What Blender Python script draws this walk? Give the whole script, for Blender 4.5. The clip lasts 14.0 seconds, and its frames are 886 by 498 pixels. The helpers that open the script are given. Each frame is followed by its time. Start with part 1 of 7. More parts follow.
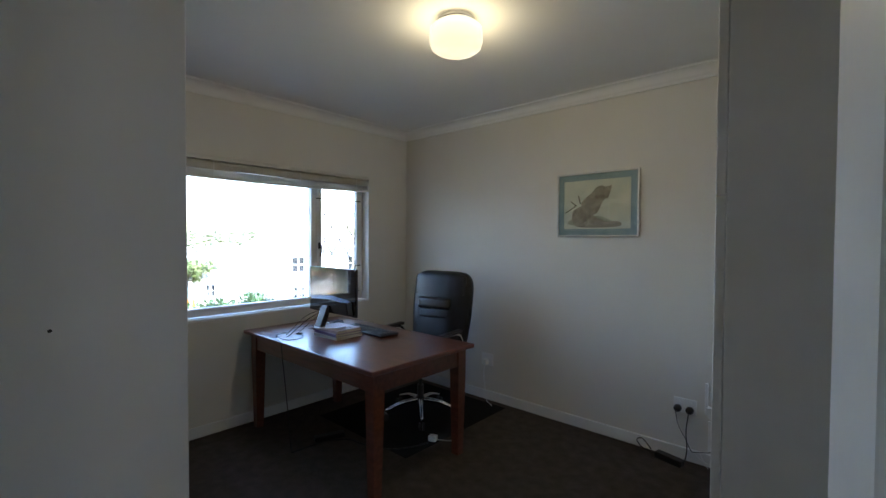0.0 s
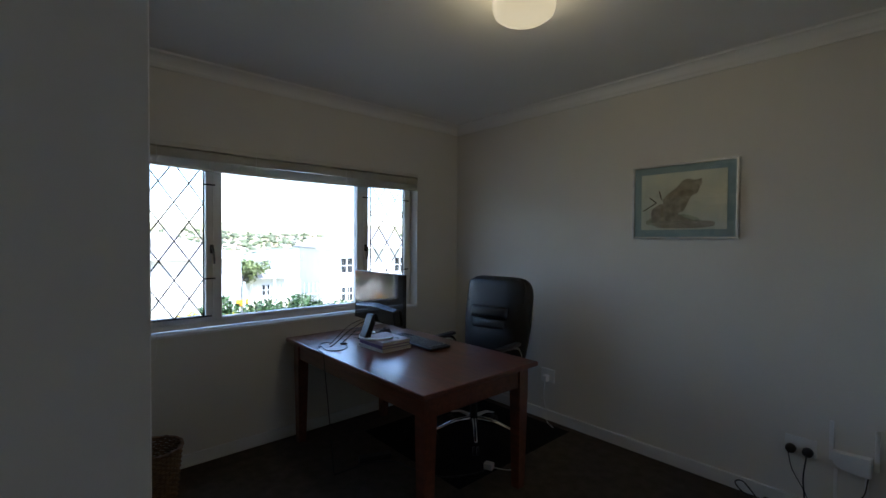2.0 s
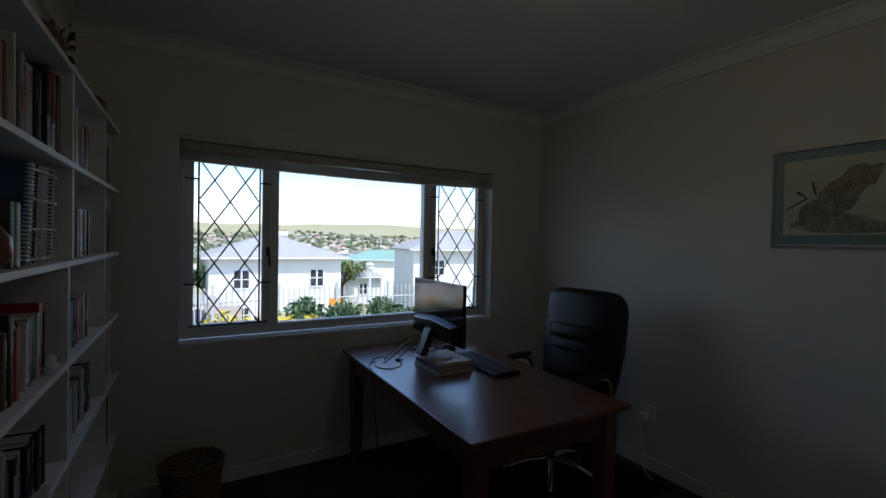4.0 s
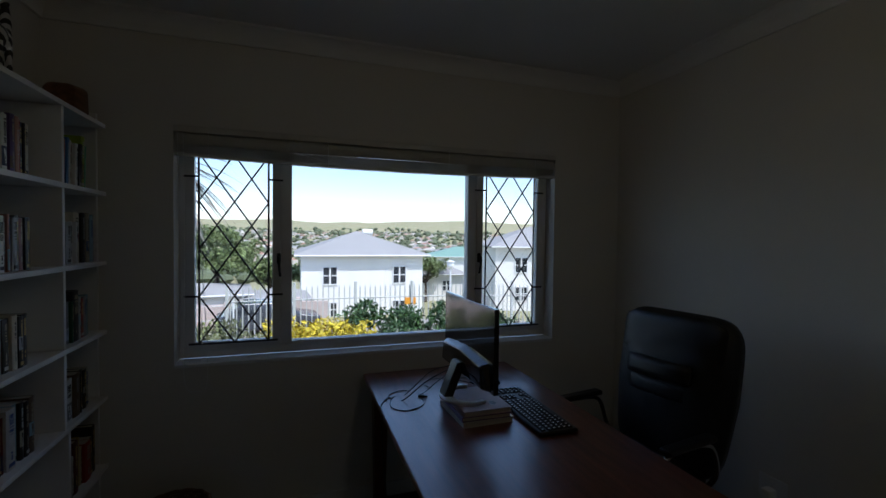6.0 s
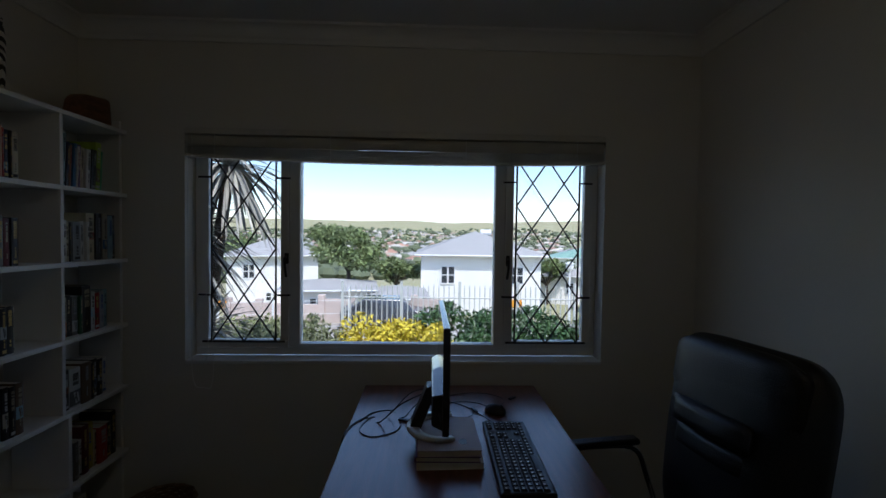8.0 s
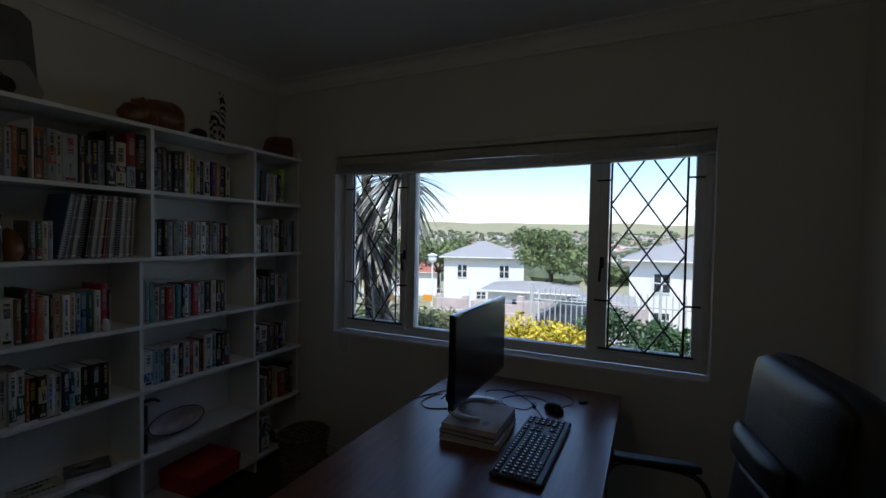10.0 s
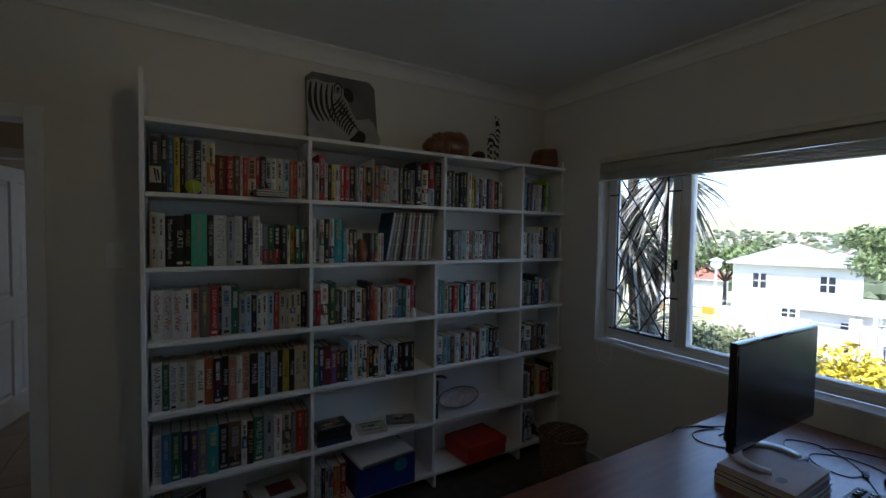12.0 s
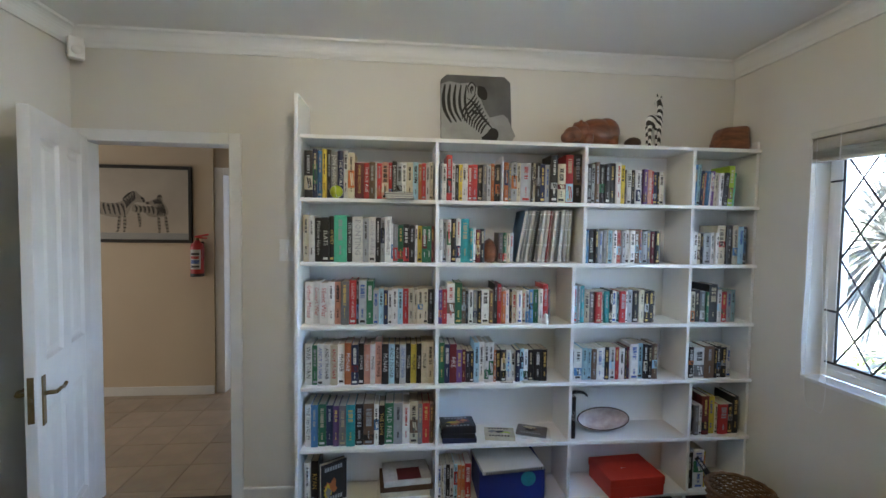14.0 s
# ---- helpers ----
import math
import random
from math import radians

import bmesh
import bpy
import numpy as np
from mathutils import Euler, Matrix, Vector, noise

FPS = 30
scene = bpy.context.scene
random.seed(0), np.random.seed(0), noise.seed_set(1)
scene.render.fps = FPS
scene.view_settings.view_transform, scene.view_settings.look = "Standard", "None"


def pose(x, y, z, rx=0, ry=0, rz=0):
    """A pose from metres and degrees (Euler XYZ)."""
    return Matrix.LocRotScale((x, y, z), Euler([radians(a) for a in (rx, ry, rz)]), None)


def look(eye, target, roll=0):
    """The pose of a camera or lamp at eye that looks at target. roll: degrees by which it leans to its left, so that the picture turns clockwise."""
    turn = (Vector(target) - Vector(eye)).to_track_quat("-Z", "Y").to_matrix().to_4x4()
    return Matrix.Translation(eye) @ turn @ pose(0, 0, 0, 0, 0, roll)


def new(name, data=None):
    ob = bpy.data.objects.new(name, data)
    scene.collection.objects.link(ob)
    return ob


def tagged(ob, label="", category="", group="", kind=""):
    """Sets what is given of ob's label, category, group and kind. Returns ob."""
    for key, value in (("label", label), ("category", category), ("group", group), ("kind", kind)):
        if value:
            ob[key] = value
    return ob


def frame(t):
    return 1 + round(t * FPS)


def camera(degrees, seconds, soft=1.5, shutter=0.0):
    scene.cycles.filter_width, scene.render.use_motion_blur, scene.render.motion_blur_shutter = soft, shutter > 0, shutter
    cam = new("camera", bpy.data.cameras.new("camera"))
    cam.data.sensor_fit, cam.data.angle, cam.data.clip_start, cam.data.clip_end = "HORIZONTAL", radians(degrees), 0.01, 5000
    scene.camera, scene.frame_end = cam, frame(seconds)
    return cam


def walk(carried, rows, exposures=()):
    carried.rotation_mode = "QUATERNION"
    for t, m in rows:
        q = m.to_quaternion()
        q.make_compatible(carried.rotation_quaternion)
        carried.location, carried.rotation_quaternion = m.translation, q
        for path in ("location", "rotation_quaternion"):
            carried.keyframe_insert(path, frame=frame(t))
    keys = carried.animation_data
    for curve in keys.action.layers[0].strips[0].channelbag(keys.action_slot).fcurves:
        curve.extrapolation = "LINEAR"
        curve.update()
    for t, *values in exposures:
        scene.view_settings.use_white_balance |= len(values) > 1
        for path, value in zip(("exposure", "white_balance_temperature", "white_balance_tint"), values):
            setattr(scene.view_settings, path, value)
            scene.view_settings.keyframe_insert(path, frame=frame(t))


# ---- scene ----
cam = camera(90.9, 14.0)
PATH = [
    (0, (0.071, 0.18, 1.499), (-1.268, 1.666, 1.453), 0.3),
    (0.5, (-0.014, 0.232, 1.507), (-1.389, 1.684, 1.46), 0.3),
    (1, (-0.089, 0.281, 1.511), (-1.507, 1.691, 1.465), 0.3),
    (1.5, (-0.15, 0.313, 1.511), (-1.601, 1.688, 1.467), 0.4),
    (2, (-0.222, 0.382, 1.502), (-1.708, 1.72, 1.462), 0.4),
    (2.5, (-0.269, 0.47, 1.529), (-1.82, 1.732, 1.483), 0.4),
    (3, (-0.319, 0.593, 1.529), (-1.954, 1.745, 1.485), 0.5),
    (3.2, (-0.332, 0.637, 1.51), (-1.994, 1.749, 1.471), 0.7),
    (5.5, (-0.826, 1.141, 1.55), (-2.675, 1.903, 1.499), 0.7),
    (6, (-0.891, 1.31, 1.564), (-2.786, 1.947, 1.509), 0.7),
    (6.5, (-0.964, 1.452, 1.559), (-2.892, 1.983, 1.504), 0.8),
    (7, (-1.044, 1.644, 1.565), (-3.005, 2.037, 1.51), 0.9),
    (7.2, (-1.06, 1.719, 1.57), (-3.031, 2.05, 1.514), 0.8),
    (9.3, (-1.105, 2.481, 1.559), (-3.044, 1.996, 1.498), 1),
    (9.5, (-1.099, 2.566, 1.556), (-3.007, 1.971, 1.498), 0.9),
    (10, (-1.041, 2.687, 1.56), (-2.848, 1.832, 1.5), 1),
    (10.5, (-0.961, 2.701, 1.581), (-2.654, 1.639, 1.515), 1),
    (11, (-0.904, 2.713, 1.593), (-2.44, 1.433, 1.527), 1),
    (11.5, (-0.93, 2.715, 1.591), (-2.249, 1.213, 1.518), 1),
    (12, (-0.997, 2.733, 1.605), (-2.03, 1.022, 1.528), 0.9),
    (12.5, (-1.106, 2.752, 1.612), (-1.872, 0.906, 1.53), 0.9),
    (13, (-1.189, 2.761, 1.604), (-1.716, 0.834, 1.522), 0.9),
    (13.5, (-1.29, 2.76, 1.611), (-1.636, 0.792, 1.524), 0.8),
    (14, (-1.392, 2.752, 1.609), (-1.583, 0.763, 1.518), 0.8),
]
EXPOSURES = [(t, stops, 5750, 12) for t, stops in ((0.0, 3.6), (1.5, 3.0), (3.0, 1.8), (5.5, 0.9), (10.5, 0.9), (11.5, 1.4), (12.0, 1.95), (12.5, 3.15), (13.0, 4.15), (14.0, 4.8))]
walk(cam, [(t, look(eye, target, roll)) for t, eye, target, roll in PATH], EXPOSURES)

# ---------------------------------------------------------------- sky and sun
SUN_EL, SUN_AZ = 59.0, 66.0
world = bpy.data.worlds.new("world")
scene.world = world
world.use_nodes = True
sky = world.node_tree.nodes.new("ShaderNodeTexSky")
sky.sky_type, sky.sun_disc = "NISHITA", False
sky.sun_elevation, sky.sun_rotation = radians(SUN_EL), radians(SUN_AZ)
sky.air_density, sky.dust_density, sky.ozone_density = 1.0, 0.6, 1.0
back = world.node_tree.nodes["Background"]
back.inputs["Strength"].default_value = 0.13
world.node_tree.links.new(sky.outputs["Color"], back.inputs["Color"])


def lamp(name, kind, power, m, colour=(1, 1, 1), **more):
    data = bpy.data.lights.new(name, kind)
    data.energy, data.color = power, colour
    for key, value in more.items():
        if key == "size":
            data.size = value
        elif key == "size_y":
            data.shape, data.size_y = "RECTANGLE", value
        elif key == "angle":
            data.angle = value
        elif key == "radius":
            data.shadow_soft_size = value
    ob = new(name, data)
    ob.matrix_world = m
    return ob


sun_way = Vector((math.cos(radians(SUN_EL)) * math.sin(radians(SUN_AZ)), math.cos(radians(SUN_EL)) * math.cos(radians(SUN_AZ)), math.sin(radians(SUN_EL))))
lamp("sun", "SUN", 2.75, look(sun_way * 50, (0, 0, 0)), (1.0, 0.95, 0.88), angle=radians(0.5))
# area lamp added before the hall's end wall, standing in for an unseen opening
lamp("hall_fill", "AREA", 0.72, look((3.55, -0.7, 1.3), (0, -0.7, 1.1)), (1.0, 0.95, 0.86), size=1.2, size_y=2.0)
lamp("ceiling_bulb", "POINT", 0.76, pose(-1.43, 1.94, 2.53), (1.0, 0.79, 0.43), radius=0.09)
# lamp added across the hall for an unseen window; brightens the open door
lamp("next_room_fill", "AREA", 0.8, look((-1.55, -2.9, 1.4), (0.3, -2.2, 1.1)), (0.95, 0.97, 1.0), size=1.0, size_y=1.3)


# ---------------------------------------------------------------- materials
def mat(name, colour, rough=0.6, metal=0.0, vary=0.1, scale=6.0, bump=0.0, bump_scale=60.0, fine=0.0, island=False, rand=0.0, gloss=0.5, coat=0.0, transmission=0.0, stretch=(1, 1, 1), second=None):
    """A procedural surface: base colour with stains at one scale and grain at another, with fine relief."""
    m = bpy.data.materials.new(name)
    m.use_nodes = True
    n, l = m.node_tree.nodes, m.node_tree.links
    b = n["Principled BSDF"]
    b.inputs["Roughness"].default_value, b.inputs["Metallic"].default_value = rough, metal
    b.inputs["Specular IOR Level"].default_value = gloss
    b.inputs["Coat Weight"].default_value = coat
    b.inputs["Transmission Weight"].default_value = transmission
    co = n.new("ShaderNodeTexCoord")
    mp = n.new("ShaderNodeMapping")
    mp.inputs["Scale"].default_value = stretch
    l.new(co.outputs["Object"], mp.inputs["Vector"])
    big = n.new("ShaderNodeTexNoise")
    big.inputs["Scale"].default_value, big.inputs["Detail"].default_value = scale, 5
    l.new(mp.outputs["Vector"], big.inputs["Vector"])
    ramp = n.new("ShaderNodeValToRGB")
    c2 = second or tuple(max(0, c * (1 - 2 * vary)) for c in colour)
    ramp.color_ramp.elements[0].position, ramp.color_ramp.elements[1].position = 0.3, 0.7
    ramp.color_ramp.elements[0].color = (*c2, 1)
    ramp.color_ramp.elements[1].color = (*colour, 1)
    l.new(big.outputs["Fac"], ramp.inputs["Fac"])
    out = ramp.outputs["Color"]
    small = n.new("ShaderNodeTexNoise")
    small.inputs["Scale"].default_value, small.inputs["Detail"].default_value = bump_scale, 4
    l.new(mp.outputs["Vector"], small.inputs["Vector"])
    if fine:
        mx = n.new("ShaderNodeMix")
        mx.data_type, mx.blend_type = "RGBA", "OVERLAY"
        mx.inputs["Factor"].default_value = fine
        l.new(out, mx.inputs["A"])
        l.new(small.outputs["Color"], mx.inputs["B"])
        out = mx.outputs["Result"]
    if rand:
        hsv = n.new("ShaderNodeHueSaturation")
        src = n.new("ShaderNodeNewGeometry").outputs["Random Per Island"] if island else n.new("ShaderNodeObjectInfo").outputs["Random"]
        rng = n.new("ShaderNodeMapRange")
        rng.inputs["To Min"].default_value, rng.inputs["To Max"].default_value = 1 - rand, 1 + rand
        l.new(src, rng.inputs["Value"])
        l.new(rng.outputs["Result"], hsv.inputs["Value"])
        l.new(out, hsv.inputs["Color"])
        out = hsv.outputs["Color"]
    l.new(out, b.inputs["Base Color"])
    if bump:
        bp = n.new("ShaderNodeBump")
        bp.inputs["Strength"].default_value, bp.inputs["Distance"].default_value = bump, 0.01
        l.new(small.outputs["Fac"], bp.inputs["Height"])
        l.new(bp.outputs["Normal"], b.inputs["Normal"])
    return m


def glass_mat(name, colour=(1, 1, 1)):
    m = bpy.data.materials.new(name)
    m.use_nodes = True
    b = m.node_tree.nodes["Principled BSDF"]
    b.inputs["Base Color"].default_value = (*colour, 1)
    b.inputs["Roughness"].default_value, b.inputs["Transmission Weight"].default_value, b.inputs["IOR"].default_value = 0.0, 1.0, 1.45
    return m


def glow_mat(name, colour, strength):
    m = bpy.data.materials.new(name)
    m.use_nodes = True
    b = m.node_tree.nodes["Principled BSDF"]
    b.inputs["Base Color"].default_value = (0.85, 0.82, 0.74, 1)
    b.inputs["Roughness"].default_value = 0.25
    b.inputs["Emission Color"].default_value = (*colour, 1)
    b.inputs["Emission Strength"].default_value = strength
    return m


M_WALL = mat("wall_paint", (0.76, 0.735, 0.675), 0.75, vary=0.02, scale=2.5, bump=0.10, bump_scale=90, fine=0.03)
M_HALL = mat("hall_paint", (0.66, 0.56, 0.42), 0.75, vary=0.02, scale=2.5, bump=0.10, bump_scale=90, fine=0.03)
M_CEIL = mat("ceiling_paint", (0.84, 0.835, 0.81), 0.85, vary=0.015, scale=1.5, bump=0.05, bump_scale=120)
M_TRIM = mat("white_gloss_paint", (0.83, 0.83, 0.82), 0.35, vary=0.03, scale=9, bump=0.04, bump_scale=40, fine=0.03)
M_CARPET = mat("brown_carpet", (0.105, 0.088, 0.076), 0.95, vary=0.16, scale=14, bump=0.8, bump_scale=420, fine=0.35, gloss=0.1)
M_MAT = mat("dark_chair_mat", (0.012, 0.012, 0.013), 0.9, gloss=0.1, vary=0.15, scale=10, bump=0.2, bump_scale=200)
M_TILE = mat("hall_tile", (0.42, 0.34, 0.26), 0.35, vary=0.09, scale=5, bump=0.05, bump_scale=30, fine=0.12, rand=0.07)
M_GROUT = mat("tile_grout", (0.25, 0.20, 0.155), 0.9, vary=0.08)
M_ALU = mat("white_window_paint", (0.85, 0.85, 0.84), 0.4, vary=0.03, scale=8, bump=0.03)
M_GLASS = glass_mat("window_glass")
M_BAR = mat("dark_wire", (0.05, 0.05, 0.052), 0.45, metal=0.6, vary=0.1)
M_BLIND = mat("blind_slat", (0.72, 0.70, 0.64), 0.4, vary=0.06, scale=7)
M_WOOD = mat("mahogany", (0.19, 0.055, 0.028), 0.28, vary=0.22, scale=4.5, bump=0.10, bump_scale=34, fine=0.30, stretch=(1, 9, 9), coat=0.9)
M_WOOD.node_tree.nodes["Principled BSDF"].inputs["Coat Roughness"].default_value = 0.22
M_SHELF = mat("white_melamine", (0.88, 0.875, 0.86), 0.45, vary=0.025, scale=5, bump=0.02, fine=0.02)
M_LEATHER = mat("black_leather", (0.014, 0.014, 0.017), 0.36, vary=0.2, scale=9, bump=0.25, bump_scale=260)
M_CHROME = mat("chrome", (0.75, 0.75, 0.76), 0.16, metal=1.0, vary=0.05)
M_BLACK = mat("black_plastic", (0.018, 0.018, 0.02), 0.4, vary=0.15, scale=12, bump=0.05, bump_scale=300)
M_GLOSSY = mat("glossy_black_plastic", (0.012, 0.012, 0.013), 0.07, vary=0.1, coat=0.3)
M_SCREEN = mat("matt_screen", (0.008, 0.008, 0.01), 0.24, vary=0.05)
M_WHITEP = mat("white_plastic", (0.85, 0.85, 0.83), 0.4, vary=0.03)
M_BRASS = mat("aged_brass", (0.28, 0.20, 0.09), 0.38, metal=0.9, vary=0.2, scale=40)
M_LAMP = glow_mat("opal_glass", (1.0, 0.80, 0.46), 0.10)


# ---------------------------------------------------------------- building helpers
def link_mesh(name, bm, material, parent=None, label="", smooth=False):
    me = bpy.data.meshes.new(name)
    bm.normal_update()
    bm.to_mesh(me)
    bm.free()
    for m in material if isinstance(material, (list, tuple)) else [material]:
        me.materials.append(m)
    if smooth:
        for p in me.polygons:
            p.use_smooth = True
    ob = new(name, me)
    if parent is not None:
        ob.parent = parent
    if label:
        tagged(ob, label=label)
    return ob


def part(name, bm, material, parent, label="", smooth=False):
    return link_mesh(name, bm, material, parent, label, smooth)


def thing(name, label, category, at=(0, 0, 0), rz=0.0, group="", kind=""):
    ob = new(name)
    ob.empty_display_size = 0.1
    ob.matrix_world = pose(*at, 0, 0, rz)
    return tagged(ob, label, category, group, kind)


def box(bm, x0, y0, z0, x1, y1, z1, bevel=0.0, seg=1, m=None, index=0):
    r = bmesh.ops.create_cube(bm, size=1.0)
    vs = r["verts"]
    mm = Matrix.Translation(((x0 + x1) / 2, (y0 + y1) / 2, (z0 + z1) / 2)) @ Matrix.Diagonal((abs(x1 - x0), abs(y1 - y0), abs(z1 - z0), 1))
    bmesh.ops.transform(bm, matrix=(m @ mm) if m else mm, verts=vs)
    fs = {f for v in vs for f in v.link_faces}
    if index:
        for f in fs:
            f.material_index = index
    if bevel:
        es = list({e for v in vs for e in v.link_edges})
        bmesh.ops.bevel(bm, geom=es, offset=bevel, segments=seg, affect="EDGES", profile=0.5)


def cyl(bm, p, q, r, r2=None, seg=16, caps=True):
    p, q = Vector(p), Vector(q)
    d = q - p
    m = Matrix.Translation((p + q) / 2) @ d.to_track_quat("Z", "Y").to_matrix().to_4x4()
    bmesh.ops.create_cone(bm, cap_ends=caps, segments=seg, radius1=r, radius2=r if r2 is None else r2, depth=d.length, matrix=m)


def tube(bm, pts, r, seg=6):
    """A round bar or cable along points."""
    rings = []
    pts = [Vector(p) for p in pts]
    up = Vector((0.13, 0.21, 1)).normalized()
    for i, p in enumerate(pts):
        d = (pts[min(i + 1, len(pts) - 1)] - pts[max(i - 1, 0)]).normalized()
        a = d.cross(up)
        if a.length < 1e-3:
            a = d.cross(Vector((1, 0, 0)))
        a.normalize()
        b = d.cross(a)
        rr = r(i / max(1, len(pts) - 1)) if callable(r) else r
        rings.append([bm.verts.new(p + (a * math.cos(k * 2 * math.pi / seg) + b * math.sin(k * 2 * math.pi / seg)) * rr) for k in range(seg)])
    for u, v in zip(rings, rings[1:]):
        for k in range(seg):
            bm.faces.new((u[k], u[(k + 1) % seg], v[(k + 1) % seg], v[k]))
    bm.faces.new(rings[0][::-1])
    bm.faces.new(rings[-1])


def lathe(bm, profile, seg=32, m=None):
    """Turns (radius, height) pairs round z."""
    rings = []
    for r, z in profile:
        rings.append([bm.verts.new((r * math.cos(k * 2 * math.pi / seg), r * math.sin(k * 2 * math.pi / seg), z)) for k in range(seg)] if r > 1e-5 else [bm.verts.new((0, 0, z))])
    for u, v in zip(rings, rings[1:]):
        for k in range(seg):
            j = (k + 1) % seg
            if len(u) == 1 and len(v) > 1:
                bm.faces.new((u[0], v[j], v[k]))
            elif len(v) == 1 and len(u) > 1:
                bm.faces.new((u[k], u[j], v[0]))
            elif len(u) > 1:
                bm.faces.new((u[k], u[j], v[j], v[k]))
    vs = [v for r in rings for v in r]
    if m:
        bmesh.ops.transform(bm, matrix=m, verts=vs)
    return vs


def smooth_path(pts, n=8):
    """Catmull-Rom through points."""
    p = [Vector(q) for q in pts]
    p = [p[0] * 2 - p[1]] + p + [p[-1] * 2 - p[-2]]
    out = []
    for i in range(1, len(p) - 2):
        for k in range(n):
            t = k / n
            a, b, c, d = p[i - 1], p[i], p[i + 1], p[i + 2]
            out.append(0.5 * ((2 * b) + (c - a) * t + (2 * a - 5 * b + 4 * c - d) * t * t + (3 * b - a - 3 * c + d) * t ** 3))
    out.append(p[-2])
    return out


def prism(bm, outline, z0, z1):
    lo = [bm.verts.new((x, y, z0)) for x, y in outline]
    hi = [bm.verts.new((x, y, z1)) for x, y in outline]
    n = len(lo)
    for k in range(n):
        bm.faces.new((lo[k], lo[(k + 1) % n], hi[(k + 1) % n], hi[k]))
    bm.faces.new(lo[::-1])
    bm.faces.new(hi)


def structure(name, bm, material, label, category, smooth=False):
    return tagged(link_mesh(name, bm, material, None, "", smooth), label, category, kind="structure")


# ---------------------------------------------------------------- the room
XW, XE, YS, YN, H = -3.456, 0.40, 0.17, 3.485, 2.65
WY0, WY1, WZ0, WZ1 = 0.712, 2.965, 0.866, 2.122     # window opening
DX0, DX1, DZ = -0.455, 0.372, 2.095                # doorway opening
T = 0.24

bm = bmesh.new()
box(bm, XW, YS, -0.10, XE, YN, 0)
box(bm, DX0, 0.10, -0.10, DX1, YS, -0.001)
structure("floor", bm, M_CARPET, "dark brown short-pile carpet across the study floor", "carpet")

bm = bmesh.new()
box(bm, XW - T, -0.2, -0.3, XW, WY0, H + 0.1)
box(bm, XW - T, WY1, -0.3, XW, YN + 0.2, H + 0.1)
box(bm, XW - T, WY0, -0.3, XW, WY1, WZ0)
box(bm, XW - T, WY0, WZ1, XW, WY1, H + 0.1)
structure("wall_west", bm, M_WALL, "cream painted plaster wall round the wide window", "wall")
bm = bmesh.new()
box(bm, XW, YN, -0.3, XE + 0.15, YN + 0.2, H + 0.1)
structure("wall_north", bm, M_WALL, "cream painted plaster wall behind the office chair", "wall")
bm = bmesh.new()
box(bm, XE, YS, -0.3, XE + 0.15, YN, H + 0.1)
structure("wall_east", bm, M_WALL, "cream painted plaster wall behind the open door", "wall")
bm = bmesh.new()
box(bm, XW, 0.06, -0.3, DX0 - 0.0, YS, H + 0.1)
box(bm, DX1, 0.06, -0.3, XE + 0.15, YS, H + 0.1)
box(bm, DX0, 0.06, DZ, DX1, YS, H + 0.1)
structure("wall_south", bm, M_WALL, "cream painted plaster wall with the doorway", "wall")

bm = bmesh.new()
box(bm, XW - T, -0.2, H, XE + 0.15, YN + 0.2, H + 0.12)
structure("ceiling", bm, M_CEIL, "flat white painted ceiling of the study", "ceiling")


def cornice(name, a, b, inward, mitre):
    """A cove moulding from a to b along a wall; inward is the way into the room."""
    prof = [(0.0, 0.0), (0.012, 0.0), (0.016, 0.012)]
    for k in range(7):
        g = math.radians(90 * k / 6)
        prof.append((0.018 + 0.062 * (1 - math.cos(g)), 0.016 + 0.058 * math.sin(g)))
    prof += [(0.084, 0.074), (0.09, 0.085), (0.0, 0.085)]
    a, b, w = Vector((*a, 0)), Vector((*b, 0)), Vector((*inward, 0))
    d = (b - a).normalized()
    bm = bmesh.new()
    rows = []
    for p, s in ((a, 1), (b, -1)):
        rows.append([bm.verts.new(p + w * u + d * (u * s * mitre) + Vector((0, 0, H - 0.085 + z))) for u, z in prof])
    n = len(prof)
    for k in range(n):
        bm.faces.new((rows[0][k], rows[0][(k + 1) % n], rows[1][(k + 1) % n], rows[1][k]))
    bm.faces.new(rows[0])
    bm.faces.new(rows[1][::-1])
    bmesh.ops.recalc_face_normals(bm, faces=bm.faces)
    return structure(name, bm, M_CEIL, "white plaster cove cornice along the ceiling", "cornice")


cornice("trim_cornice_west", (XW, YS), (XW, YN), (1, 0), 1)
cornice("trim_cornice_north", (XW, YN), (XE, YN), (0, -1), 1)
cornice("trim_cornice_east", (XE, YS), (XE, YN), (-1, 0), 1)
cornice("trim_cornice_south", (XW, YS), (XE, YS), (0, 1), 1)


def baseboard(name, x0, y0, x1, y1, h=0.085):
    bm = bmesh.new()
    box(bm, x0, y0, 0.0, x1, y1, h, 0.004, 2)
    structure(name, bm, M_TRIM, "white painted wooden skirting board along the wall", "skirting board")


baseboard("baseboard_west", XW, 0.45, XW + 0.016, YN - 0.016)
baseboard("baseboard_north", XW, YN - 0.016, -0.105, YN)
baseboard("baseboard_south", -0.848, YS, DX0 - 0.036, YS + 0.016)
baseboard("baseboard_east", XE - 0.016, YS, XE, 1.349)

# ---------------------------------------------------------------- window
win = tagged(new("window_1"), "wide white-framed window with diamond burglar bars at both sides", "window", kind="structure")
FX = -3.60


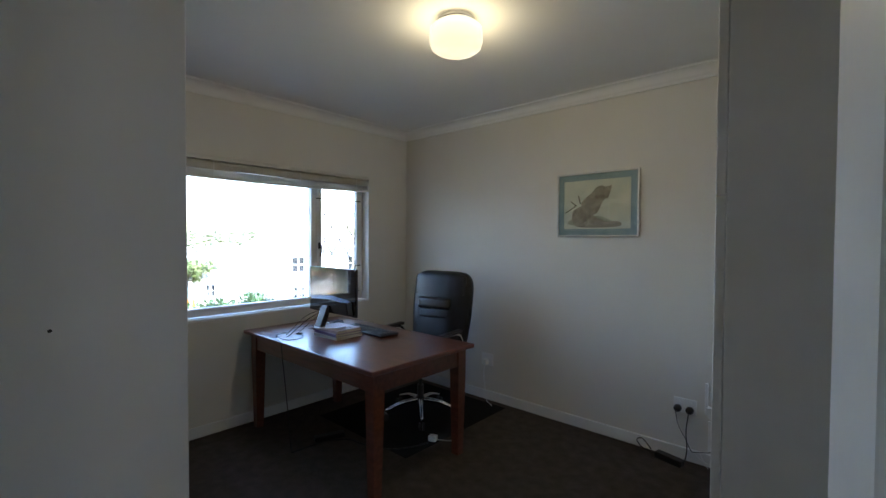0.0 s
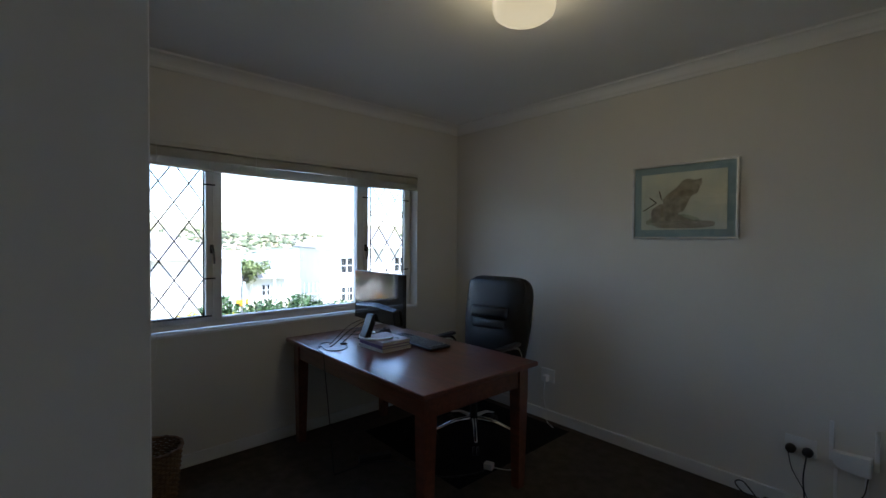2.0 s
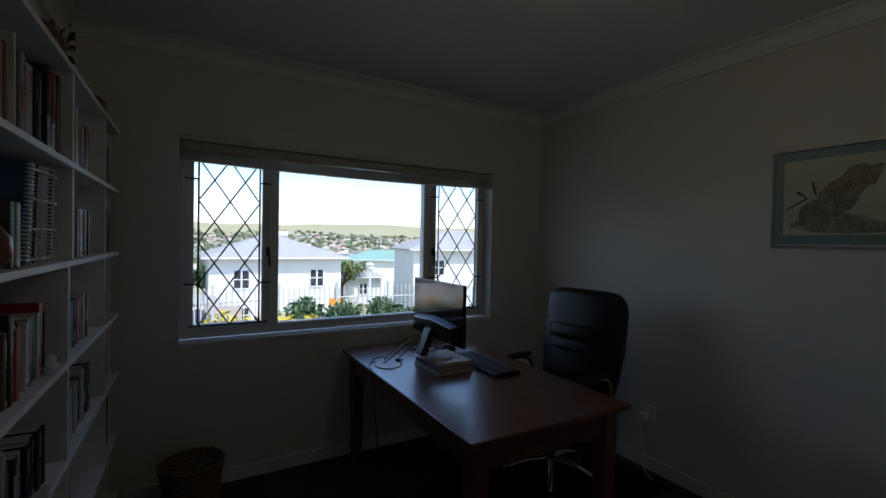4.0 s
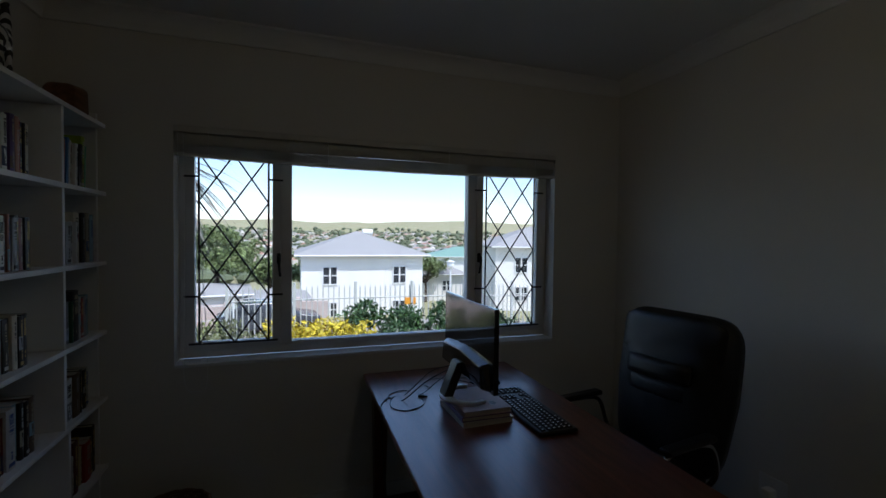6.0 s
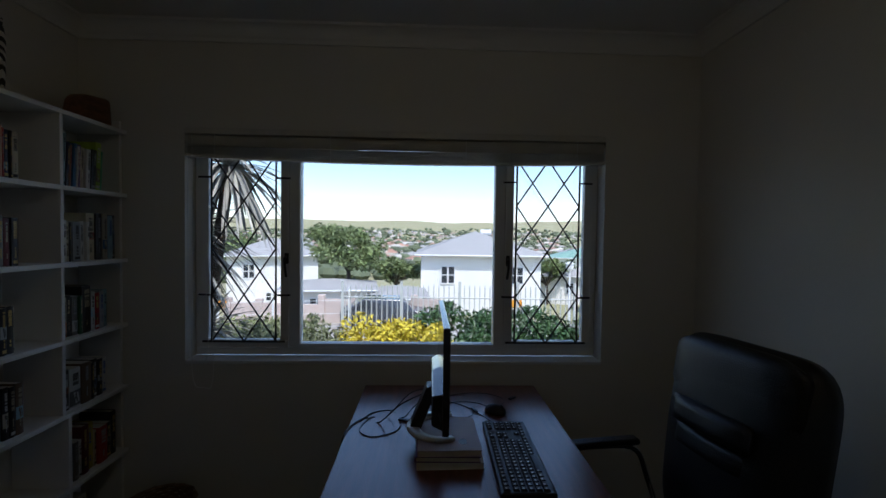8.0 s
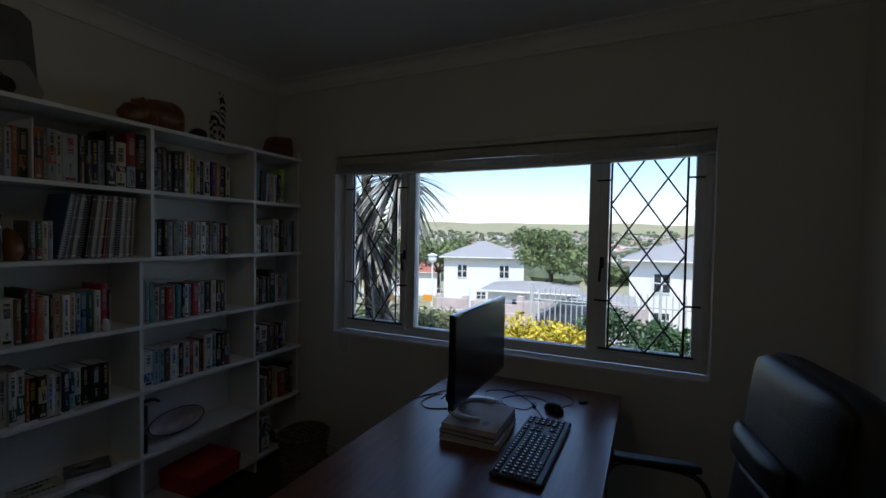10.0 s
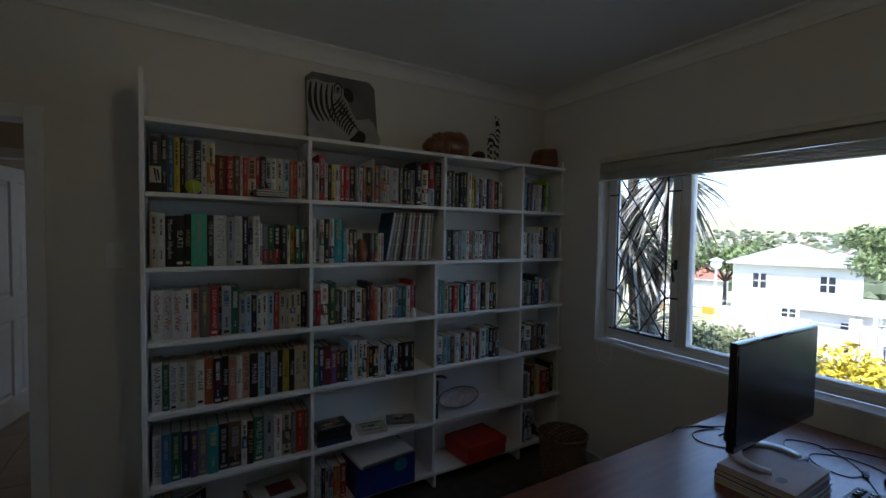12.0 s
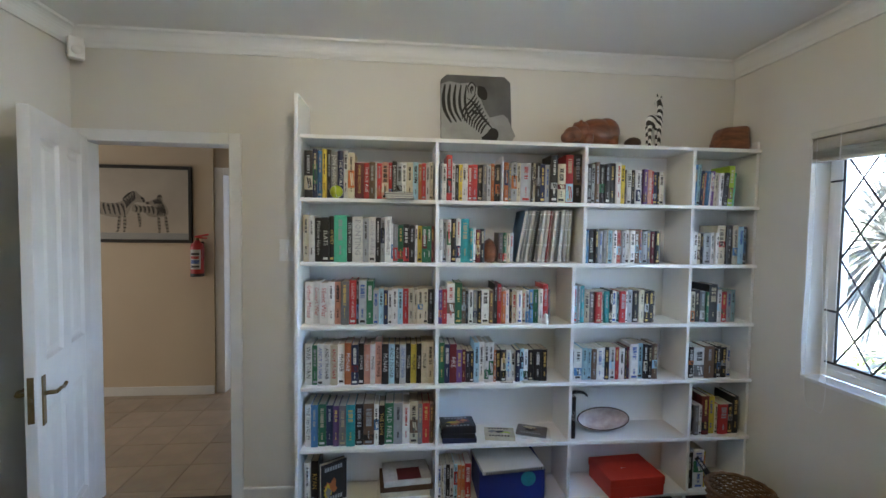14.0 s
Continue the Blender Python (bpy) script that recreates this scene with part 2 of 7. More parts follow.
def bar_frame(name, y0, z0, y1, z1, w, d, x, parent, material=M_ALU):
    bm = bmesh.new()
    for a in ((y0, z0, y1, z0 + w), (y0, z1 - w, y1, z1), (y0, z0 + w, y0 + w, z1 - w), (y1 - w, z0 + w, y1, z1 - w)):
        box(bm, x - d / 2, a[0], a[1], x + d / 2, a[2], a[3], 0.004, 2)
    return part(name, bm, material, parent)


bar_frame("window_frame", WY0, WZ0 + 0.02, WY1, WZ1, 0.045, 0.07, FX, win)
for y in (1.255, 2.41):
    bm = bmesh.new()
    box(bm, FX - 0.035, y - 0.03, WZ0 + 0.065, FX + 0.035, y + 0.03, WZ1 - 0.045, 0.005, 2)
    part("mullion", bm, M_ALU, win)
for y0, y1 in ((WY0 + 0.03, 1.225), (2.44, WY1 - 0.03)):
    bar_frame("casement", y0, WZ0 + 0.06, y1, WZ1 - 0.03, 0.045, 0.045, FX + 0.022, win)
bm = bmesh.new()
box(bm, FX - 0.02, 1.285, WZ0 + 0.062, FX + 0.045, 2.38, WZ0 + 0.085, 0.004, 2)
part("glazing_bead", bm, M_ALU, win)
for y0, y1, x in ((WY0 + 0.07, 1.185, FX + 0.015), (1.28, 2.385, FX), (2.48, WY1 - 0.07, FX + 0.015)):
    bm = bmesh.new()
    box(bm, x - 0.002, y0, WZ0 + 0.07, x + 0.002, y1, WZ1 - 0.06)
    pane = part("pane", bm, M_GLASS, win)
    pane.visible_shadow = False
bm = bmesh.new()
box(bm, FX + 0.036, WY0 - 0.0, WZ0 - 0.001, XW + 0.004, WY1, WZ0 + 0.018, 0.004, 2)
part("window_sill", bm, M_ALU, win, "white painted inner sill")
for y, s in ((1.215, 1), (2.455, -1)):
    bm = bmesh.new()
    box(bm, FX + 0.045, y - 0.011, 1.40, FX + 0.056, y + 0.011, 1.46, 0.003, 1)
    tube(bm, smooth_path([(FX + 0.06, y, 1.44), (FX + 0.085, y, 1.43), (FX + 0.09, y + 0.004 * s, 1.38), (FX + 0.08, y + 0.008 * s, 1.33)], 4), 0.007, 6)
    part("stay_handle", bm, M_BLACK, win, "dark metal window handle")


def burglar_bars(y0, y1, cols):
    """Diamond lattice between two uprights, held by short arms to the frame."""
    g = thing("burglar_bars", "dark wire burglar bars in a diamond pattern", "burglar bars", (FX + 0.062, (y0 + y1) / 2, 0.967), group="burglar bars in the window")
    w, z0, z1 = (y1 - y0) / 2, 0.0, 1.10
    pitch = 0.2585
    for y in (-w, w):
        bm = bmesh.new()
        tube(bm, [(0, y, z0), (0, y, z1)], 0.0056, 6)
        part("upright", bm, M_BAR, g)
    bm = bmesh.new()
    tube(bm, [(0, -w - 0.05, z0), (0, w + 0.05, z0)], 0.0056, 6)
    part("rail", bm, M_BAR, g)
    for z in (0.2585, 0.907):
        for s in (-1, 1):
            bm = bmesh.new()
            tube(bm, [(0, s * w, z), (-0.01, s * (w + 0.075), z)], 0.0056, 6)
            part("arm", bm, M_BAR, g)
    for s in (-1, 1):
        for k in range(-6, 9):
            # a slanted rod clipped to the panel
            za = k * pitch
            p, q = (-w, za), (w, za + pitch * cols)
            t0 = max(0.0, (z0 - p[1]) / (q[1] - p[1]))
            t1 = min(1.0, (z1 - p[1]) / (q[1] - p[1]))
            if t1 - t0 < 0.05:
                continue
            a = (p[0] + (q[0] - p[0]) * t0, p[1] + (q[1] - p[1]) * t0)
            b = (p[0] + (q[0] - p[0]) * t1, p[1] + (q[1] - p[1]) * t1)
            bm = bmesh.new()
            tube(bm, [(0.003 * s, s * a[0], a[1]), (0.003 * s, s * b[0], b[1])], 0.0047, 6)
            part("rod", bm, M_BAR, g)
    return g


burglar_bars(0.812, 1.161, 2)
burglar_bars(2.497, 2.853, 2)

# raised slatted blind hung before the head of the opening
bl = thing("venetian_blind", "cream venetian blind pulled up into a stack", "blind", (XW - 0.004, (WY0 + WY1) / 2, 1.968))
bw = (WY1 - WY0) / 2 - 0.004
bm = bmesh.new()
box(bm, -0.028, -bw, 0.118, 0.020, bw, 0.150, 0.003, 2)
part("head_rail", bm, M_BLIND, bl)
SLATS = [0.016 + 0.0042 * k for k in range(13)] + [0.074, 0.084, 0.095, 0.106]


def sag(y, z):
    """The stack hangs a little lower between its cords."""
    return -0.020 * max(0.0, 1 - (y / bw) ** 2) * (1 if z < 0.07 else 0.3)


for k, z in enumerate(SLATS):
    bm = bmesh.new()
    rows = []
    for j in range(13):
        y = (-1 + 2 * j / 12) * (bw - 0.004 - 0.002 * (k % 3))
        zz = z + sag(y, z)
        turn = 0.8 if z > 0.07 else 0.06 * math.sin(k * 2.3)
        prof = []
        for i in range(5):
            u = -0.025 + 0.0125 * i
            prof.append((u * math.cos(turn) + 0.002 * math.sin(k * 2.3), zz - u * math.sin(turn) + 0.003 * (1 - (u / 0.025) ** 2)))
        rows.append([bm.verts.new((u, y, q)) for u, q in prof] + [bm.verts.new((u, y, q - 0.0014)) for u, q in prof[::-1]])
    for u, v in zip(rows, rows[1:]):
        for i in range(10):
            bm.faces.new((u[i], u[(i + 1) % 10], v[(i + 1) % 10], v[i]))
    bm.faces.new(rows[0][::-1])
    bm.faces.new(rows[-1])
    bmesh.ops.recalc_face_normals(bm, faces=bm.faces)
    part("slat", bm, M_BLIND, bl)
bm = bmesh.new()
rows = []
for j in range(13):
    y = (-1 + 2 * j / 12) * (bw - 0.004)
    rows.append([bm.verts.new((x, y, sag(y, 0) + z)) for x, z in ((-0.026, 0.002), (-0.024, 0.0), (0.020, 0.0), (0.022, 0.002), (0.022, 0.013), (-0.026, 0.013))])
for u, v in zip(rows, rows[1:]):
    for i in range(6):
        bm.faces.new((u[i], u[(i + 1) % 6], v[(i + 1) % 6], v[i]))
bm.faces.new(rows[0][::-1])
bm.faces.new(rows[-1])
bmesh.ops.recalc_face_normals(bm, faces=bm.faces)
part("bottom_rail", bm, M_BLIND, bl)
for y in (-bw + 0.16, -0.36, 0.36, bw - 0.16):
    for x in (-0.026, 0.0235):
        bm = bmesh.new()
        box(bm, x, y - 0.002, sag(y, 0), x + 0.0015, y + 0.002, 0.12)
        part("ladder_cord", bm, M_WHITEP, bl)
for dy, zz in ((0.02, -1.02), (0.045, -1.16)):
    bm = bmesh.new()
    tube(bm, smooth_path([(0.026, -bw + dy, 0.11), (0.028, -bw + dy + 0.005, zz * 0.5), (0.03, -bw + dy, zz + 0.02), (0.034, -bw + dy + 0.06, zz - 0.06), (0.03, -bw + dy + 0.11, zz + 0.02), (0.028, -bw + dy + 0.08, zz * 0.4)], 6), 0.0016, 5)
    part("pull_cord", bm, M_WHITEP, bl)

# daylight glows through the thin slats
bt = M_BLIND.node_tree
bs = bt.nodes["Principled BSDF"]
tl, mx = bt.nodes.new("ShaderNodeBsdfTranslucent"), bt.nodes.new("ShaderNodeMixShader")
tl.inputs["Color"].default_value = (0.75, 0.70, 0.58, 1)
mx.inputs["Fac"].default_value = 0.08
bt.links.new(bs.outputs["BSDF"], mx.inputs[1])
bt.links.new(tl.outputs["BSDF"], mx.inputs[2])
bt.links.new(mx.outputs["Shader"], bt.nodes["Material Output"].inputs["Surface"])

# ---------------------------------------------------------------- doorway, door and hall
fr = tagged(new("door_frame"), "white painted wooden door frame of the study", "door frame", kind="structure")
for name, b in (("jamb", (DX0 - 0.035, 0.045, 0, DX0 + 0.03, YS + 0.016, DZ + 0.035)), ("jamb", (DX1 - 0.03, 0.045, 0, DX1 + 0.035, YS + 0.016, DZ + 0.035)), ("head", (DX0 + 0.03, 0.045, DZ - 0.03, DX1 - 0.03, YS + 0.016, DZ + 0.035))):
    bm = bmesh.new()
    box(bm, *b, 0.005, 2)
    part(name, bm, M_TRIM, fr)


def panel_door(name, label, w, h, at, rz, handles=True, kind="structure"):
    """A four-panel door leaf hung at its origin; it runs along +x, 40 mm thick."""
    d = thing(name, label, "door", at, rz, kind=kind)
    bm = bmesh.new()
    t = 0.02
    s, mid, top, lock0, lock1, bot = 0.105, 0.10, 0.11, 0.83, 1.02, 0.2
    box(bm, 0, -t, 0, s, t, h, 0.002, 1)
    box(bm, w - s, -t, 0, w, t, h, 0.002, 1)
    for z0, z1 in ((0, bot), (lock0, lock1), (h - top, h)):
        box(bm, s, -t + 0.001, z0, w - s, t - 0.001, z1)
    for z0, z1 in ((bot, lock0), (lock1, h - top)):
        box(bm, w / 2 - mid / 2, -t + 0.001, z0, w / 2 + mid / 2, t - 0.001, z1)
    part("leaf", bm, M_TRIM, d)
    for z0, z1 in ((bot, lock0), (lock1, h - top)):
        for x0, x1 in ((s, w / 2 - mid / 2), (w / 2 + mid / 2, w - s)):
            bm = bmesh.new()
            box(bm, x0, -0.006, z0, x1, 0.006, z1)
            for sy in (-1, 1):
                loops = [[bm.verts.new((a, sy * dd, b)) for a, b in ((x0 + g, z0 + g), (x1 - g, z0 + g), (x1 - g, z1 - g), (x0 + g, z1 - g))] for g, dd in ((0.0, 0.018), (0.014, 0.007), (0.026, 0.007), (0.05, 0.015))]
                for u, v in zip(loops, loops[1:]):
                    for k in range(4):
                        f = (u[k], u[(k + 1) % 4], v[(k + 1) % 4], v[k])
                        bm.faces.new(f if sy < 0 else f[::-1])
                bm.faces.new(loops[-1] if sy < 0 else loops[-1][::-1])
            part("panel", bm, M_TRIM, d)
    if handles:
        bm = bmesh.new()
        box(bm, w - 0.001, -0.011, 0.79, w + 0.002, 0.011, 0.98, 0.001, 1)
        box(bm, w + 0.001, -0.006, 0.875, w + 0.012, 0.006, 0.895, 0.002, 1)
        part("lock_plate", bm, M_BRASS, d, "aged brass lock plate")
        for sy in (-1, 1):
            bm = bmesh.new()
            box(bm, w - 0.075, sy * t, 0.76, w - 0.042, sy * (t + 0.006), 0.97, 0.003, 2)
            cyl(bm, (w - 0.058, sy * (t + 0.006), 0.895), (w - 0.058, sy * (t + 0.045), 0.895), 0.009, seg=12)
            tube(bm, smooth_path([(w - 0.058, sy * (t + 0.045), 0.895), (w - 0.09, sy * (t + 0.05), 0.90), (w - 0.13, sy * (t + 0.048), 0.893), (w - 0.165, sy * (t + 0.046), 0.90)], 4), 0.0075, 8)
            part("handle", bm, M_BRASS, d, "aged brass lever handle")
    return d


panel_door("door_1", "white panelled door standing open with brass lever handles", 0.710, 2.07, (0.322, 0.205, 0.008), math.degrees(math.atan2(0.670, -0.234)))

HS, HE = -1.55, 3.6
bm = bmesh.new()
box(bm, -1.6, HS - 1.2, -0.1, HE, 0.0995, -0.006)
structure("floor_hall", bm, M_GROUT, "sandy grout bed under the hall tiles", "floor")
bm = bmesh.new()
box(bm, 0.37, HS - 0.15, -0.1, HE, HS, H)
box(bm, -1.6, HS - 0.15, 2.13, 0.37, HS - 0.06, H)
box(bm, -1.6, HS - 0.15, -0.1, -0.72, HS - 0.06, 2.13)
structure("wall_hall_south", bm, M_HALL, "warm beige painted wall of the hall", "wall")
bm = bmesh.new()
box(bm, XW, 0.042, -0.1, DX0 - 0.036, 0.06, H)
box(bm, DX1 + 0.036, 0.042, -0.1, HE, 0.06, H)
box(bm, DX0 - 0.036, 0.042, DZ + 0.036, DX1 + 0.036, 0.06, H)
structure("wall_hall_north", bm, M_HALL, "warm beige painted wall beside the study doorway", "wall")
bm = bmesh.new()
box(bm, -1.75, HS - 2.2, -0.1, -1.6, 0.042, H)
box(bm, -1.6, HS - 2.2, -0.1, HE, HS - 2.05, H)
box(bm, HE, HS - 2.2, -0.1, HE + 0.15, 0.042, H)
structure("wall_hall_end", bm, M_HALL, "warm beige painted end wall of the hall", "wall")
bm = bmesh.new()
box(bm, -1.75, HS - 2.2, H, HE + 0.15, 0.03, H + 0.12)
structure("ceiling_hall", bm, M_CEIL, "flat white painted hall ceiling", "ceiling")
bm = bmesh.new()
box(bm, 0.37, HS, 0, HE, HS + 0.014, 0.085, 0.004, 2)
structure("baseboard_hall", bm, M_TRIM, "white painted skirting board of the hall", "skirting board")
f2 = tagged(new("door_frame_hall"), "white painted frame of the doorway across the hall", "door frame", kind="structure")
for b in ((0.285, HS - 0.16, 0, 0.368, HS - 0.02, 2.16), (-0.72, HS - 0.16, 0, -0.65, HS - 0.02, 2.16), (-0.65, HS - 0.16, 2.09, 0.285, HS - 0.02, 2.16)):
    bm = bmesh.new()
    box(bm, *b, 0.004, 2)
    part("jamb", bm, M_TRIM, f2)
d2 = panel_door("door_2", "white panelled door standing open into the next room", 0.80, 2.06, (0.262, HS - 0.185, 0.01), -103, handles=False)
for z in (0.25, 1.78):
    bm = bmesh.new()
    box(bm, -0.012, 0.0, z, 0.014, 0.024, z + 0.1, 0.002, 1)
    part("hinge", bm, M_BRASS, d2, "aged brass hinge")

# ---------------------------------------------------------------- desk
def tapered_leg(bm, x, y, top, w0, w1):
    lo = [bm.verts.new((x + a * w1 / 2, y + b * w1 / 2, 0)) for a, b in ((-1, -1), (1, -1), (1, 1), (-1, 1))]
    md = [bm.verts.new((x + a * w0 / 2, y + b * w0 / 2, top - 0.16)) for a, b in ((-1, -1), (1, -1), (1, 1), (-1, 1))]
    hi = [bm.verts.new((x + a * w0 / 2, y + b * w0 / 2, top)) for a, b in ((-1, -1), (1, -1), (1, 1), (-1, 1))]
    for u, v in ((lo, md), (md, hi)):
        for k in range(4):
            bm.faces.new((u[k], u[(k + 1) % 4], v[(k + 1) % 4], v[k]))
    bm.faces.new(lo[::-1])
    bm.faces.new(hi)


DKX0, DKX1, DKY0, DKY1, DKZ = -3.404, -1.790, 1.678, 2.581, 0.77
desk = thing("desk", "dark red-brown varnished wooden desk with tapered legs", "desk", ((DKX0 + DKX1) / 2, (DKY0 + DKY1) / 2, 0))
dw, dd = (DKX1 - DKX0) / 2, (DKY1 - DKY0) / 2
bm = bmesh.new()
box(bm, -dw, -dd, DKZ - 0.028, dw, dd, DKZ, 0.006, 3)
part("desktop", bm, M_WOOD, desk)
for name, b in (("apron", (-dw + 0.1, -dd + 0.055, DKZ - 0.148, dw - 0.1, -dd + 0.078, DKZ - 0.028)), ("apron", (-dw + 0.1, dd - 0.078, DKZ - 0.148, dw - 0.1, dd - 0.055, DKZ - 0.028)),
                ("apron", (-dw + 0.055, -dd + 0.1, DKZ - 0.148, -dw + 0.078, dd - 0.1, DKZ - 0.028)), ("apron", (dw - 0.078, -dd + 0.1, DKZ - 0.148, dw - 0.055, dd - 0.1, DKZ - 0.028))):
    bm = bmesh.new()
    box(bm, *b, 0.002, 1)
    part(name, bm, M_WOOD, desk)
for sx in (-1, 1):
    for sy in (-1, 1):
        bm = bmesh.new()
        tapered_leg(bm, sx * (dw - 0.083), sy * (dd - 0.083), DKZ - 0.028, 0.078, 0.055)
        part("leg", bm, M_WOOD, desk)

# ---------------------------------------------------------------- bookcase
BKY0, BKY1 = YS + 0.004, 0.43
SH = [2.088, 1.763, 1.428, 1.090, 0.762, 0.424, 0.10]   # upper faces of the boards
BT = 0.020
VX = [-0.858, -1.578, -2.40, -3.03, -3.44]
case = thing("bookcase", "tall white melamine bookcase filled with books in four columns", "bookcase", (-2.15, 0.30, 0))


def case_part(name, x0, y0, z0, x1, y1, z1):
    bm = bmesh.new()
    box(bm, x0 + 2.15, y0 - 0.30, z0, x1 + 2.15, y1 - 0.30, z1, 0.0015, 1)
    return part(name, bm, M_SHELF, case)


case_part("side_panel", VX[0] - 0.010, BKY0, 0, VX[0] + 0.008, BKY1 + 0.042, 2.283)
case_part("side_panel", XW + 0.002, BKY0, 0, XW + 0.020, BKY1 - 0.04, 2.14)
case_part("back_panel", XW + 0.021, BKY0, 0.02, VX[0] - 0.011, BKY0 + 0.004, 2.06)
bm = bmesh.new()
lathe(bm, [(0, 0.0010), (0.0022, 0.0008), (0.003, 0)], 12, Matrix.Translation((VX[0] + 0.0082 + 2.15, 0.274 - 0.30, 1.35)) @ Matrix.Rotation(radians(90), 4, "Y"))
part("screw_head", bm, M_BLACK, case, "dark screw head")
for r, z in enumerate(SH):
    case_part("shelf", XW + 0.021, BKY0 + 0.005, z - BT, VX[0] - 0.011, BKY1, z)


def upright_x(col, row):
    """The uprights are set a little aside from row to row."""
    x = VX[col]
    if col == 2 and row >= 2:
        x += 0.055
    if col == 3 and row >= 1:
        x -= 0.0 if row < 4 else 0.03
    if col == 1:
        x -= 0.004 * row
    return x


for col in (1, 2, 3):
    for row in range(6):
        x = upright_x(col, row)
        case_part("upright", x - 0.009, BKY0 + 0.005, SH[row + 1] + 0.0005, x + 0.009, BKY1 - 0.002, SH[row] - BT - 0.0005)
for x in (-1.59, -2.36, -3.05):
    case_part("foot", x - 0.009, BKY0 + 0.02, 0, x + 0.009, BKY1 - 0.01, 0.0795)

# ---------------------------------------------------------------- wardrobe by the door
WX, WSY = -0.138, 1.35
wd = thing("wardrobe", "white built-in wardrobe with chrome bow handles", "wardrobe", (0.2, 2.24, 0))


def wd_part(name, b, material=M_TRIM, bev=0.002, parent=None, label=""):
    bm = bmesh.new()
    box(bm, b[0] - 0.2, b[1] - 2.24, b[2], b[3] - 0.2, b[4] - 2.24, b[5], bev, 1)
    return part(name, bm, material, parent or wd, label)


wd_part("side_panel", (WX + 0.022, WSY, 0, XE - 0.002, WSY + 0.018, 2.56))
wd_part("carcass", (WX + 0.022, WSY + 0.0185, 0.0, XE - 0.002, YN - 0.004, 2.56))
wd_part("plinth", (WX + 0.012, WSY + 0.002, 0.0, WX + 0.0215, YN - 0.004, 0.08))


def bow_handle(parent, y, z):
    bm = bmesh.new()
    pts = [(WX - 0.2, y - 2.24, z - 0.07), (WX - 0.2 - 0.022, y - 2.24, z - 0.055), (WX - 0.2 - 0.036, y - 2.24, z), (WX - 0.2 - 0.022, y - 2.24, z + 0.055), (WX - 0.2, y - 2.24, z + 0.07)]
    tube(bm, smooth_path(pts, 5), lambda t: 0.0045 + 0.003 * math.sin(math.pi * t), 8)
    part("handle", bm, M_CHROME, parent, "chrome bow handle", True)


ww = (YN - 0.004 - WSY) / 5
for k in range(5):
    y0 = WSY + ww * k
    for z0, z1, hz in ((0.085, 1.60, 1.20), (1.604, 2.56, 1.88)):
        dr = wd_part("door", (WX, y0 + 0.0015, z0, WX + 0.0205, y0 + ww - 0.0015, z1))
        bow_handle(dr, y0 + ww - 0.045, hz)

# ---------------------------------------------------------------- ceiling lamp
cl = thing("ceiling_lamp", "round opal glass ceiling lamp that is switched on", "ceiling lamp", (-1.43, 1.94, H))
bm = bmesh.new()
lathe(bm, [(0, 0), (0.095, 0), (0.1, -0.006), (0.1, -0.022), (0.09, -0.028), (0, -0.028)], 40)
part("base_plate", bm, M_CHROME, cl, "brushed metal base plate", True)
bm = bmesh.new()
lathe(bm, [(0.088, -0.029), (0.116, -0.036), (0.134, -0.052), (0.139, -0.085), (0.138, -0.125), (0.130, -0.150), (0.108, -0.166), (0.07, -0.175), (0, -0.178)], 48)
sh = part("glass_shade", bm, M_LAMP, cl, "glowing opal glass shade", True)
sh.visible_shadow = False

# ---------------------------------------------------------------- picture over the desk
pic = thing("framed_picture", "silver-framed wildlife print with a blue mount", "picture", (-1.3095, YN - 0.002, 1.7725))
M_SILVER = mat("silver_frame", (0.72, 0.72, 0.71), 0.38, metal=0.75, vary=0.1, scale=30)
M_MOUNT = mat("blue_mount_card", (0.22, 0.33, 0.41), 0.8, vary=0.05, scale=30)
M_PRINT = mat("pale_print_paper", (0.62, 0.65, 0.60), 0.8, vary=0.12, scale=7, second=(0.46, 0.54, 0.54))
pw, ph = 0.323, 0.251
bm = bmesh.new()
for b in ((-pw, -ph, pw, -ph + 0.014), (-pw, ph - 0.014, pw, ph), (-pw, -ph + 0.014, -pw + 0.014, ph - 0.014), (pw - 0.014, -ph + 0.014, pw, ph - 0.014)):
    box(bm, b[0], -0.020, b[1], b[2], 0, b[3], 0.003, 2)
part("frame", bm, M_SILVER, pic, "brushed silver frame")
bm = bmesh.new()
box(bm, -pw + 0.014, -0.010, -ph + 0.014, pw - 0.014, -0.004, ph - 0.014)
part("mount", bm, M_MOUNT, pic, "grey-blue mount")
bm = bmesh.new()
box(bm, -pw + 0.062, -0.0125, -ph + 0.062, pw - 0.062, -0.0105, ph - 0.062)
part("print", bm, M_PRINT, pic, "pale print of a resting big cat")

# the big cat in the print: soft plain shapes laid on the paper
M_CAT = mat("print_tan", (0.38, 0.37, 0.33), 0.8, vary=0.3, scale=25, second=(0.20, 0.20, 0.185))
M_SPOT = mat("print_spot", (0.075, 0.065, 0.055), 0.8, vary=0.2, scale=60)
M_ROCKP = mat("print_grey_green", (0.40, 0.46, 0.40), 0.8, vary=0.2, scale=30)
bm = bmesh.new()


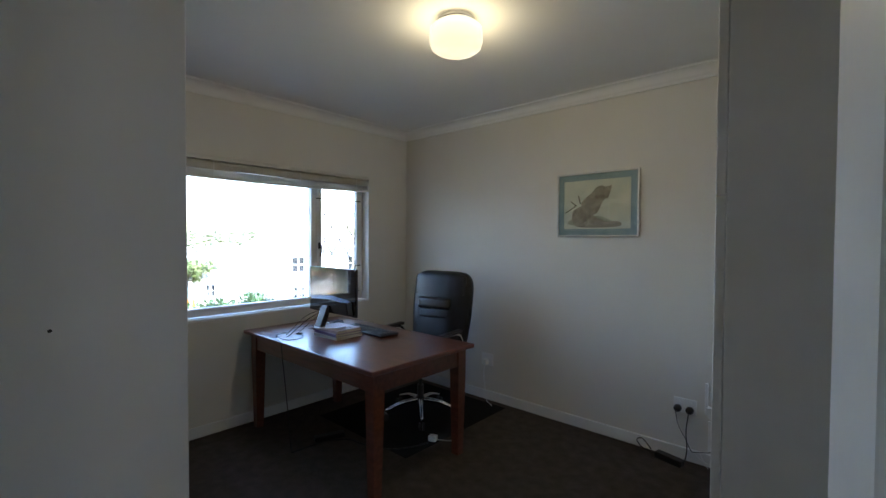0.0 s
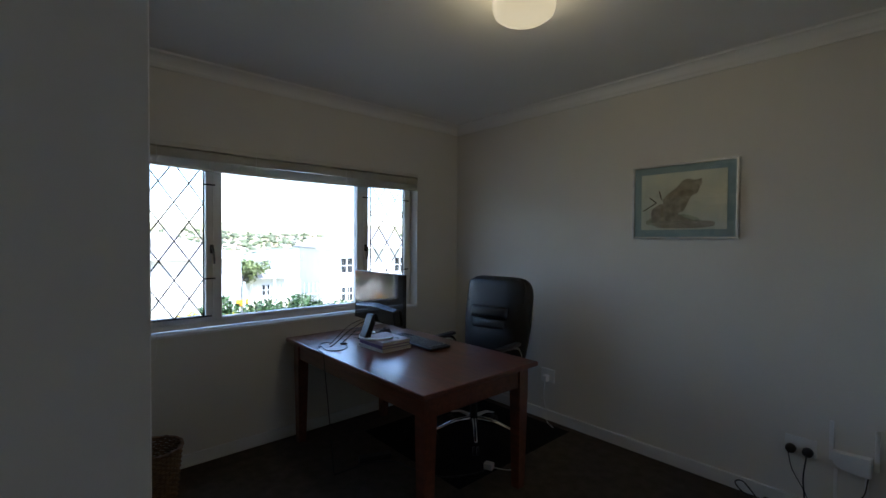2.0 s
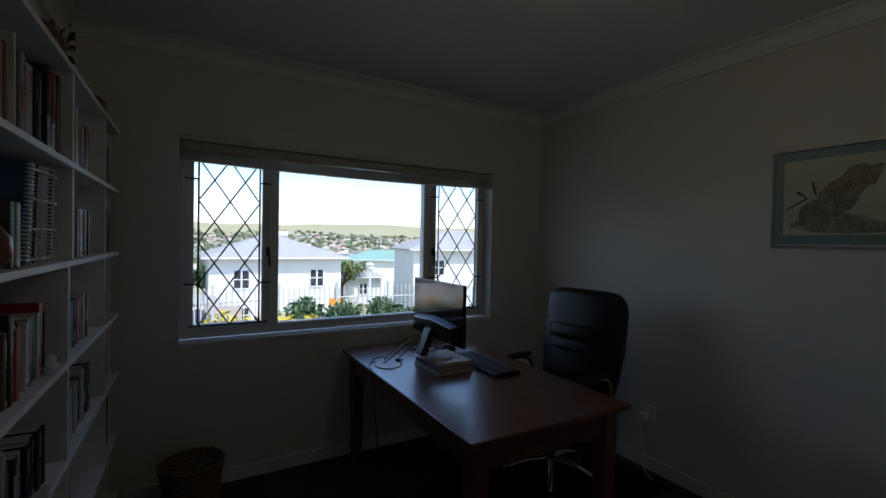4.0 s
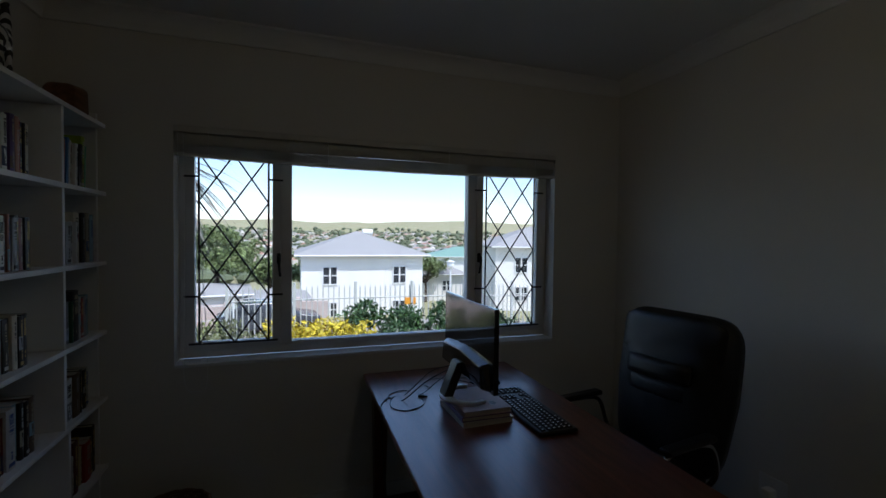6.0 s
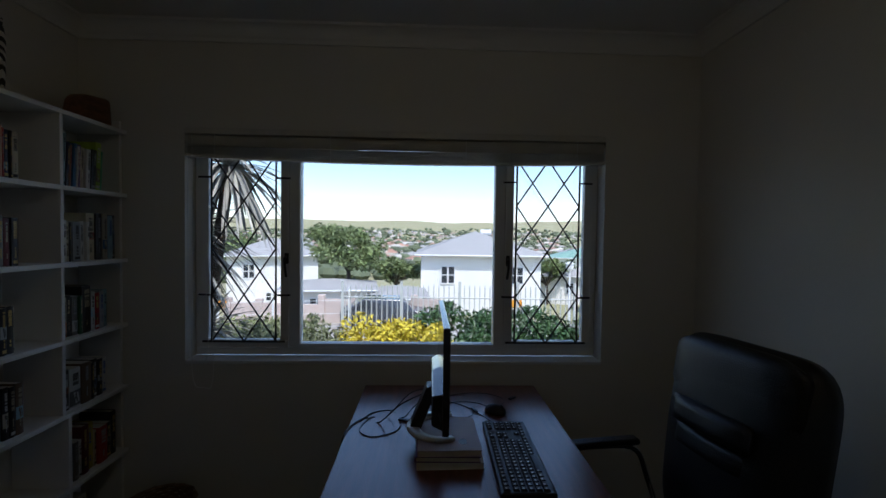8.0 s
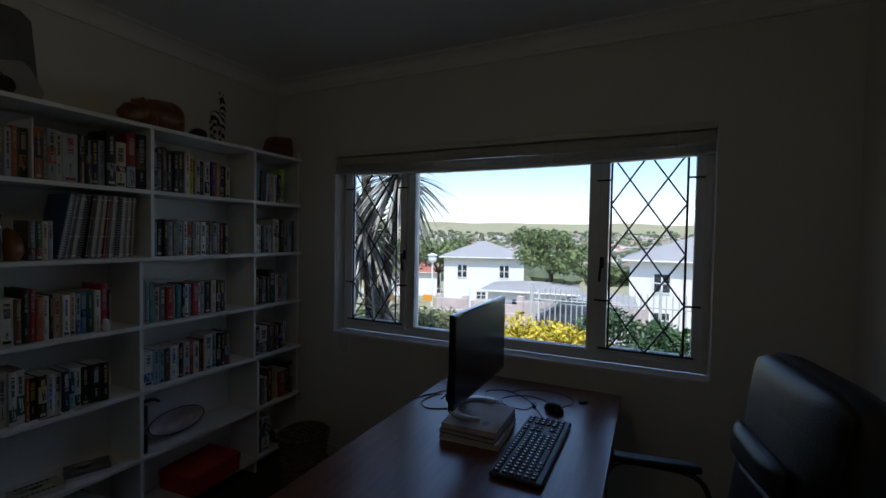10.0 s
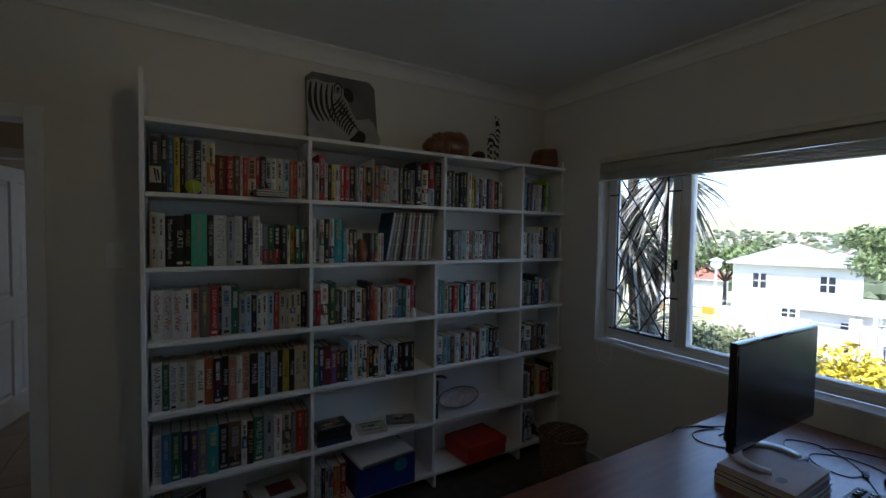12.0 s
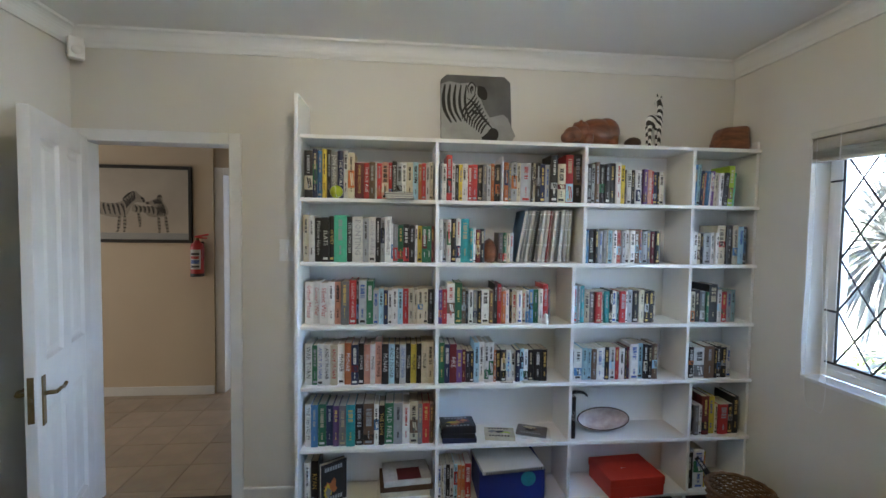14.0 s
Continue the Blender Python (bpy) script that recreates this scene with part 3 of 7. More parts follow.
def blob(bm, cx, cz, rx, rz, turn=0.0, y=-0.0131, wob=0.08, seed=1):
    rnd = random.Random(seed)
    vs = []
    for k in range(28):
        a = 2 * math.pi * k / 28
        r = 1 + wob * math.sin(3 * a + seed) + wob * 0.6 * rnd.uniform(-1, 1)
        u, v = rx * r * math.cos(a), rz * r * math.sin(a)
        c, s = math.cos(turn), math.sin(turn)
        vs.append((cx + u * c - v * s, y, cz + u * s + v * c))
    bm.faces.new([bm.verts.new(p) for p in vs])
    bm.faces.ensure_lookup_table()


blob(bm, -0.06, -0.125, 0.17, 0.040, 0.02, -0.0130, 0.1, 3)
part("print_ground", bm, M_ROCKP, pic)


def animal(name, outline, y):
    """A plain flat shape of an animal, its corners rounded off."""
    pts = smooth_path([(x, 0, z) for x, z in outline] + [(outline[0][0], 0, outline[0][1])], 4)[:-1]
    bm = bmesh.new()
    bm.faces.new([bm.verts.new((q.x, y, q.z)) for q in pts])
    part(name, bm, M_CAT, pic)
    # its spotted coat
    rng = random.Random(len(outline))
    bm = bmesh.new()
    n, tries = 0, 0
    placed = []
    while n < 170 and tries < 9000:
        tries += 1
        x, z = rng.uniform(-0.2, 0.2), rng.uniform(-0.18, 0.15)
        inside = False
        for k in range(len(pts)):
            a, b = pts[k - 1], pts[k]
            if (a.z > z) != (b.z > z) and x < (b.x - a.x) * (z - a.z) / (b.z - a.z) + a.x:
                inside = not inside
        r = rng.uniform(0.0022, 0.0040)
        if not inside or any((x - u) ** 2 + (z - v) ** 2 < 0.0086 ** 2 for u, v in placed):
            continue
        placed.append((x, z))
        w = rng.uniform(0, 3)
        bm.faces.new([bm.verts.new((x + r * rng.uniform(0.8, 1.3) * math.cos(w + g * 1.05), y - 0.0003, z + r * math.sin(w + g * 1.05))) for g in range(6)])
        n += 1
    part("print_spots", bm, M_SPOT, pic)


animal("print_animal", [(-0.115, 0.02), (-0.08, 0.055), (-0.025, 0.095), (0.003, 0.13), (0.04, 0.142), (0.075, 0.13), (0.116, 0.137), (0.12, 0.115), (0.107, 0.08), (0.093, 0.045), (0.066, 0.035), (0.039, -0.01), (0.012, -0.065), (-0.034, -0.08), (-0.097, -0.06), (-0.115, -0.01)], -0.0134)
animal("print_animal", [(-0.188, -0.05), (-0.133, -0.015), (-0.07, -0.025), (-0.038, -0.07), (0.02, -0.11), (0.093, -0.134), (0.166, -0.134), (0.198, -0.154), (0.166, -0.174), (0.075, -0.179), (-0.052, -0.179), (-0.16, -0.169), (-0.192, -0.11)], -0.0139)
for a, b in (((-0.25, -0.06), (-0.16, -0.005)), ((-0.205, 0.03), (-0.16, -0.005)), ((-0.142, 0.075), (-0.125, 0.01))):
    bm = bmesh.new()
    tube(bm, [(a[0], -0.0133, a[1]), (b[0], -0.0133, b[1])], 0.004, 4)
    part("print_branch", bm, M_SPOT, pic)
bm = bmesh.new()
box(bm, -pw + 0.0145, -0.0175, -ph + 0.0145, pw - 0.0145, -0.0165, ph - 0.0145)
gl = part("glass_pane", bm, M_GLASS, pic)
gl.visible_shadow = False

# ---------------------------------------------------------------- office chair
chair = thing("office_chair", "black leather high-backed office chair on a chrome base", "chair", (-2.53, 2.79, 0), 9)


def cushion(bm, w, h, t, m, bulge=0.35, nx=10, nz=12, rolls=0, corner=0.06, taper=0.0):
    """A padded slab in the local x-z plane with rounded edges; it swells towards -y."""
    front, rear = [], []
    for j in range(nz + 1):
        fr, rr = [], []
        for i in range(nx + 1):
            u, v = 2 * i / nx - 1, 2 * j / nz - 1
            e = (1 - abs(u) ** 5) * (1 - abs(v) ** 7)
            x = u * w / 2 * (1 - corner * abs(v) ** 8) * (1 - taper * max(0.0, -v))
            z = v * h / 2 * (1 - corner * 0.55 * abs(u) ** 7)
            roll = 0.16 * t * abs(math.sin(math.pi * rolls * (v + 1) / 2)) if rolls else 0
            fr.append(bm.verts.new(m @ Vector((x, -t / 2 * (0.25 + 0.75 * e) - t * bulge * e * (1 - u * u) * 0.4 - roll * e, z))))
            rr.append(bm.verts.new(m @ Vector((x, t / 2 * (0.25 + 0.75 * e), z))))
        front.append(fr)
        rear.append(rr)
    for j in range(nz):
        for i in range(nx):
            bm.faces.new((front[j][i], front[j][i + 1], front[j + 1][i + 1], front[j + 1][i]))
            bm.faces.new((rear[j][i + 1], rear[j][i], rear[j + 1][i], rear[j + 1][i + 1]))
    for j in range(nz):
        bm.faces.new((front[j + 1][0], rear[j + 1][0], rear[j][0], front[j][0]))
        bm.faces.new((front[j][nx], rear[j][nx], rear[j + 1][nx], front[j + 1][nx]))
    for i in range(nx):
        bm.faces.new((front[0][i], rear[0][i], rear[0][i + 1], front[0][i + 1]))
        bm.faces.new((front[nz][i + 1], rear[nz][i + 1], rear[nz][i], front[nz][i]))


lean = Matrix.Rotation(radians(-9), 4, "X")
bm = bmesh.new()
cushion(bm, 0.605, 0.745, 0.16, Matrix.Translation((0.02, 0.285, 0.835)) @ lean, 0.25, 22, 26, 0, 0.15, 0.12)
part("backrest", bm, M_LEATHER, chair, "", True)
bm = bmesh.new()
cushion(bm, 0.53, 0.24, 0.06, Matrix.Translation((0.015, 0.272, 1.082)) @ lean, 0.5, 18, 12, 0, 0.22, 0.0)
part("headrest", bm, M_LEATHER, chair, "padded head roll", True)
bm = bmesh.new()
for z, h in ((0.93, 0.095), (0.835, 0.095), (0.74, 0.095), (0.645, 0.095)):
    cushion(bm, 0.34, h, 0.05, Matrix.Translation((0, 0.222 - 0.16 * (0.84 - z) * -1 * 0.98 - 0.012, z)) @ lean, 0.5, 10, 6)
part("back_cushion", bm, M_LEATHER, chair, "stitched back cushion rolls", True)
bm = bmesh.new()
cushion(bm, 0.52, 0.50, 0.11, Matrix.Translation((0, 0.0, 0.485)) @ Matrix.Rotation(radians(-90), 4, "X"), 0.35, 18, 18, 0, 0.14)
part("seat", bm, M_LEATHER, chair, "", True)
for s in (-1, 1):
    bm = bmesh.new()
    tube(bm, smooth_path([(s * 0.25, 0.20, 0.46), (s * 0.30, 0.19, 0.56), (s * 0.305, 0.13, 0.69), (s * 0.305, -0.03, 0.715), (s * 0.305, -0.15, 0.705), (s * 0.30, -0.19, 0.62), (s * 0.25, -0.17, 0.46)], 6), 0.012, 8)
    arm = part("armrest", bm, M_CHROME, chair, "chrome arm loop with padded top", True)
    bm = bmesh.new()
    box(bm, s * 0.305 - 0.028, -0.17, 0.715, s * 0.305 + 0.028, 0.14, 0.742, 0.012, 3)
    part("arm_pad", bm, M_LEATHER, arm)
bm = bmesh.new()
box(bm, -0.1, -0.12, 0.40, 0.1, 0.12, 0.428, 0.006, 2)
cyl(bm, (0, 0, 0.10), (0, 0, 0.26), 0.028, seg=16)
cyl(bm, (0, 0, 0.26), (0, 0, 0.40), 0.016, seg=16)
part("gas_lift", bm, M_BLACK, chair, "black gas column")
for k in range(5):
    a = radians(72 * k + 20)
    d = Vector((math.cos(a), math.sin(a), 0))
    bm = bmesh.new()
    tube(bm, smooth_path([d * 0.02 + Vector((0, 0, 0.135)), d * 0.16 + Vector((0, 0, 0.125)), d * 0.30 + Vector((0, 0, 0.078))], 5), lambda t: 0.022 - 0.009 * t, 8)
    leg = part("base_leg", bm, M_CHROME, chair, "chrome star-base leg", True)
    for s in (-1, 1):
        bm = bmesh.new()
        c = d * 0.31 + Vector((-d.y, d.x, 0)) * 0.014 * s
        cyl(bm, c + Vector((-d.y, d.x, 0)) * -0.009 + Vector((0, 0, 0.029)), c + Vector((-d.y, d.x, 0)) * 0.009 + Vector((0, 0, 0.029)), 0.0285, seg=18)
        part("castor", bm, M_BLACK, leg)

bm = bmesh.new()
box(bm, -0.53, -0.60, 0.0, 0.53, 0.60, 0.004, 0.001, 1)
cm = tagged(link_mesh("chair_mat", bm, M_MAT), "dark flat mat under the office chair", "mat")
cm.matrix_world = pose(-2.61, 2.80, 0.0005, 0, 0, 0)
chair.matrix_world = pose(-2.53, 2.79, 0.0045, 0, 0, 9)

# ---------------------------------------------------------------- on the desk
M_PAPER = mat("page_paper", (0.62, 0.57, 0.47), 0.9, vary=0.08, scale=120, stretch=(1, 1, 8))
M_MAUVE = mat("mauve_cover", (0.52, 0.42, 0.45), 0.5, vary=0.08, scale=20)
M_RED = mat("red_cover", (0.34, 0.03, 0.035), 0.4, vary=0.1, scale=20)
M_PURPLE = mat("purple_cover", (0.12, 0.05, 0.16), 0.4, vary=0.1, scale=20)
M_CREAM = mat("cream_cover", (0.6, 0.57, 0.5), 0.5, vary=0.06, scale=20)


def flat_book(w, d, h, cover, at, rz, label, group=""):
    g = thing("book", label, "book", at, rz, group)
    bm = bmesh.new()
    box(bm, -w / 2, -d / 2, 0, w / 2, d / 2, 0.003, 0.0006, 1)
    box(bm, -w / 2, -d / 2, h - 0.003, w / 2, d / 2, h, 0.0006, 1)
    box(bm, -w / 2, -d / 2, 0.003, w / 2, -d / 2 + 0.003, h - 0.003)
    part("cover", bm, cover, g)
    bm = bmesh.new()
    box(bm, -w / 2 + 0.004, -d / 2 + 0.0035, 0.0031, w / 2 - 0.004, d / 2 - 0.004, h - 0.0031)
    part("page_block", bm, M_PAPER, g)
    return g


flat_book(0.285, 0.235, 0.022, M_CREAM, (-2.700, 2.082, DKZ), 2, "thick cream paperback at the bottom of the stack")
flat_book(0.275, 0.225, 0.020, M_PURPLE, (-2.698, 2.080, DKZ + 0.0222), -1, "purple hardback book in the stack under the monitor")
top_book = flat_book(0.280, 0.222, 0.022, M_MAUVE, (-2.702, 2.082, DKZ + 0.0424), 1, "pale mauve paperback on top of the stack")
bm = bmesh.new()
lathe(bm, [(0, 0.0004), (0.02, 0.0004), (0.02, 0)], 24, Matrix.Translation((0.075, 0.05, 0.0221)) @ Matrix.Diagonal((1.1, 0.75, 1, 1)))
part("sticker", bm, M_BLACK, top_book, "dark oval sticker")

MZ = 0.8345
mon = thing("monitor", "wide black flat-screen monitor on a curved stand", "monitor", (-2.745, 2.063, MZ))
bm = bmesh.new()
box(bm, -0.30, -0.012, 0.10, 0.30, 0.010, 0.445, 0.004, 2)
part("housing", bm, M_GLOSSY, mon, "glossy black back shell")
bm = bmesh.new()
pts = [(-0.27, 0.105), (0.27, 0.105), (0.25, 0.215), (0.0, 0.235), (-0.25, 0.215)]
lo = [bm.verts.new((x, -0.0121, z)) for x, z in pts]
hi = [bm.verts.new((x * 0.93, -0.045, 0.105 + (z - 0.105) * 0.82 + 0.008)) for x, z in pts]
for k in range(5):
    bm.faces.new((lo[k], lo[(k + 1) % 5], hi[(k + 1) % 5], hi[k]))
bm.faces.new(hi)
bmesh.ops.recalc_face_normals(bm, faces=bm.faces)
bmesh.ops.bevel(bm, geom=list(bm.edges), offset=0.006, segments=2, affect="EDGES", profile=0.5)
part("rear_bulge", bm, M_GLOSSY, mon, "black lower rear housing")
bm = bmesh.new()
box(bm, -0.288, 0.0105, 0.122, 0.288, 0.0115, 0.433)
part("screen", bm, M_SCREEN, mon, "dark switched-off screen")
bm = bmesh.new()
side = [(-0.030, 0.165), (-0.062, 0.160), (-0.122, 0.012), (-0.122, 0.0), (-0.082, 0.0), (-0.036, 0.115)]
ends = [[bm.verts.new((x, y, z)) for y, z in side] for x in (-0.055, 0.020)]
for k in range(6):
    bm.faces.new((ends[0][k], ends[0][(k + 1) % 6], ends[1][(k + 1) % 6], ends[1][k]))
bm.faces.new(ends[0][::-1])
bm.faces.new(ends[1])
bmesh.ops.recalc_face_normals(bm, faces=bm.faces)
bmesh.ops.bevel(bm, geom=list(bm.edges), offset=0.004, segments=2, affect="EDGES", profile=0.5)
box(bm, -0.055, -0.04, 0.115, 0.015, -0.012, 0.175, 0.006, 2)
part("neck", bm, M_BLACK, mon)
bm = bmesh.new()
ring = []
for k in range(25):
    a = radians(-118 + 236 * k / 24) - math.pi / 2
    w = 0.030 - 0.014 * abs(k / 12 - 1)
    ring.append([bm.verts.new((math.cos(a) * r * 1.1 + 0.0, math.sin(a) * r - 0.012, z)) for r, z in ((0.105 - w, 0.0), (0.105 - w, 0.009), (0.105 + w * 0.6, 0.012), (0.105 + w * 0.6, 0.0))])
for u, v in zip(ring, ring[1:]):
    for k in range(4):
        bm.faces.new((u[k], v[k], v[(k + 1) % 4], u[(k + 1) % 4]))
bm.faces.new(ring[0])
bm.faces.new(ring[-1][::-1])
bmesh.ops.recalc_face_normals(bm, faces=bm.faces)
part("stand_base", bm, mat("silver_plastic", (0.78, 0.78, 0.79), 0.3, metal=0.1, vary=0.05), mon, "silver crescent stand", True)

M_KEY = mat("key_plastic", (0.035, 0.035, 0.038), 0.45, vary=0.1, scale=50)
kb = thing("keyboard", "black full-size keyboard with white key legends", "keyboard", (-2.645, 2.322, DKZ), 179)
bm = bmesh.new()
box(bm, -0.262, -0.088, 0.003, 0.262, 0.088, 0.020, 0.007, 3)
part("case", bm, M_BLACK, kb)
kr = random.Random(4)
key_meshes = {}
for row in range(6):
    y = 0.066 - row * 0.0235 - (0.006 if row else 0)
    x = -0.25
    while x < 0.245:
        wk = 0.0205 if row not in (5,) else kr.choice((0.0205, 0.027))
        if row == 5 and -0.15 < x < -0.05:
            wk = 0.115
        if 0.088 < x + wk < 0.112:
            x = 0.104
            continue
        if 0.165 < x + wk < 0.186:
            x = 0.176
            continue
        if row == 3 and 0.10 < x < 0.165 or row == 4 and (0.10 < x < 0.12 or 0.145 < x < 0.165):
            x += wk + 0.002
            continue
        if x + wk > 0.254:
            break
        kk = round(wk, 4)
        if kk not in key_meshes:
            b2 = bmesh.new()
            t = 0.003
            lo = [b2.verts.new((a * wk / 2, b * 0.0105, 0)) for a, b in ((-1, -1), (1, -1), (1, 1), (-1, 1))]
            hi = [b2.verts.new((a * (wk / 2 - t), b * (0.0105 - t), 0.007)) for a, b in ((-1, -1), (1, -1), (1, 1), (-1, 1))]
            for k in range(4):
                b2.faces.new((lo[k], lo[(k + 1) % 4], hi[(k + 1) % 4], hi[k]))
            b2.faces.new(hi)
            f = [b2.verts.new((a * 0.003 - wk / 2 + 0.007, b * 0.0032 + 0.002, 0.0072)) for a, b in ((-1, -1), (1, -1), (1, 1), (-1, 1))]
            face = b2.faces.new(f)
            face.material_index = 1
            me = bpy.data.meshes.new("key")
            b2.to_mesh(me)
            b2.free()
            me.materials.append(M_KEY)
            me.materials.append(M_WHITEP)
            key_meshes[kk] = me
        ko = new("key", key_meshes[kk])
        ko.parent = kb
        ko.location = (x + wk / 2, y, 0.0195)
        x += wk + 0.002

mo = thing("mouse", "black computer mouse lying on the desk", "mouse", (-3.04, 2.315, DKZ), 60)
bm = bmesh.new()
bmesh.ops.create_uvsphere(bm, u_segments=20, v_segments=12, radius=1.0)
for v in bm.verts:
    v.co = Vector((v.co.x * 0.052, v.co.y * 0.031, max(v.co.z, -0.12) * 0.036 + 0.0044))
part("shell", bm, M_BLACK, mo, "", True)
bm = bmesh.new()
cyl(bm, (0.03, -0.003, 0.031), (0.03, 0.003, 0.031), 0.009, seg=14)
part("wheel", bm, M_KEY, mo)


def cable(pts, r=0.0022, label="thin black cable lying on the desk", material=M_BLACK, name="cable"):
    bm = bmesh.new()
    tube(bm, smooth_path(pts, 7), r, 6)
    return tagged(link_mesh(name, bm, material, None, "", True), label, "cable")


zc = DKZ + 0.0025
cable([(-2.80, 2.01, 0.955), (-2.86, 1.90, 0.88), (-2.93, 1.80, zc), (-2.98, 1.74, zc), (-2.90, 1.69, zc), (-2.80, 1.675, zc - 0.004), (-2.76, 1.668, 0.66), (-2.74, 1.69, 0.35), (-2.72, 1.71, 0.02)], 0.003, "black monitor cable hanging over the desk edge")
cable([(-2.82, 2.01, 0.96), (-2.92, 1.93, 0.90), (-3.00, 1.83, zc), (-2.98, 1.76, zc), (-2.86, 1.73, zc), (-2.80, 1.79, zc), (-2.85, 1.88, zc), (-2.95, 1.90, zc)])
cable([(-2.78, 2.01, 0.95), (-2.88, 1.95, 0.86), (-2.98, 1.90, zc), (-3.06, 1.84, zc), (-3.03, 1.76, zc), (-2.94, 1.72, zc)])
cable([(-3.09, 2.30, zc), (-3.15, 2.24, zc), (-3.16, 2.14, zc), (-3.08, 2.06, zc), (-3.00, 2.10, zc), (-2.99, 2.19, zc), (-3.06, 2.22, zc)], 0.0018)
cable([(-2.91, 2.30, zc), (-3.02, 2.24, zc), (-3.12, 2.17, zc), (-3.19, 2.05, zc), (-3.14, 1.96, zc), (-3.05, 1.98, zc)], 0.0018)
cable([(-3.08, 2.33, zc), (-3.18, 2.38, zc), (-3.26, 2.33, zc), (-3.28, 2.22, zc), (-3.24, 2.12, zc), (-3.17, 2.06, zc)], 0.0018)
for x, y, a in ((-3.06, 2.22, 20), (-2.95, 1.90, 70), (-3.20, 2.42, 130), (-3.0, 2.07, 10)):
    bm = bmesh.new()
    box(bm, -0.017, -0.008, 0, 0.017, 0.008, 0.010, 0.002, 1)
    box(bm, 0.017, -0.006, 0.002, 0.028, 0.006, 0.008)
    ob = tagged(link_mesh("cable_plug", bm, M_BLACK), "small black cable plug lying on the desk", "plug")
    ob.matrix_world = pose(x, y, DKZ + 0.0005, 0, 0, a)

# ---------------------------------------------------------------- sockets, router, floor cables
def socket(x, z, w, h, holes, label):
    g = thing("wall_socket", label, "socket", (x, YN, z))
    bm = bmesh.new()
    box(bm, -w / 2, -0.010, -h / 2, w / 2, 0, h / 2, 0.003, 2)
    part("plate", bm, M_WHITEP, g)
    for hx in holes:
        bm = bmesh.new()
        lathe(bm, [(0, 0), (0.019, 0), (0.019, 0.001), (0, 0.001)], 20, Matrix.Translation((hx, -0.0101, -0.012)) @ Matrix.Rotation(radians(90), 4, "X"))
        part("socket_face", bm, M_WHITEP, g)
        bm = bmesh.new()
        box(bm, hx - 0.007, -0.0135, 0.018, hx + 0.007, -0.0101, 0.036, 0.001, 1)
        part("switch", bm, M_WHITEP, g)
    return g


socket(-2.335, 0.375, 0.13, 0.11, (0.0,), "white single wall socket with a plugged-in lead")
socket(-0.673, 0.37, 0.14, 0.10, (-0.035, 0.035), "white double wall socket with two black plugs")
for dx in (-0.040, 0.034):
    g = thing("power_plug", "round black three-pin plug in the wall socket", "plug", (-0.673 + dx, YN - 0.0105, 0.352), group="plugs in the double socket")
    bm = bmesh.new()
    lathe(bm, [(0, 0), (0.021, 0), (0.025, 0.008), (0.024, 0.03), (0.016, 0.042), (0, 0.044)], 18, Matrix.Rotation(radians(90), 4, "X"))
    part("body", bm, M_BLACK, g, "", True)
bm = bmesh.new()
box(bm, -0.022, -0.05, -0.028, 0.022, 0, 0.022, 0.006, 2)
ob = tagged(link_mesh("power_plug", bm, M_WHITEP), "white plug in the socket behind the chair", "plug")
ob.matrix_world = pose(-2.335, YN - 0.0105, 0.36)
cable([(-2.335, YN - 0.05, 0.335), (-2.335, YN - 0.06, 0.22), (-2.33, YN - 0.04, 0.10), (-2.30, YN - 0.06, 0.01), (-2.2, YN - 0.12, 0.006)], 0.003, "white lead hanging from the wall socket", M_WHITEP)
router = thing("router", "white router with two upright antennas on the wall", "router", (-0.466, YN, 0.355))
bm = bmesh.new()
pts = [(-0.079, 0.045), (0.079, 0.052), (0.079, -0.05), (0.02, -0.052), (-0.04, -0.042), (-0.072, -0.02)]
lo = [bm.verts.new((x, 0, z)) for x, z in pts]
hi = [bm.verts.new((x * 0.94, -0.032, z * 0.92)) for x, z in pts]
for k in range(6):
    bm.faces.new((lo[k], lo[(k + 1) % 6], hi[(k + 1) % 6], hi[k]))
bm.faces.new(hi)
bm.faces.new(lo[::-1])
bmesh.ops.recalc_face_normals(bm, faces=bm.faces)
part("body", bm, M_WHITEP, router)
for x in (-0.078, 0.096):
    bm = bmesh.new()
    box(bm, x - 0.009, -0.020, -0.01, x + 0.009, -0.008, 0.20, 0.004, 2)
    part("antenna", bm, M_WHITEP, router)
for x in (-0.06, 0.06):
    bm = bmesh.new()
    box(bm, x - 0.008, -0.006, -0.30, x + 0.008, 0, -0.052, 0.001, 1)
    part("cable_trunking", bm, M_WHITEP, router)
jb = thing("junction_box", "small white box mounted low on the wall", "box", (-0.2665, YN, 0.379))
bm = bmesh.new()
box(bm, -0.049, -0.028, -0.045, 0.049, 0, 0.045, 0.003, 2)
part("cover", bm, M_WHITEP, jb)
cable([(-0.72, YN - 0.055, 0.34), (-0.70, YN - 0.06, 0.25), (-0.655, YN - 0.05, 0.16), (-0.62, YN - 0.05, 0.09), (-0.58, YN - 0.06, 0.10), (-0.50, YN - 0.04, 0.12), (-0.42, YN - 0.03, 0.20), (-0.40, YN - 0.02, 0.30)], 0.0025, "black power lead looping from socket to router")
cable([(-0.64, YN - 0.055, 0.34), (-0.65, YN - 0.07, 0.22), (-0.645, YN - 0.06, 0.10), (-0.66, YN - 0.07, 0.02), (-0.72, YN - 0.08, 0.015)], 0.004, "black power lead from the socket to the floor")
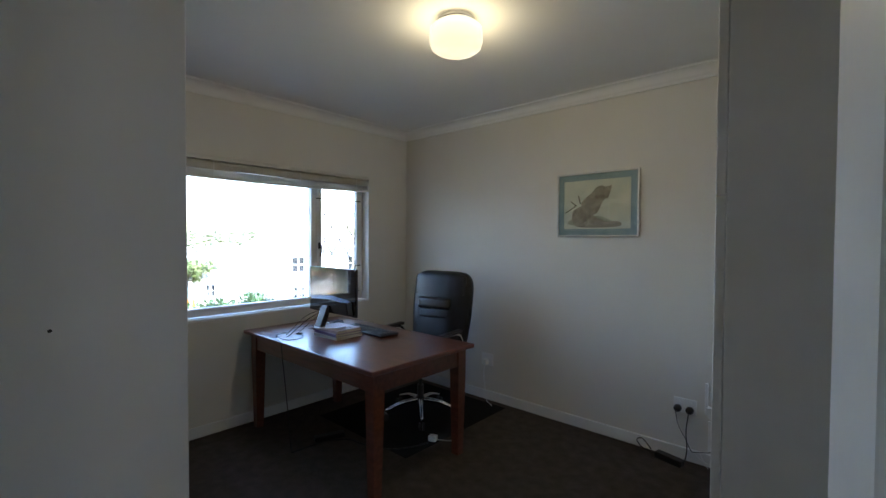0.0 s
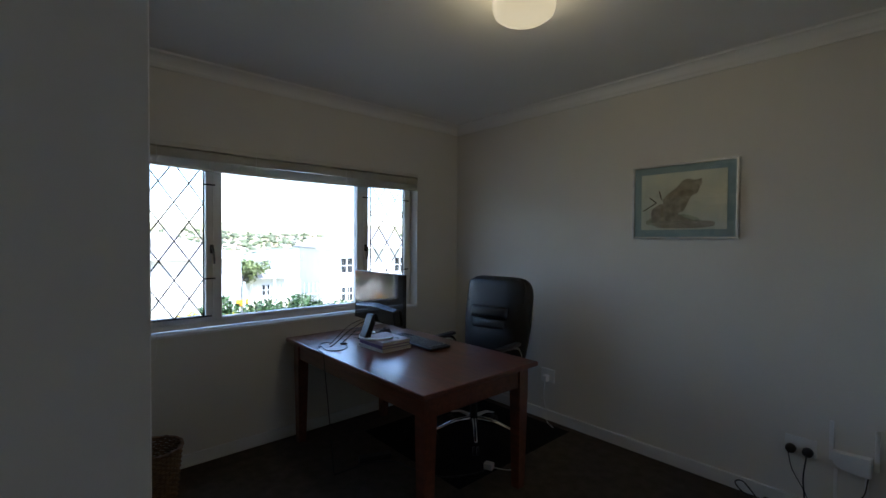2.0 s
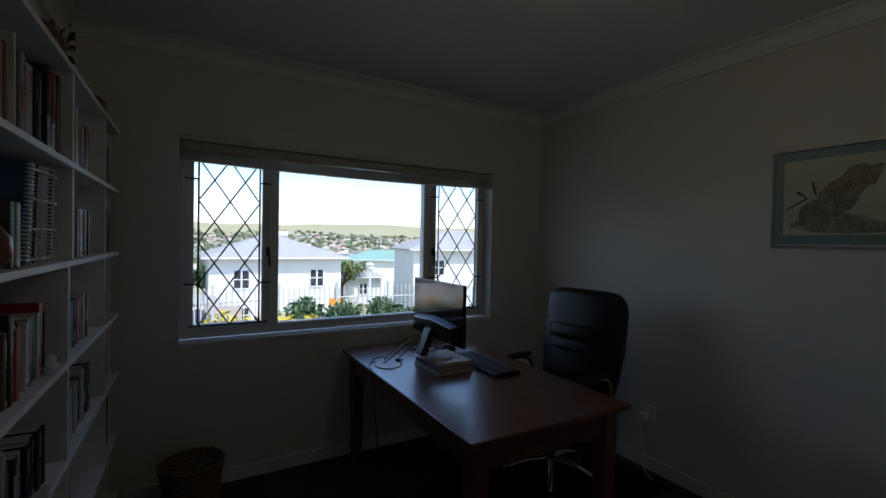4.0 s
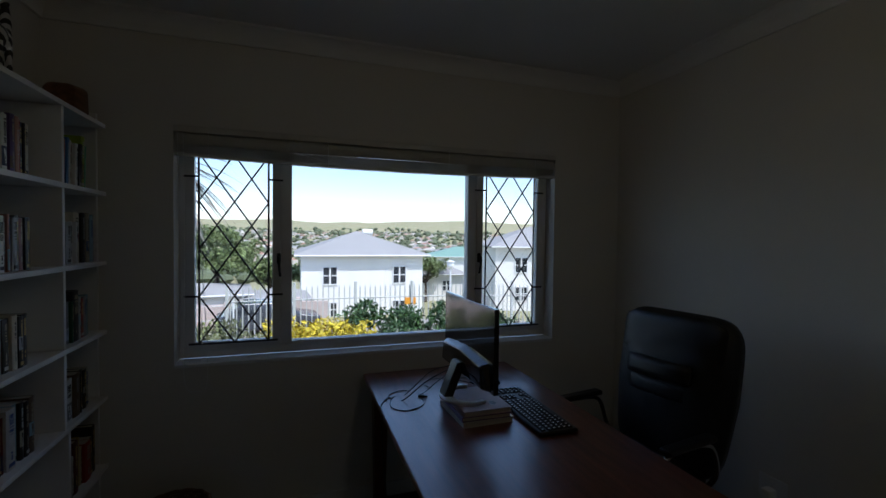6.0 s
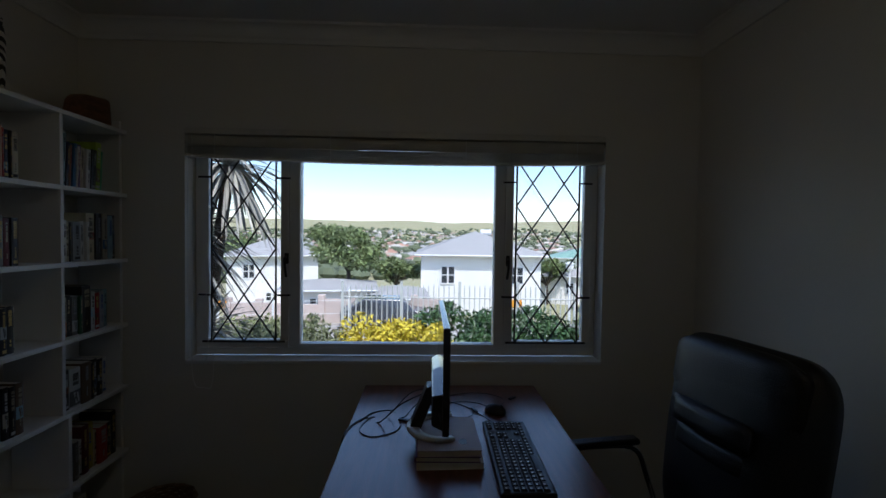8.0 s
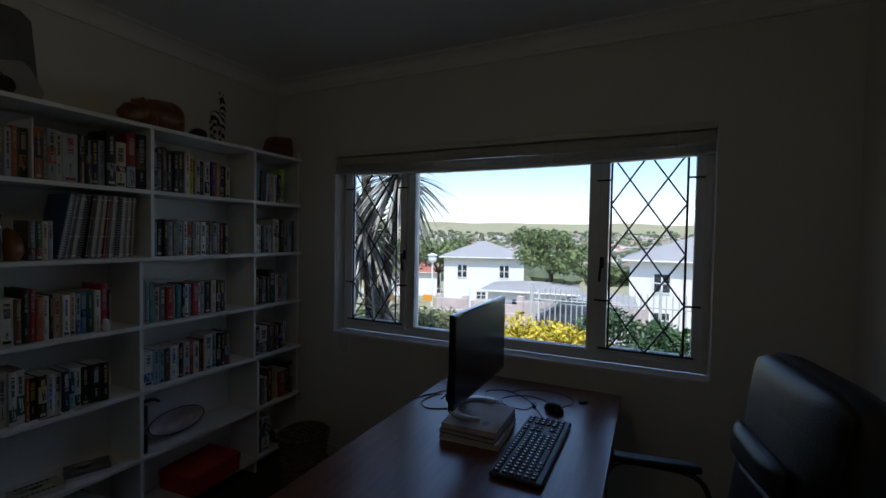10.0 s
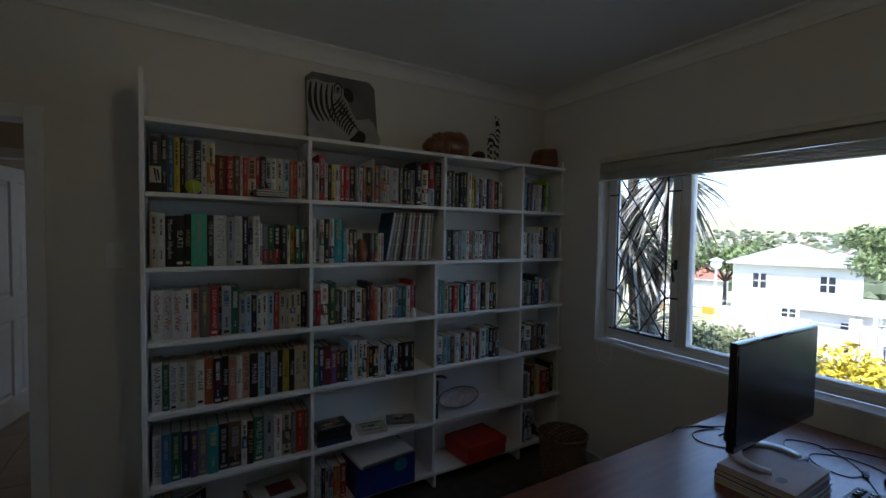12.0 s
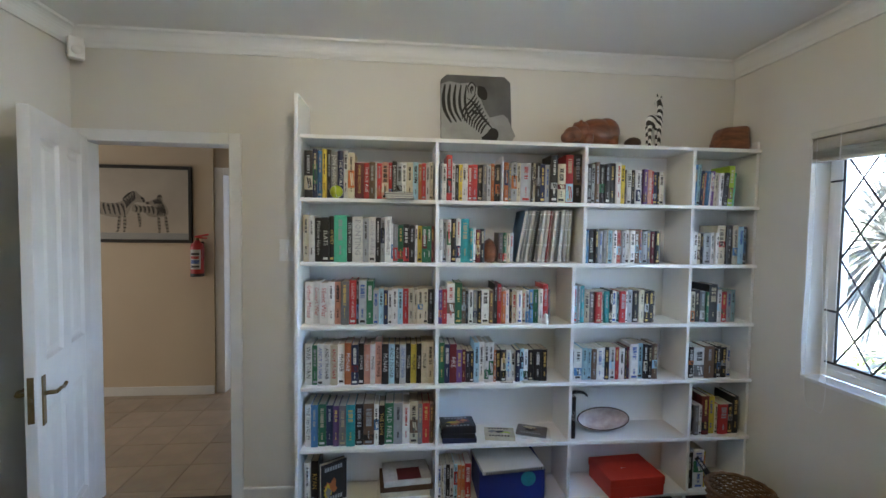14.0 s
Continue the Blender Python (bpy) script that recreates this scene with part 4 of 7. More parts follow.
cable([(-0.66, YN - 0.04, 0.16), (-0.60, YN - 0.035, 0.07), (-0.53, YN - 0.035, 0.03), (-0.47, YN - 0.035, 0.06), (-0.50, YN - 0.03, 0.11), (-0.57, YN - 0.03, 0.08), (-0.52, YN - 0.06, 0.01)], 0.0018, "thin grey lead coiled against the skirting", M_WHITEP)
bm = bmesh.new()
box(bm, -0.09, -0.03, 0, 0.09, 0.03, 0.045, 0.008, 2)
ob = tagged(link_mesh("power_adaptor", bm, M_BLACK), "black power adaptor block on the carpet by the skirting", "adaptor")
ob.matrix_world = pose(-0.74, YN - 0.11, 0.0005, 0, 0, -14)
cable([(-0.82, YN - 0.10, 0.02), (-0.92, YN - 0.08, 0.03), (-0.97, YN - 0.05, 0.06), (-0.93, YN - 0.05, 0.08), (-0.86, YN - 0.09, 0.04)], 0.004, "black looped lead on the carpet")
cable([(-2.72, 1.71, 0.005), (-2.70, 1.95, 0.005), (-2.60, 2.10, 0.005), (-2.45, 2.12, 0.009), (-2.25, 2.20, 0.009), (-2.15, 2.35, 0.009), (-2.12, 2.46, 0.009)], 0.0045, "black extension lead across the carpet under the desk")
bm = bmesh.new()
box(bm, -0.03, -0.025, 0, 0.03, 0.025, 0.04, 0.006, 2)
ob = tagged(link_mesh("power_plug", bm, M_WHITEP), "white adaptor plug lying on the mat", "plug")
ob.matrix_world = pose(-2.12, 2.51, 0.0048, 0, 0, 20)
cable([(-2.09, 2.52, 0.02), (-2.02, 2.58, 0.012), (-1.98, 2.66, 0.006)], 0.003, "white lead of the adaptor on the floor", M_WHITEP)
bm = bmesh.new()
box(bm, -0.11, -0.03, 0, 0.11, 0.03, 0.035, 0.006, 2)
ob = tagged(link_mesh("extension_block", bm, M_BLACK), "black extension socket block on carpet under the desk", "extension lead")
ob.matrix_world = pose(-2.72, 2.02, 0.0005, 0, 0, 70)

# waste basket of woven cane
M_CANE = mat("woven_cane", (0.23, 0.13, 0.06), 0.55, vary=0.25, scale=40, bump=0.2, rand=0.2, island=True)
wb = thing("waste_basket", "round woven cane waste basket by the bookcase", "basket", (-3.085, 0.79, 0))
bm = bmesh.new()
lathe(bm, [(0, 0.004), (0.112, 0.004), (0.114, 0.012), (0.112, 0.016), (0, 0.016)], 32)
part("bottom", bm, M_CANE, wb)
for row in range(24):
    bm = bmesh.new()
    z = 0.016 + row * 0.0142
    r0 = 0.112 + 0.034 * (z / 0.36)
    pts = [((r0 + 0.0045 * math.cos(k * math.pi + row * math.pi)) * math.cos(2 * math.pi * k / 36), (r0 + 0.0045 * math.cos(k * math.pi + row * math.pi)) * math.sin(2 * math.pi * k / 36), z + 0.002 * math.sin(k * 1.7 + row)) for k in range(37)]
    tube(bm, pts, 0.0066, 5)
    part("strand", bm, M_CANE, wb)
for k in range(36):
    bm = bmesh.new()
    a = 2 * math.pi * k / 36
    tube(bm, [(0.112 * math.cos(a), 0.112 * math.sin(a), 0.008), (0.146 * math.cos(a), 0.146 * math.sin(a), 0.355)], 0.003, 5)
    part("stake", bm, M_CANE, wb)
bm = bmesh.new()
tube(bm, [((0.148 + 0.003 * math.cos(k * 2.4)) * math.cos(2 * math.pi * k / 40), (0.148 + 0.003 * math.cos(k * 2.4)) * math.sin(2 * math.pi * k / 40), 0.358 + 0.002 * math.sin(k * 2.4)) for k in range(41)], 0.010, 7)
part("rim", bm, M_CANE, wb)
wb.scale = (1, 1, 0.93)

# light switch, motion sensor
sw = thing("light_switch", "white light switch plate on the wall beside the bookcase", "switch", (-0.735, YS + 0.0005, 1.475))
bm = bmesh.new()
box(bm, -0.038, 0, -0.062, 0.038, 0.009, 0.062, 0.003, 2)
part("plate", bm, M_WHITEP, sw)
bm = bmesh.new()
box(bm, -0.009, 0.0092, -0.016, 0.009, 0.013, 0.016, 0.002, 1)
part("rocker", bm, M_WHITEP, sw)
ps = thing("motion_sensor", "small white alarm motion sensor in the ceiling corner", "sensor", (XE - 0.09, 0.255, 2.525), 40)
bm = bmesh.new()
box(bm, -0.035, -0.025, -0.055, 0.035, 0.025, 0.055, 0.006, 2)
part("case", bm, M_WHITEP, ps)
bm = bmesh.new()
lathe(bm, [(0, 0.012), (0.012, 0.010), (0.022, 0.003), (0.024, 0)], 20, Matrix.Translation((0, 0.0252, -0.012)) @ Matrix.Rotation(radians(-90), 4, "X"))
part("lens", bm, M_WHITEP, ps, "domed lens", True)
bm = bmesh.new()
tube(bm, [(0.0, -0.024, -0.01), (0.03, -0.13, 0.0)], 0.012, 8)
part("bracket", bm, M_WHITEP, ps)

# ---------------------------------------------------------------- books
INK = {
    "k": (0.018, 0.018, 0.02), "n": (0.02, 0.03, 0.09), "b": (0.06, 0.17, 0.36), "s": (0.42, 0.44, 0.47), "w": (0.72, 0.71, 0.68), "c": (0.58, 0.52, 0.38),
    "r": (0.45, 0.03, 0.03), "d": (0.14, 0.015, 0.02), "o": (0.50, 0.15, 0.04), "y": (0.62, 0.46, 0.04), "g": (0.03, 0.15, 0.07), "t": (0.04, 0.30, 0.33),
    "m": (0.10, 0.48, 0.30), "v": (0.14, 0.07, 0.22), "p": (0.55, 0.28, 0.20), "l": (0.36, 0.50, 0.03), "u": (0.16, 0.10, 0.06), "z": (0.35, 0.55, 0.65), "e": (0.20, 0.20, 0.20),
}
M_BOOK = {k: mat("book_cloth_" + k, c, 0.42, vary=0.10, scale=35, rand=0.22, bump=0.05, bump_scale=150, fine=0.15) for k, c in INK.items()}
M_INK = {"w": mat("ink_white", (0.62, 0.61, 0.58), 0.5, vary=0.05), "k": mat("ink_black", (0.02, 0.02, 0.02), 0.5, vary=0.05), "y": mat("ink_gold", (0.60, 0.42, 0.12), 0.4, vary=0.08), "r": mat("ink_red", (0.42, 0.03, 0.03), 0.5, vary=0.05), "b": mat("ink_blue", (0.04, 0.10, 0.35), 0.5, vary=0.05), "s": mat("ink_silver", (0.34, 0.35, 0.37), 0.4, vary=0.08), "c": mat("ink_cream", (0.45, 0.38, 0.25), 0.5, vary=0.08)}
WORDS = {"k": "black", "n": "navy blue", "b": "blue", "s": "silver-grey", "w": "white", "c": "cream", "r": "red", "d": "dark red", "o": "orange", "y": "yellow", "g": "dark green", "t": "teal", "m": "mint green", "v": "purple", "p": "salmon pink", "l": "lime green", "u": "brown", "z": "pale blue", "e": "grey"}
rb = random.Random(11)
glyphs = {}


def lettering(text):
    """A flat mesh of a word, 1 m high letters, centred on its origin."""
    if text not in glyphs:
        cu = bpy.data.curves.new("lettering", "FONT")
        cu.body, cu.align_x, cu.align_y, cu.resolution_u = text, "CENTER", "CENTER", 1
        ob = bpy.data.objects.new("lettering", cu)
        scene.collection.objects.link(ob)
        bpy.context.view_layer.update()
        me = bpy.data.meshes.new_from_object(ob)
        bpy.data.objects.remove(ob)
        xs = [v.co.x for v in me.vertices] or [0]
        glyphs[text] = (me, max(xs) - min(xs))
    return glyphs[text]


SPINE = Matrix(((0, -1, 0, 0), (0, 0, 1, 0), (-1, 0, 0, 0), (0, 0, 0, 1)))


def write(text, ink, parent, m, length, height):
    me, wide = lettering(text)
    me = me.copy()
    size = min(height / 0.72, length / max(wide, 0.1))
    me.transform(m @ Matrix.Diagonal((size, size, 1, 1)))
    me.materials.clear()
    me.materials.append(M_INK[ink])
    ob = new("title", me)
    ob.parent = parent
    return ob


def book(x, y, z, w, h, d, ink, title="", tink="", tilt=0.0, group=""):
    """A book that stands with its spine to the room; x is its middle, y its spine, z its foot."""
    thick = "thick" if w > 0.04 else "slim" if w < 0.022 else "upright"
    tall = "hardback" if h > 0.215 else "paperback"
    g = thing("book", "%s %s %s book standing on the bookcase shelf" % (thick, WORDS[ink], tall), "book", (x, y, z), 0, group)
    if tilt:
        g.matrix_world = Matrix.Translation((x, y, z)) @ Matrix.Rotation(radians(tilt), 4, "Y")
    t = 0.0028 if h > 0.215 else 0.0012
    bm = bmesh.new()
    box(bm, -w / 2, -d, 0, -w / 2 + t, 0, h)
    box(bm, w / 2 - t, -d, 0, w / 2, 0, h)
    n = 4
    arc = [(-w / 2 + w * k / n, 0.0028 * math.sin(math.pi * k / n)) for k in range(n + 1)]
    fr = [[bm.verts.new((u, v, zz)) for u, v in arc] for zz in (0, h)]
    for k in range(n):
        bm.faces.new((fr[0][k + 1], fr[0][k], fr[1][k], fr[1][k + 1]))
        bm.faces.new((fr[0][k], fr[0][k + 1], bm.verts.new((arc[k + 1][0], -t, 0)), bm.verts.new((arc[k][0], -t, 0))))
        bm.faces.new((fr[1][k + 1], fr[1][k], bm.verts.new((arc[k][0], -t, h)), bm.verts.new((arc[k + 1][0], -t, h))))
    part("cover", bm, M_BOOK[ink], g)
    bm = bmesh.new()
    e = 0.004 if h > 0.215 else 0.0008
    box(bm, -w / 2 + t, -d + e, 0.001, w / 2 - t, -t, h - e)
    part("page_block", bm, M_PAPER, g)
    light = sum(INK[ink]) > 0.9
    tk = tink or ("k" if light and rb.random() < 0.6 else rb.choice("rbk") if light else rb.choice("wsysc"))
    if title:
        write(title, tk, g, Matrix.Translation((0, 0.0034, h * 0.54)) @ SPINE, h * 0.76, w * 0.62)
    else:
        # writing too small to read: plain bars
        a = rb.uniform(0.28, 0.45)
        for z0, z1, ww in ((0.90 - a, 0.90, rb.uniform(0.30, 0.58)), (0.16, 0.16 + rb.uniform(0.10, 0.22), rb.uniform(0.12, 0.28))):
            bm = bmesh.new()
            zc, u = z0 * h, w * ww / 2
            while zc < z1 * h:
                l = rb.uniform(0.002, 0.0062)
                e = u * rb.uniform(0.8, 1.0)
                bm.faces.new([bm.verts.new((x_, 0.0031, z_)) for x_, z_ in ((e, zc), (-u, zc), (-u, zc + l), (e, zc + l))])
                zc += l + (0.0012 if rb.random() < 0.8 else 0.006)
            tagged(part("title_bar", bm, M_INK[tk], g), kind="stuff")
    if not title and rb.random() < 0.3:
        # printed band or picture on the spine
        z0 = rb.uniform(0.0, 0.45)
        z1 = z0 + rb.uniform(0.12, 0.4)
        bm = bmesh.new()
        bm.faces.new([bm.verts.new((u, v, z_ * h)) for z_, row in ((z0, arc), (z1, arc[::-1])) for u, v in ((a_, b_ + 0.0002) for a_, b_ in row)][::-1])
        part("spine_band", bm, M_BOOK[rb.choice("kbrucegsdnzo")], g)
    if rb.random() < 0.35:
        bm = bmesh.new()
        box(bm, -w * 0.32, 0.0024, h * 0.05, w * 0.32, 0.0033, h * 0.05 + min(0.012, w * 0.5))
        part("spine_mark", bm, M_INK[tk if rb.random() < 0.7 else "w" if not light else "k"], g)
    return g


def shelf_row(row, x0, x1, inks, titles=None, lo=0.182, hi=0.24, lean=0.0, proud=0.0):
    """Books side by side from x0 down to x1; capital letters are tall ones, after each may come a digit for its thickness."""
    titles = titles or {}
    items = []
    k = 0
    while k < len(inks):
        f = 1.0
        c = inks[k]
        if k + 1 < len(inks) and inks[k + 1].isdigit():
            f = int(inks[k + 1]) / 2
            k += 1
        items.append((c, f * rb.uniform(0.8, 1.2)))
        k += 1
    total = sum(f for c, f in items)
    gap = 0.0006
    span = (x0 - x1) - gap * len(items)
    x = x0
    for i, (c, f) in enumerate(items):
        w = span * f / total
        h = (hi if c.isupper() else lo) * rb.uniform(0.965, 1.035)
        title, tink = titles.get(i, ("", ""))
        book(x - w / 2, 0.402 + proud - rb.uniform(0, 0.018), SH[row + 1] + 0.0004, w, h, 0.155 if h > 0.215 else 0.125, c.lower(), title, tink, lean * rb.uniform(0.6, 1.1), "books on the bookcase")
        x -= w + gap


W, K, Y, R, B = "w", "k", "y", "r", "b"
NAB, ANDY = "McNAB", "ANDY McNAB"
# first column, top to bottom
shelf_row(0, -0.884, -1.560, "K4N2B2Y2K2E3N3W2C3d4r3u3w1r2p3r2k2s2w2c3z3o2r2w2c2", {5: ("JON RONSON", W), 6: ("THE FUTURE", W), 9: ("DARK ALLIANCE", Y), 10: ("THE ICE AGE", W), 16: ("DARKMARKET", W)}, 0.197, 0.25)
shelf_row(1, -0.884, -1.568, "C2W2K3K3K2M5K2W4S3W3K2S2W3w1e2g2k2k3w1y2g2g2d1", {2: ("Matthew Hayden", W), 3: ("SLATS", W), 4: ("HUSSEY", Y), 6: ("STEVE WAUGH", W), 7: ("PONTING", "s"), 9: ("SHANE WARNE", "s"), 12: ("WAYNE BENNETT", K)}, 0.198, 0.238, 0.0, 0.022)
shelf_row(2, -0.884, -1.572, "W4W3W3W3P2E3R3K1S3G3s2z2n2w2w2z2r2c2c2c2c2k2", {0: ("Other Means", R), 1: ("Covert War", R), 2: ("Silent War", R), 6: ("LEGACY of ASHES", W)}, 0.190, 0.232)
shelf_row(3, -0.884, -1.576, "w2g2w2w2c2w2o2n2k2p2w2p2k2z2k2s2k2y2k2c2c2", {0: ("WAR TORN", K), 2: (ANDY, B), 3: (ANDY, K), 4: (ANDY, R), 5: (NAB, K), 6: (NAB, W), 8: (NAB, W), 9: (NAB, W), 10: (NAB, K), 11: (ANDY, K), 12: (NAB, W), 13: (ANDY, K), 14: ("McNAB LAST LIGHT", W), 15: (ANDY, B), 16: (NAB, W), 17: (NAB, K), 18: (NAB, W), 19: (NAB, K)}, 0.222, 0.236)
shelf_row(4, -0.884, -1.580, "w3b3g3n3v3e3t3k3u4w2k3g3s4w3c3e2r3u2", {0: ("THE 13th VALLEY", K), 10: ("THE LION", Y), 11: ("WILD FIRE", W)}, 0.226, 0.24)
shelf_row(5, -0.884, -0.955, "WK2", {1: ("RYAN", Y)}, 0.21, 0.235)
# second column, with a thin loose divider on its top shelf
shelf_row(0, -1.600, -1.930, "s1w2R3w2k2y2w2w1r2r3k3e2s2o2k1k3", {}, 0.200, 0.245)
case_part("divider", -1.944, BKY0 + 0.02, SH[1] + 0.0005, -1.938, BKY1 - 0.03, SH[1] + 0.25)
shelf_row(0, -1.950, -2.388, "o2e1s2c2s4k1c1k2n2s2K3c4R3K4", {}, 0.212, 0.262)
shelf_row(1, -1.592, -1.848, "W2S2W2K2W2T3t2w1d2k2", {0: ("SANZA SAGA", K)}, 0.186, 0.238)
shelf_row(1, -1.925, -2.010, "egcs", {}, 0.165, 0.17)
shelf_row(2, -1.598, -2.225, "v2r2W3G3u2k1w2e2k2w3u2K2R2o2w2k1c2w2c2s2b2g2w2R2k1", {}, 0.186, 0.222)
shelf_row(3, -1.604, -2.215, "G2N2D3v2d2k2k2Z2W2W2W2o1k2k2w2w2n2z2w2k2k3k2", {2: ("FIRE", W)}, 0.178, 0.222)
shelf_row(5, -1.606, -1.795, "w2c1w1k2w2z2o2o2r3", {}, 0.195, 0.215)
# third column
shelf_row(0, -2.415, -2.875, "K2S2U2K2K2K3W2Y2k1w2k2w2w1v2p2r1n2k1c2", {14: ("KENNEDY", W)}, 0.192, 0.225)
shelf_row(1, -2.415, -2.860, "z1b1k2k2s2e2c1z2w2p2s2w2w2u2p1s2e2d2k2", {2: (NAB, W)}, 0.188, 0.2)
shelf_row(2, -2.362, -2.850, "Z2S1T2c2e2r3w1t2k1w2z1r2w1s2k2c2k2k2c1", {}, 0.182, 0.215)
shelf_row(3, -2.362, -2.870, "w1w3z2z2u2w2w1k2w2r2w2k1d1W3Z2K2K2U2", {}, 0.182, 0.2)
shelf_row(4, -2.362, -2.392, "K", {0: ("CISSP", W)}, 0.2, 0.235)
# fourth column
shelf_row(0, -3.045, -3.300, "B2Z2n2p1b2w1v2c2w2k3L3m1", {}, 0.195, 0.23, -4.0)
shelf_row(1, -3.045, -3.395, "m1w2c2k1s3w2w1C3K2C2Z2K2", {}, 0.18, 0.225)
shelf_row(2, -3.045, -3.345, "w1c2k2e2g1K3w2r2s2z2", {}, 0.182, 0.215)
shelf_row(3, -3.045, -3.330, "w1k2w3u3k1k2k2w2", {}, 0.182, 0.195)
shelf_row(4, -3.072, -3.390, "k2e2w1D3Y3c1r4k2K2", {}, 0.175, 0.225)
shelf_row(5, -3.072, -3.200, "k2W3y1", {}, 0.215, 0.23)


def lying(w, d, h, ink, x, y, z, rz, label, art=""):
    g = flat_book(w, d, h, M_BOOK[ink], (x, y, z), rz, label)
    if art:
        # printed cover: plain patches in its colours
        ra = random.Random(art)
        for k in range(len(art)):
            bm = bmesh.new()
            cx, cy = ra.uniform(-0.25, 0.25) * w, ra.uniform(-0.25, 0.25) * d
            rx, ry = ra.uniform(0.10, 0.22) * w, ra.uniform(0.10, 0.22) * d
            bm.faces.new([bm.verts.new((cx + rx * math.cos(a) * ra.uniform(0.6, 1.2), cy + ry * math.sin(a) * ra.uniform(0.6, 1.2), h + 0.0003 + 0.0002 * k)) for a in (2 * math.pi * j / 14 for j in range(14))])
            part("cover_print", bm, M_BOOK[art[k]], g)
        for k in range(2):
            bm = bmesh.new()
            cy = (0.36 if k else -0.38) * d
            for j in range(7):
                box(bm, -0.36 * w + j * 0.1 * w, cy - 0.05 * d, h + 0.0002, -0.36 * w + j * 0.1 * w + 0.07 * w, cy + 0.05 * d, h + 0.0014)
            tagged(part("title_bar", bm, M_INK["k" if sum(INK[ink]) > 0.9 else "s"], g), kind="stuff")
    return g


# lying books and papers
z5 = SH[5] + 0.0004
lying(0.19, 0.125, 0.028, "n", -1.725, 0.345, z5, 180, "dark blue paperback lying at the foot of a pile")
lying(0.185, 0.125, 0.026, "k", -1.722, 0.345, z5 + 0.0285, 176, "black paperback lying on another book")
lying(0.19, 0.13, 0.04, "k", -1.718, 0.345, z5 + 0.055, 182, "thick dark paperback with a fiery orange cover picture", "oeoydo")
lying(0.17, 0.12, 0.022, "c", -1.965, 0.335, z5, 172, "yellow-green paperback with pale cover lying flat", "lkce")
lying(0.19, 0.13, 0.016, "w", -2.165, 0.335, z5, 165, "white paperback lying flat on the shelf", "rd")
lying(0.17, 0.115, 0.014, "e", -2.155, 0.335, z5 + 0.0164, 158, "grey paperback lying on a white one", "kcuk")
z6 = SH[6] + 0.0004
for k, (ink, w, h) in enumerate((("w", 0.30, 0.035), ("c", 0.27, 0.03), ("u", 0.29, 0.03), ("w", 0.26, 0.034))):
    pile = lying(w, 0.2, h, ink, -1.42 - 0.004 * k, 0.31, z6 + (0, 0.0355, 0.066, 0.0965)[k], 180 + 2 * k, "%s bound book in a flat pile on the bottom shelf" % WORDS[ink])
bm = bmesh.new()
box(bm, -0.055, -0.095, 0.0342, 0.075, 0.02, 0.0346)
part("cover_panel", bm, M_BOOK["d"], pile, "maroon printed panel")
cov = lying(0.15, 0.225, 0.032, "k", -1.02, 0.36, z6 + 0.113, 0, "black paperback with yellow lettering turned to the room", "oyoe")
nrm = Vector((-0.55, 0.835, 0)).normalized()
cov.matrix_world = Matrix.Translation((-1.02, 0.345, z6 + 0.1128)) @ Matrix((Vector((0, 0, 1)).cross(nrm), Vector((0, 0, 1)), nrm)).transposed().to_4x4()
bk = book(-3.27, 0.40, z6, 0.03, 0.225, 0.16, "k", "", "w", 38, "books on the bookcase")
bk.location.z = z6 + 0.012
lying(0.10, 0.075, 0.003, "w", -2.115, 0.392, SH[4] + 0.0004, 10, "small pale leaflet lying on the shelf")
lying(0.07, 0.05, 0.003, "e", -1.985, 0.395, SH[4] + 0.0004, -8, "small grey card lying on the shelf")
lying(0.07, 0.04, 0.003, "w", -2.49, 0.38, SH[4] + 0.0004, 5, "small white card lying on the shelf")

# spiral-bound binders leaning against each other
rs = random.Random(3)
for k in range(13):
    ink = "bswwkwwrwswwc"[k]
    x = -2.030 - k * 0.0245
    tilt = 10 - 0.62 * k
    g = thing("ring_binder", "%s spiral-bound document leaning on the shelf" % ("blue" if k == 0 else "%s" % WORDS[ink]), "binder", (x, 0.40, SH[2] + 0.002), 0, "spiral-bound documents")
    g.matrix_world = Matrix.Translation((x, 0.405 - rs.uniform(0, 0.01), SH[2] + 0.0025)) @ Matrix.Rotation(radians(-tilt), 4, "Y")
    w = (0.016, 0.010, 0.017, 0.013, 0.008, 0.018, 0.014, 0.008, 0.016, 0.011, 0.017, 0.013, 0.010)[k]
    bm = bmesh.new()
    box(bm, -w / 2, -0.20, 0, -w / 2 + 0.001, -0.008, 0.29)
    box(bm, w / 2 - 0.001, -0.20, 0, w / 2, -0.008, 0.29)
    part("cover", bm, M_BOOK[ink], g)
    bm = bmesh.new()
    box(bm, -w / 2 + 0.0012, -0.198, 0.001, w / 2 - 0.0012, -0.012, 0.289)
    part("page_block", bm, M_INK["w"], g)
    bm = bmesh.new()
    for j in range(24 if k in (0, 3, 9) else 4):
        zz = 0.012 + j * (0.0115 if k in (0, 3, 9) else 0.085)
        box(bm, -w / 2 - 0.001, -0.014, zz, w / 2 + 0.001, 0.0, zz + 0.004)
    tagged(part("spiral", bm, M_BLACK if k in (3, 9) else M_WHITEP, g), kind="stuff")

# keepsakes on the shelves
M_CARVED = mat("carved_hardwood", (0.27, 0.095, 0.038), 0.28, vary=0.3, scale=7, bump=0.06, bump_scale=30, stretch=(1, 5, 5), coat=0.2)
M_DARKW = mat("dark_carved_wood", (0.06, 0.03, 0.02), 0.45, vary=0.3, scale=14, bump=0.3, bump_scale=50)


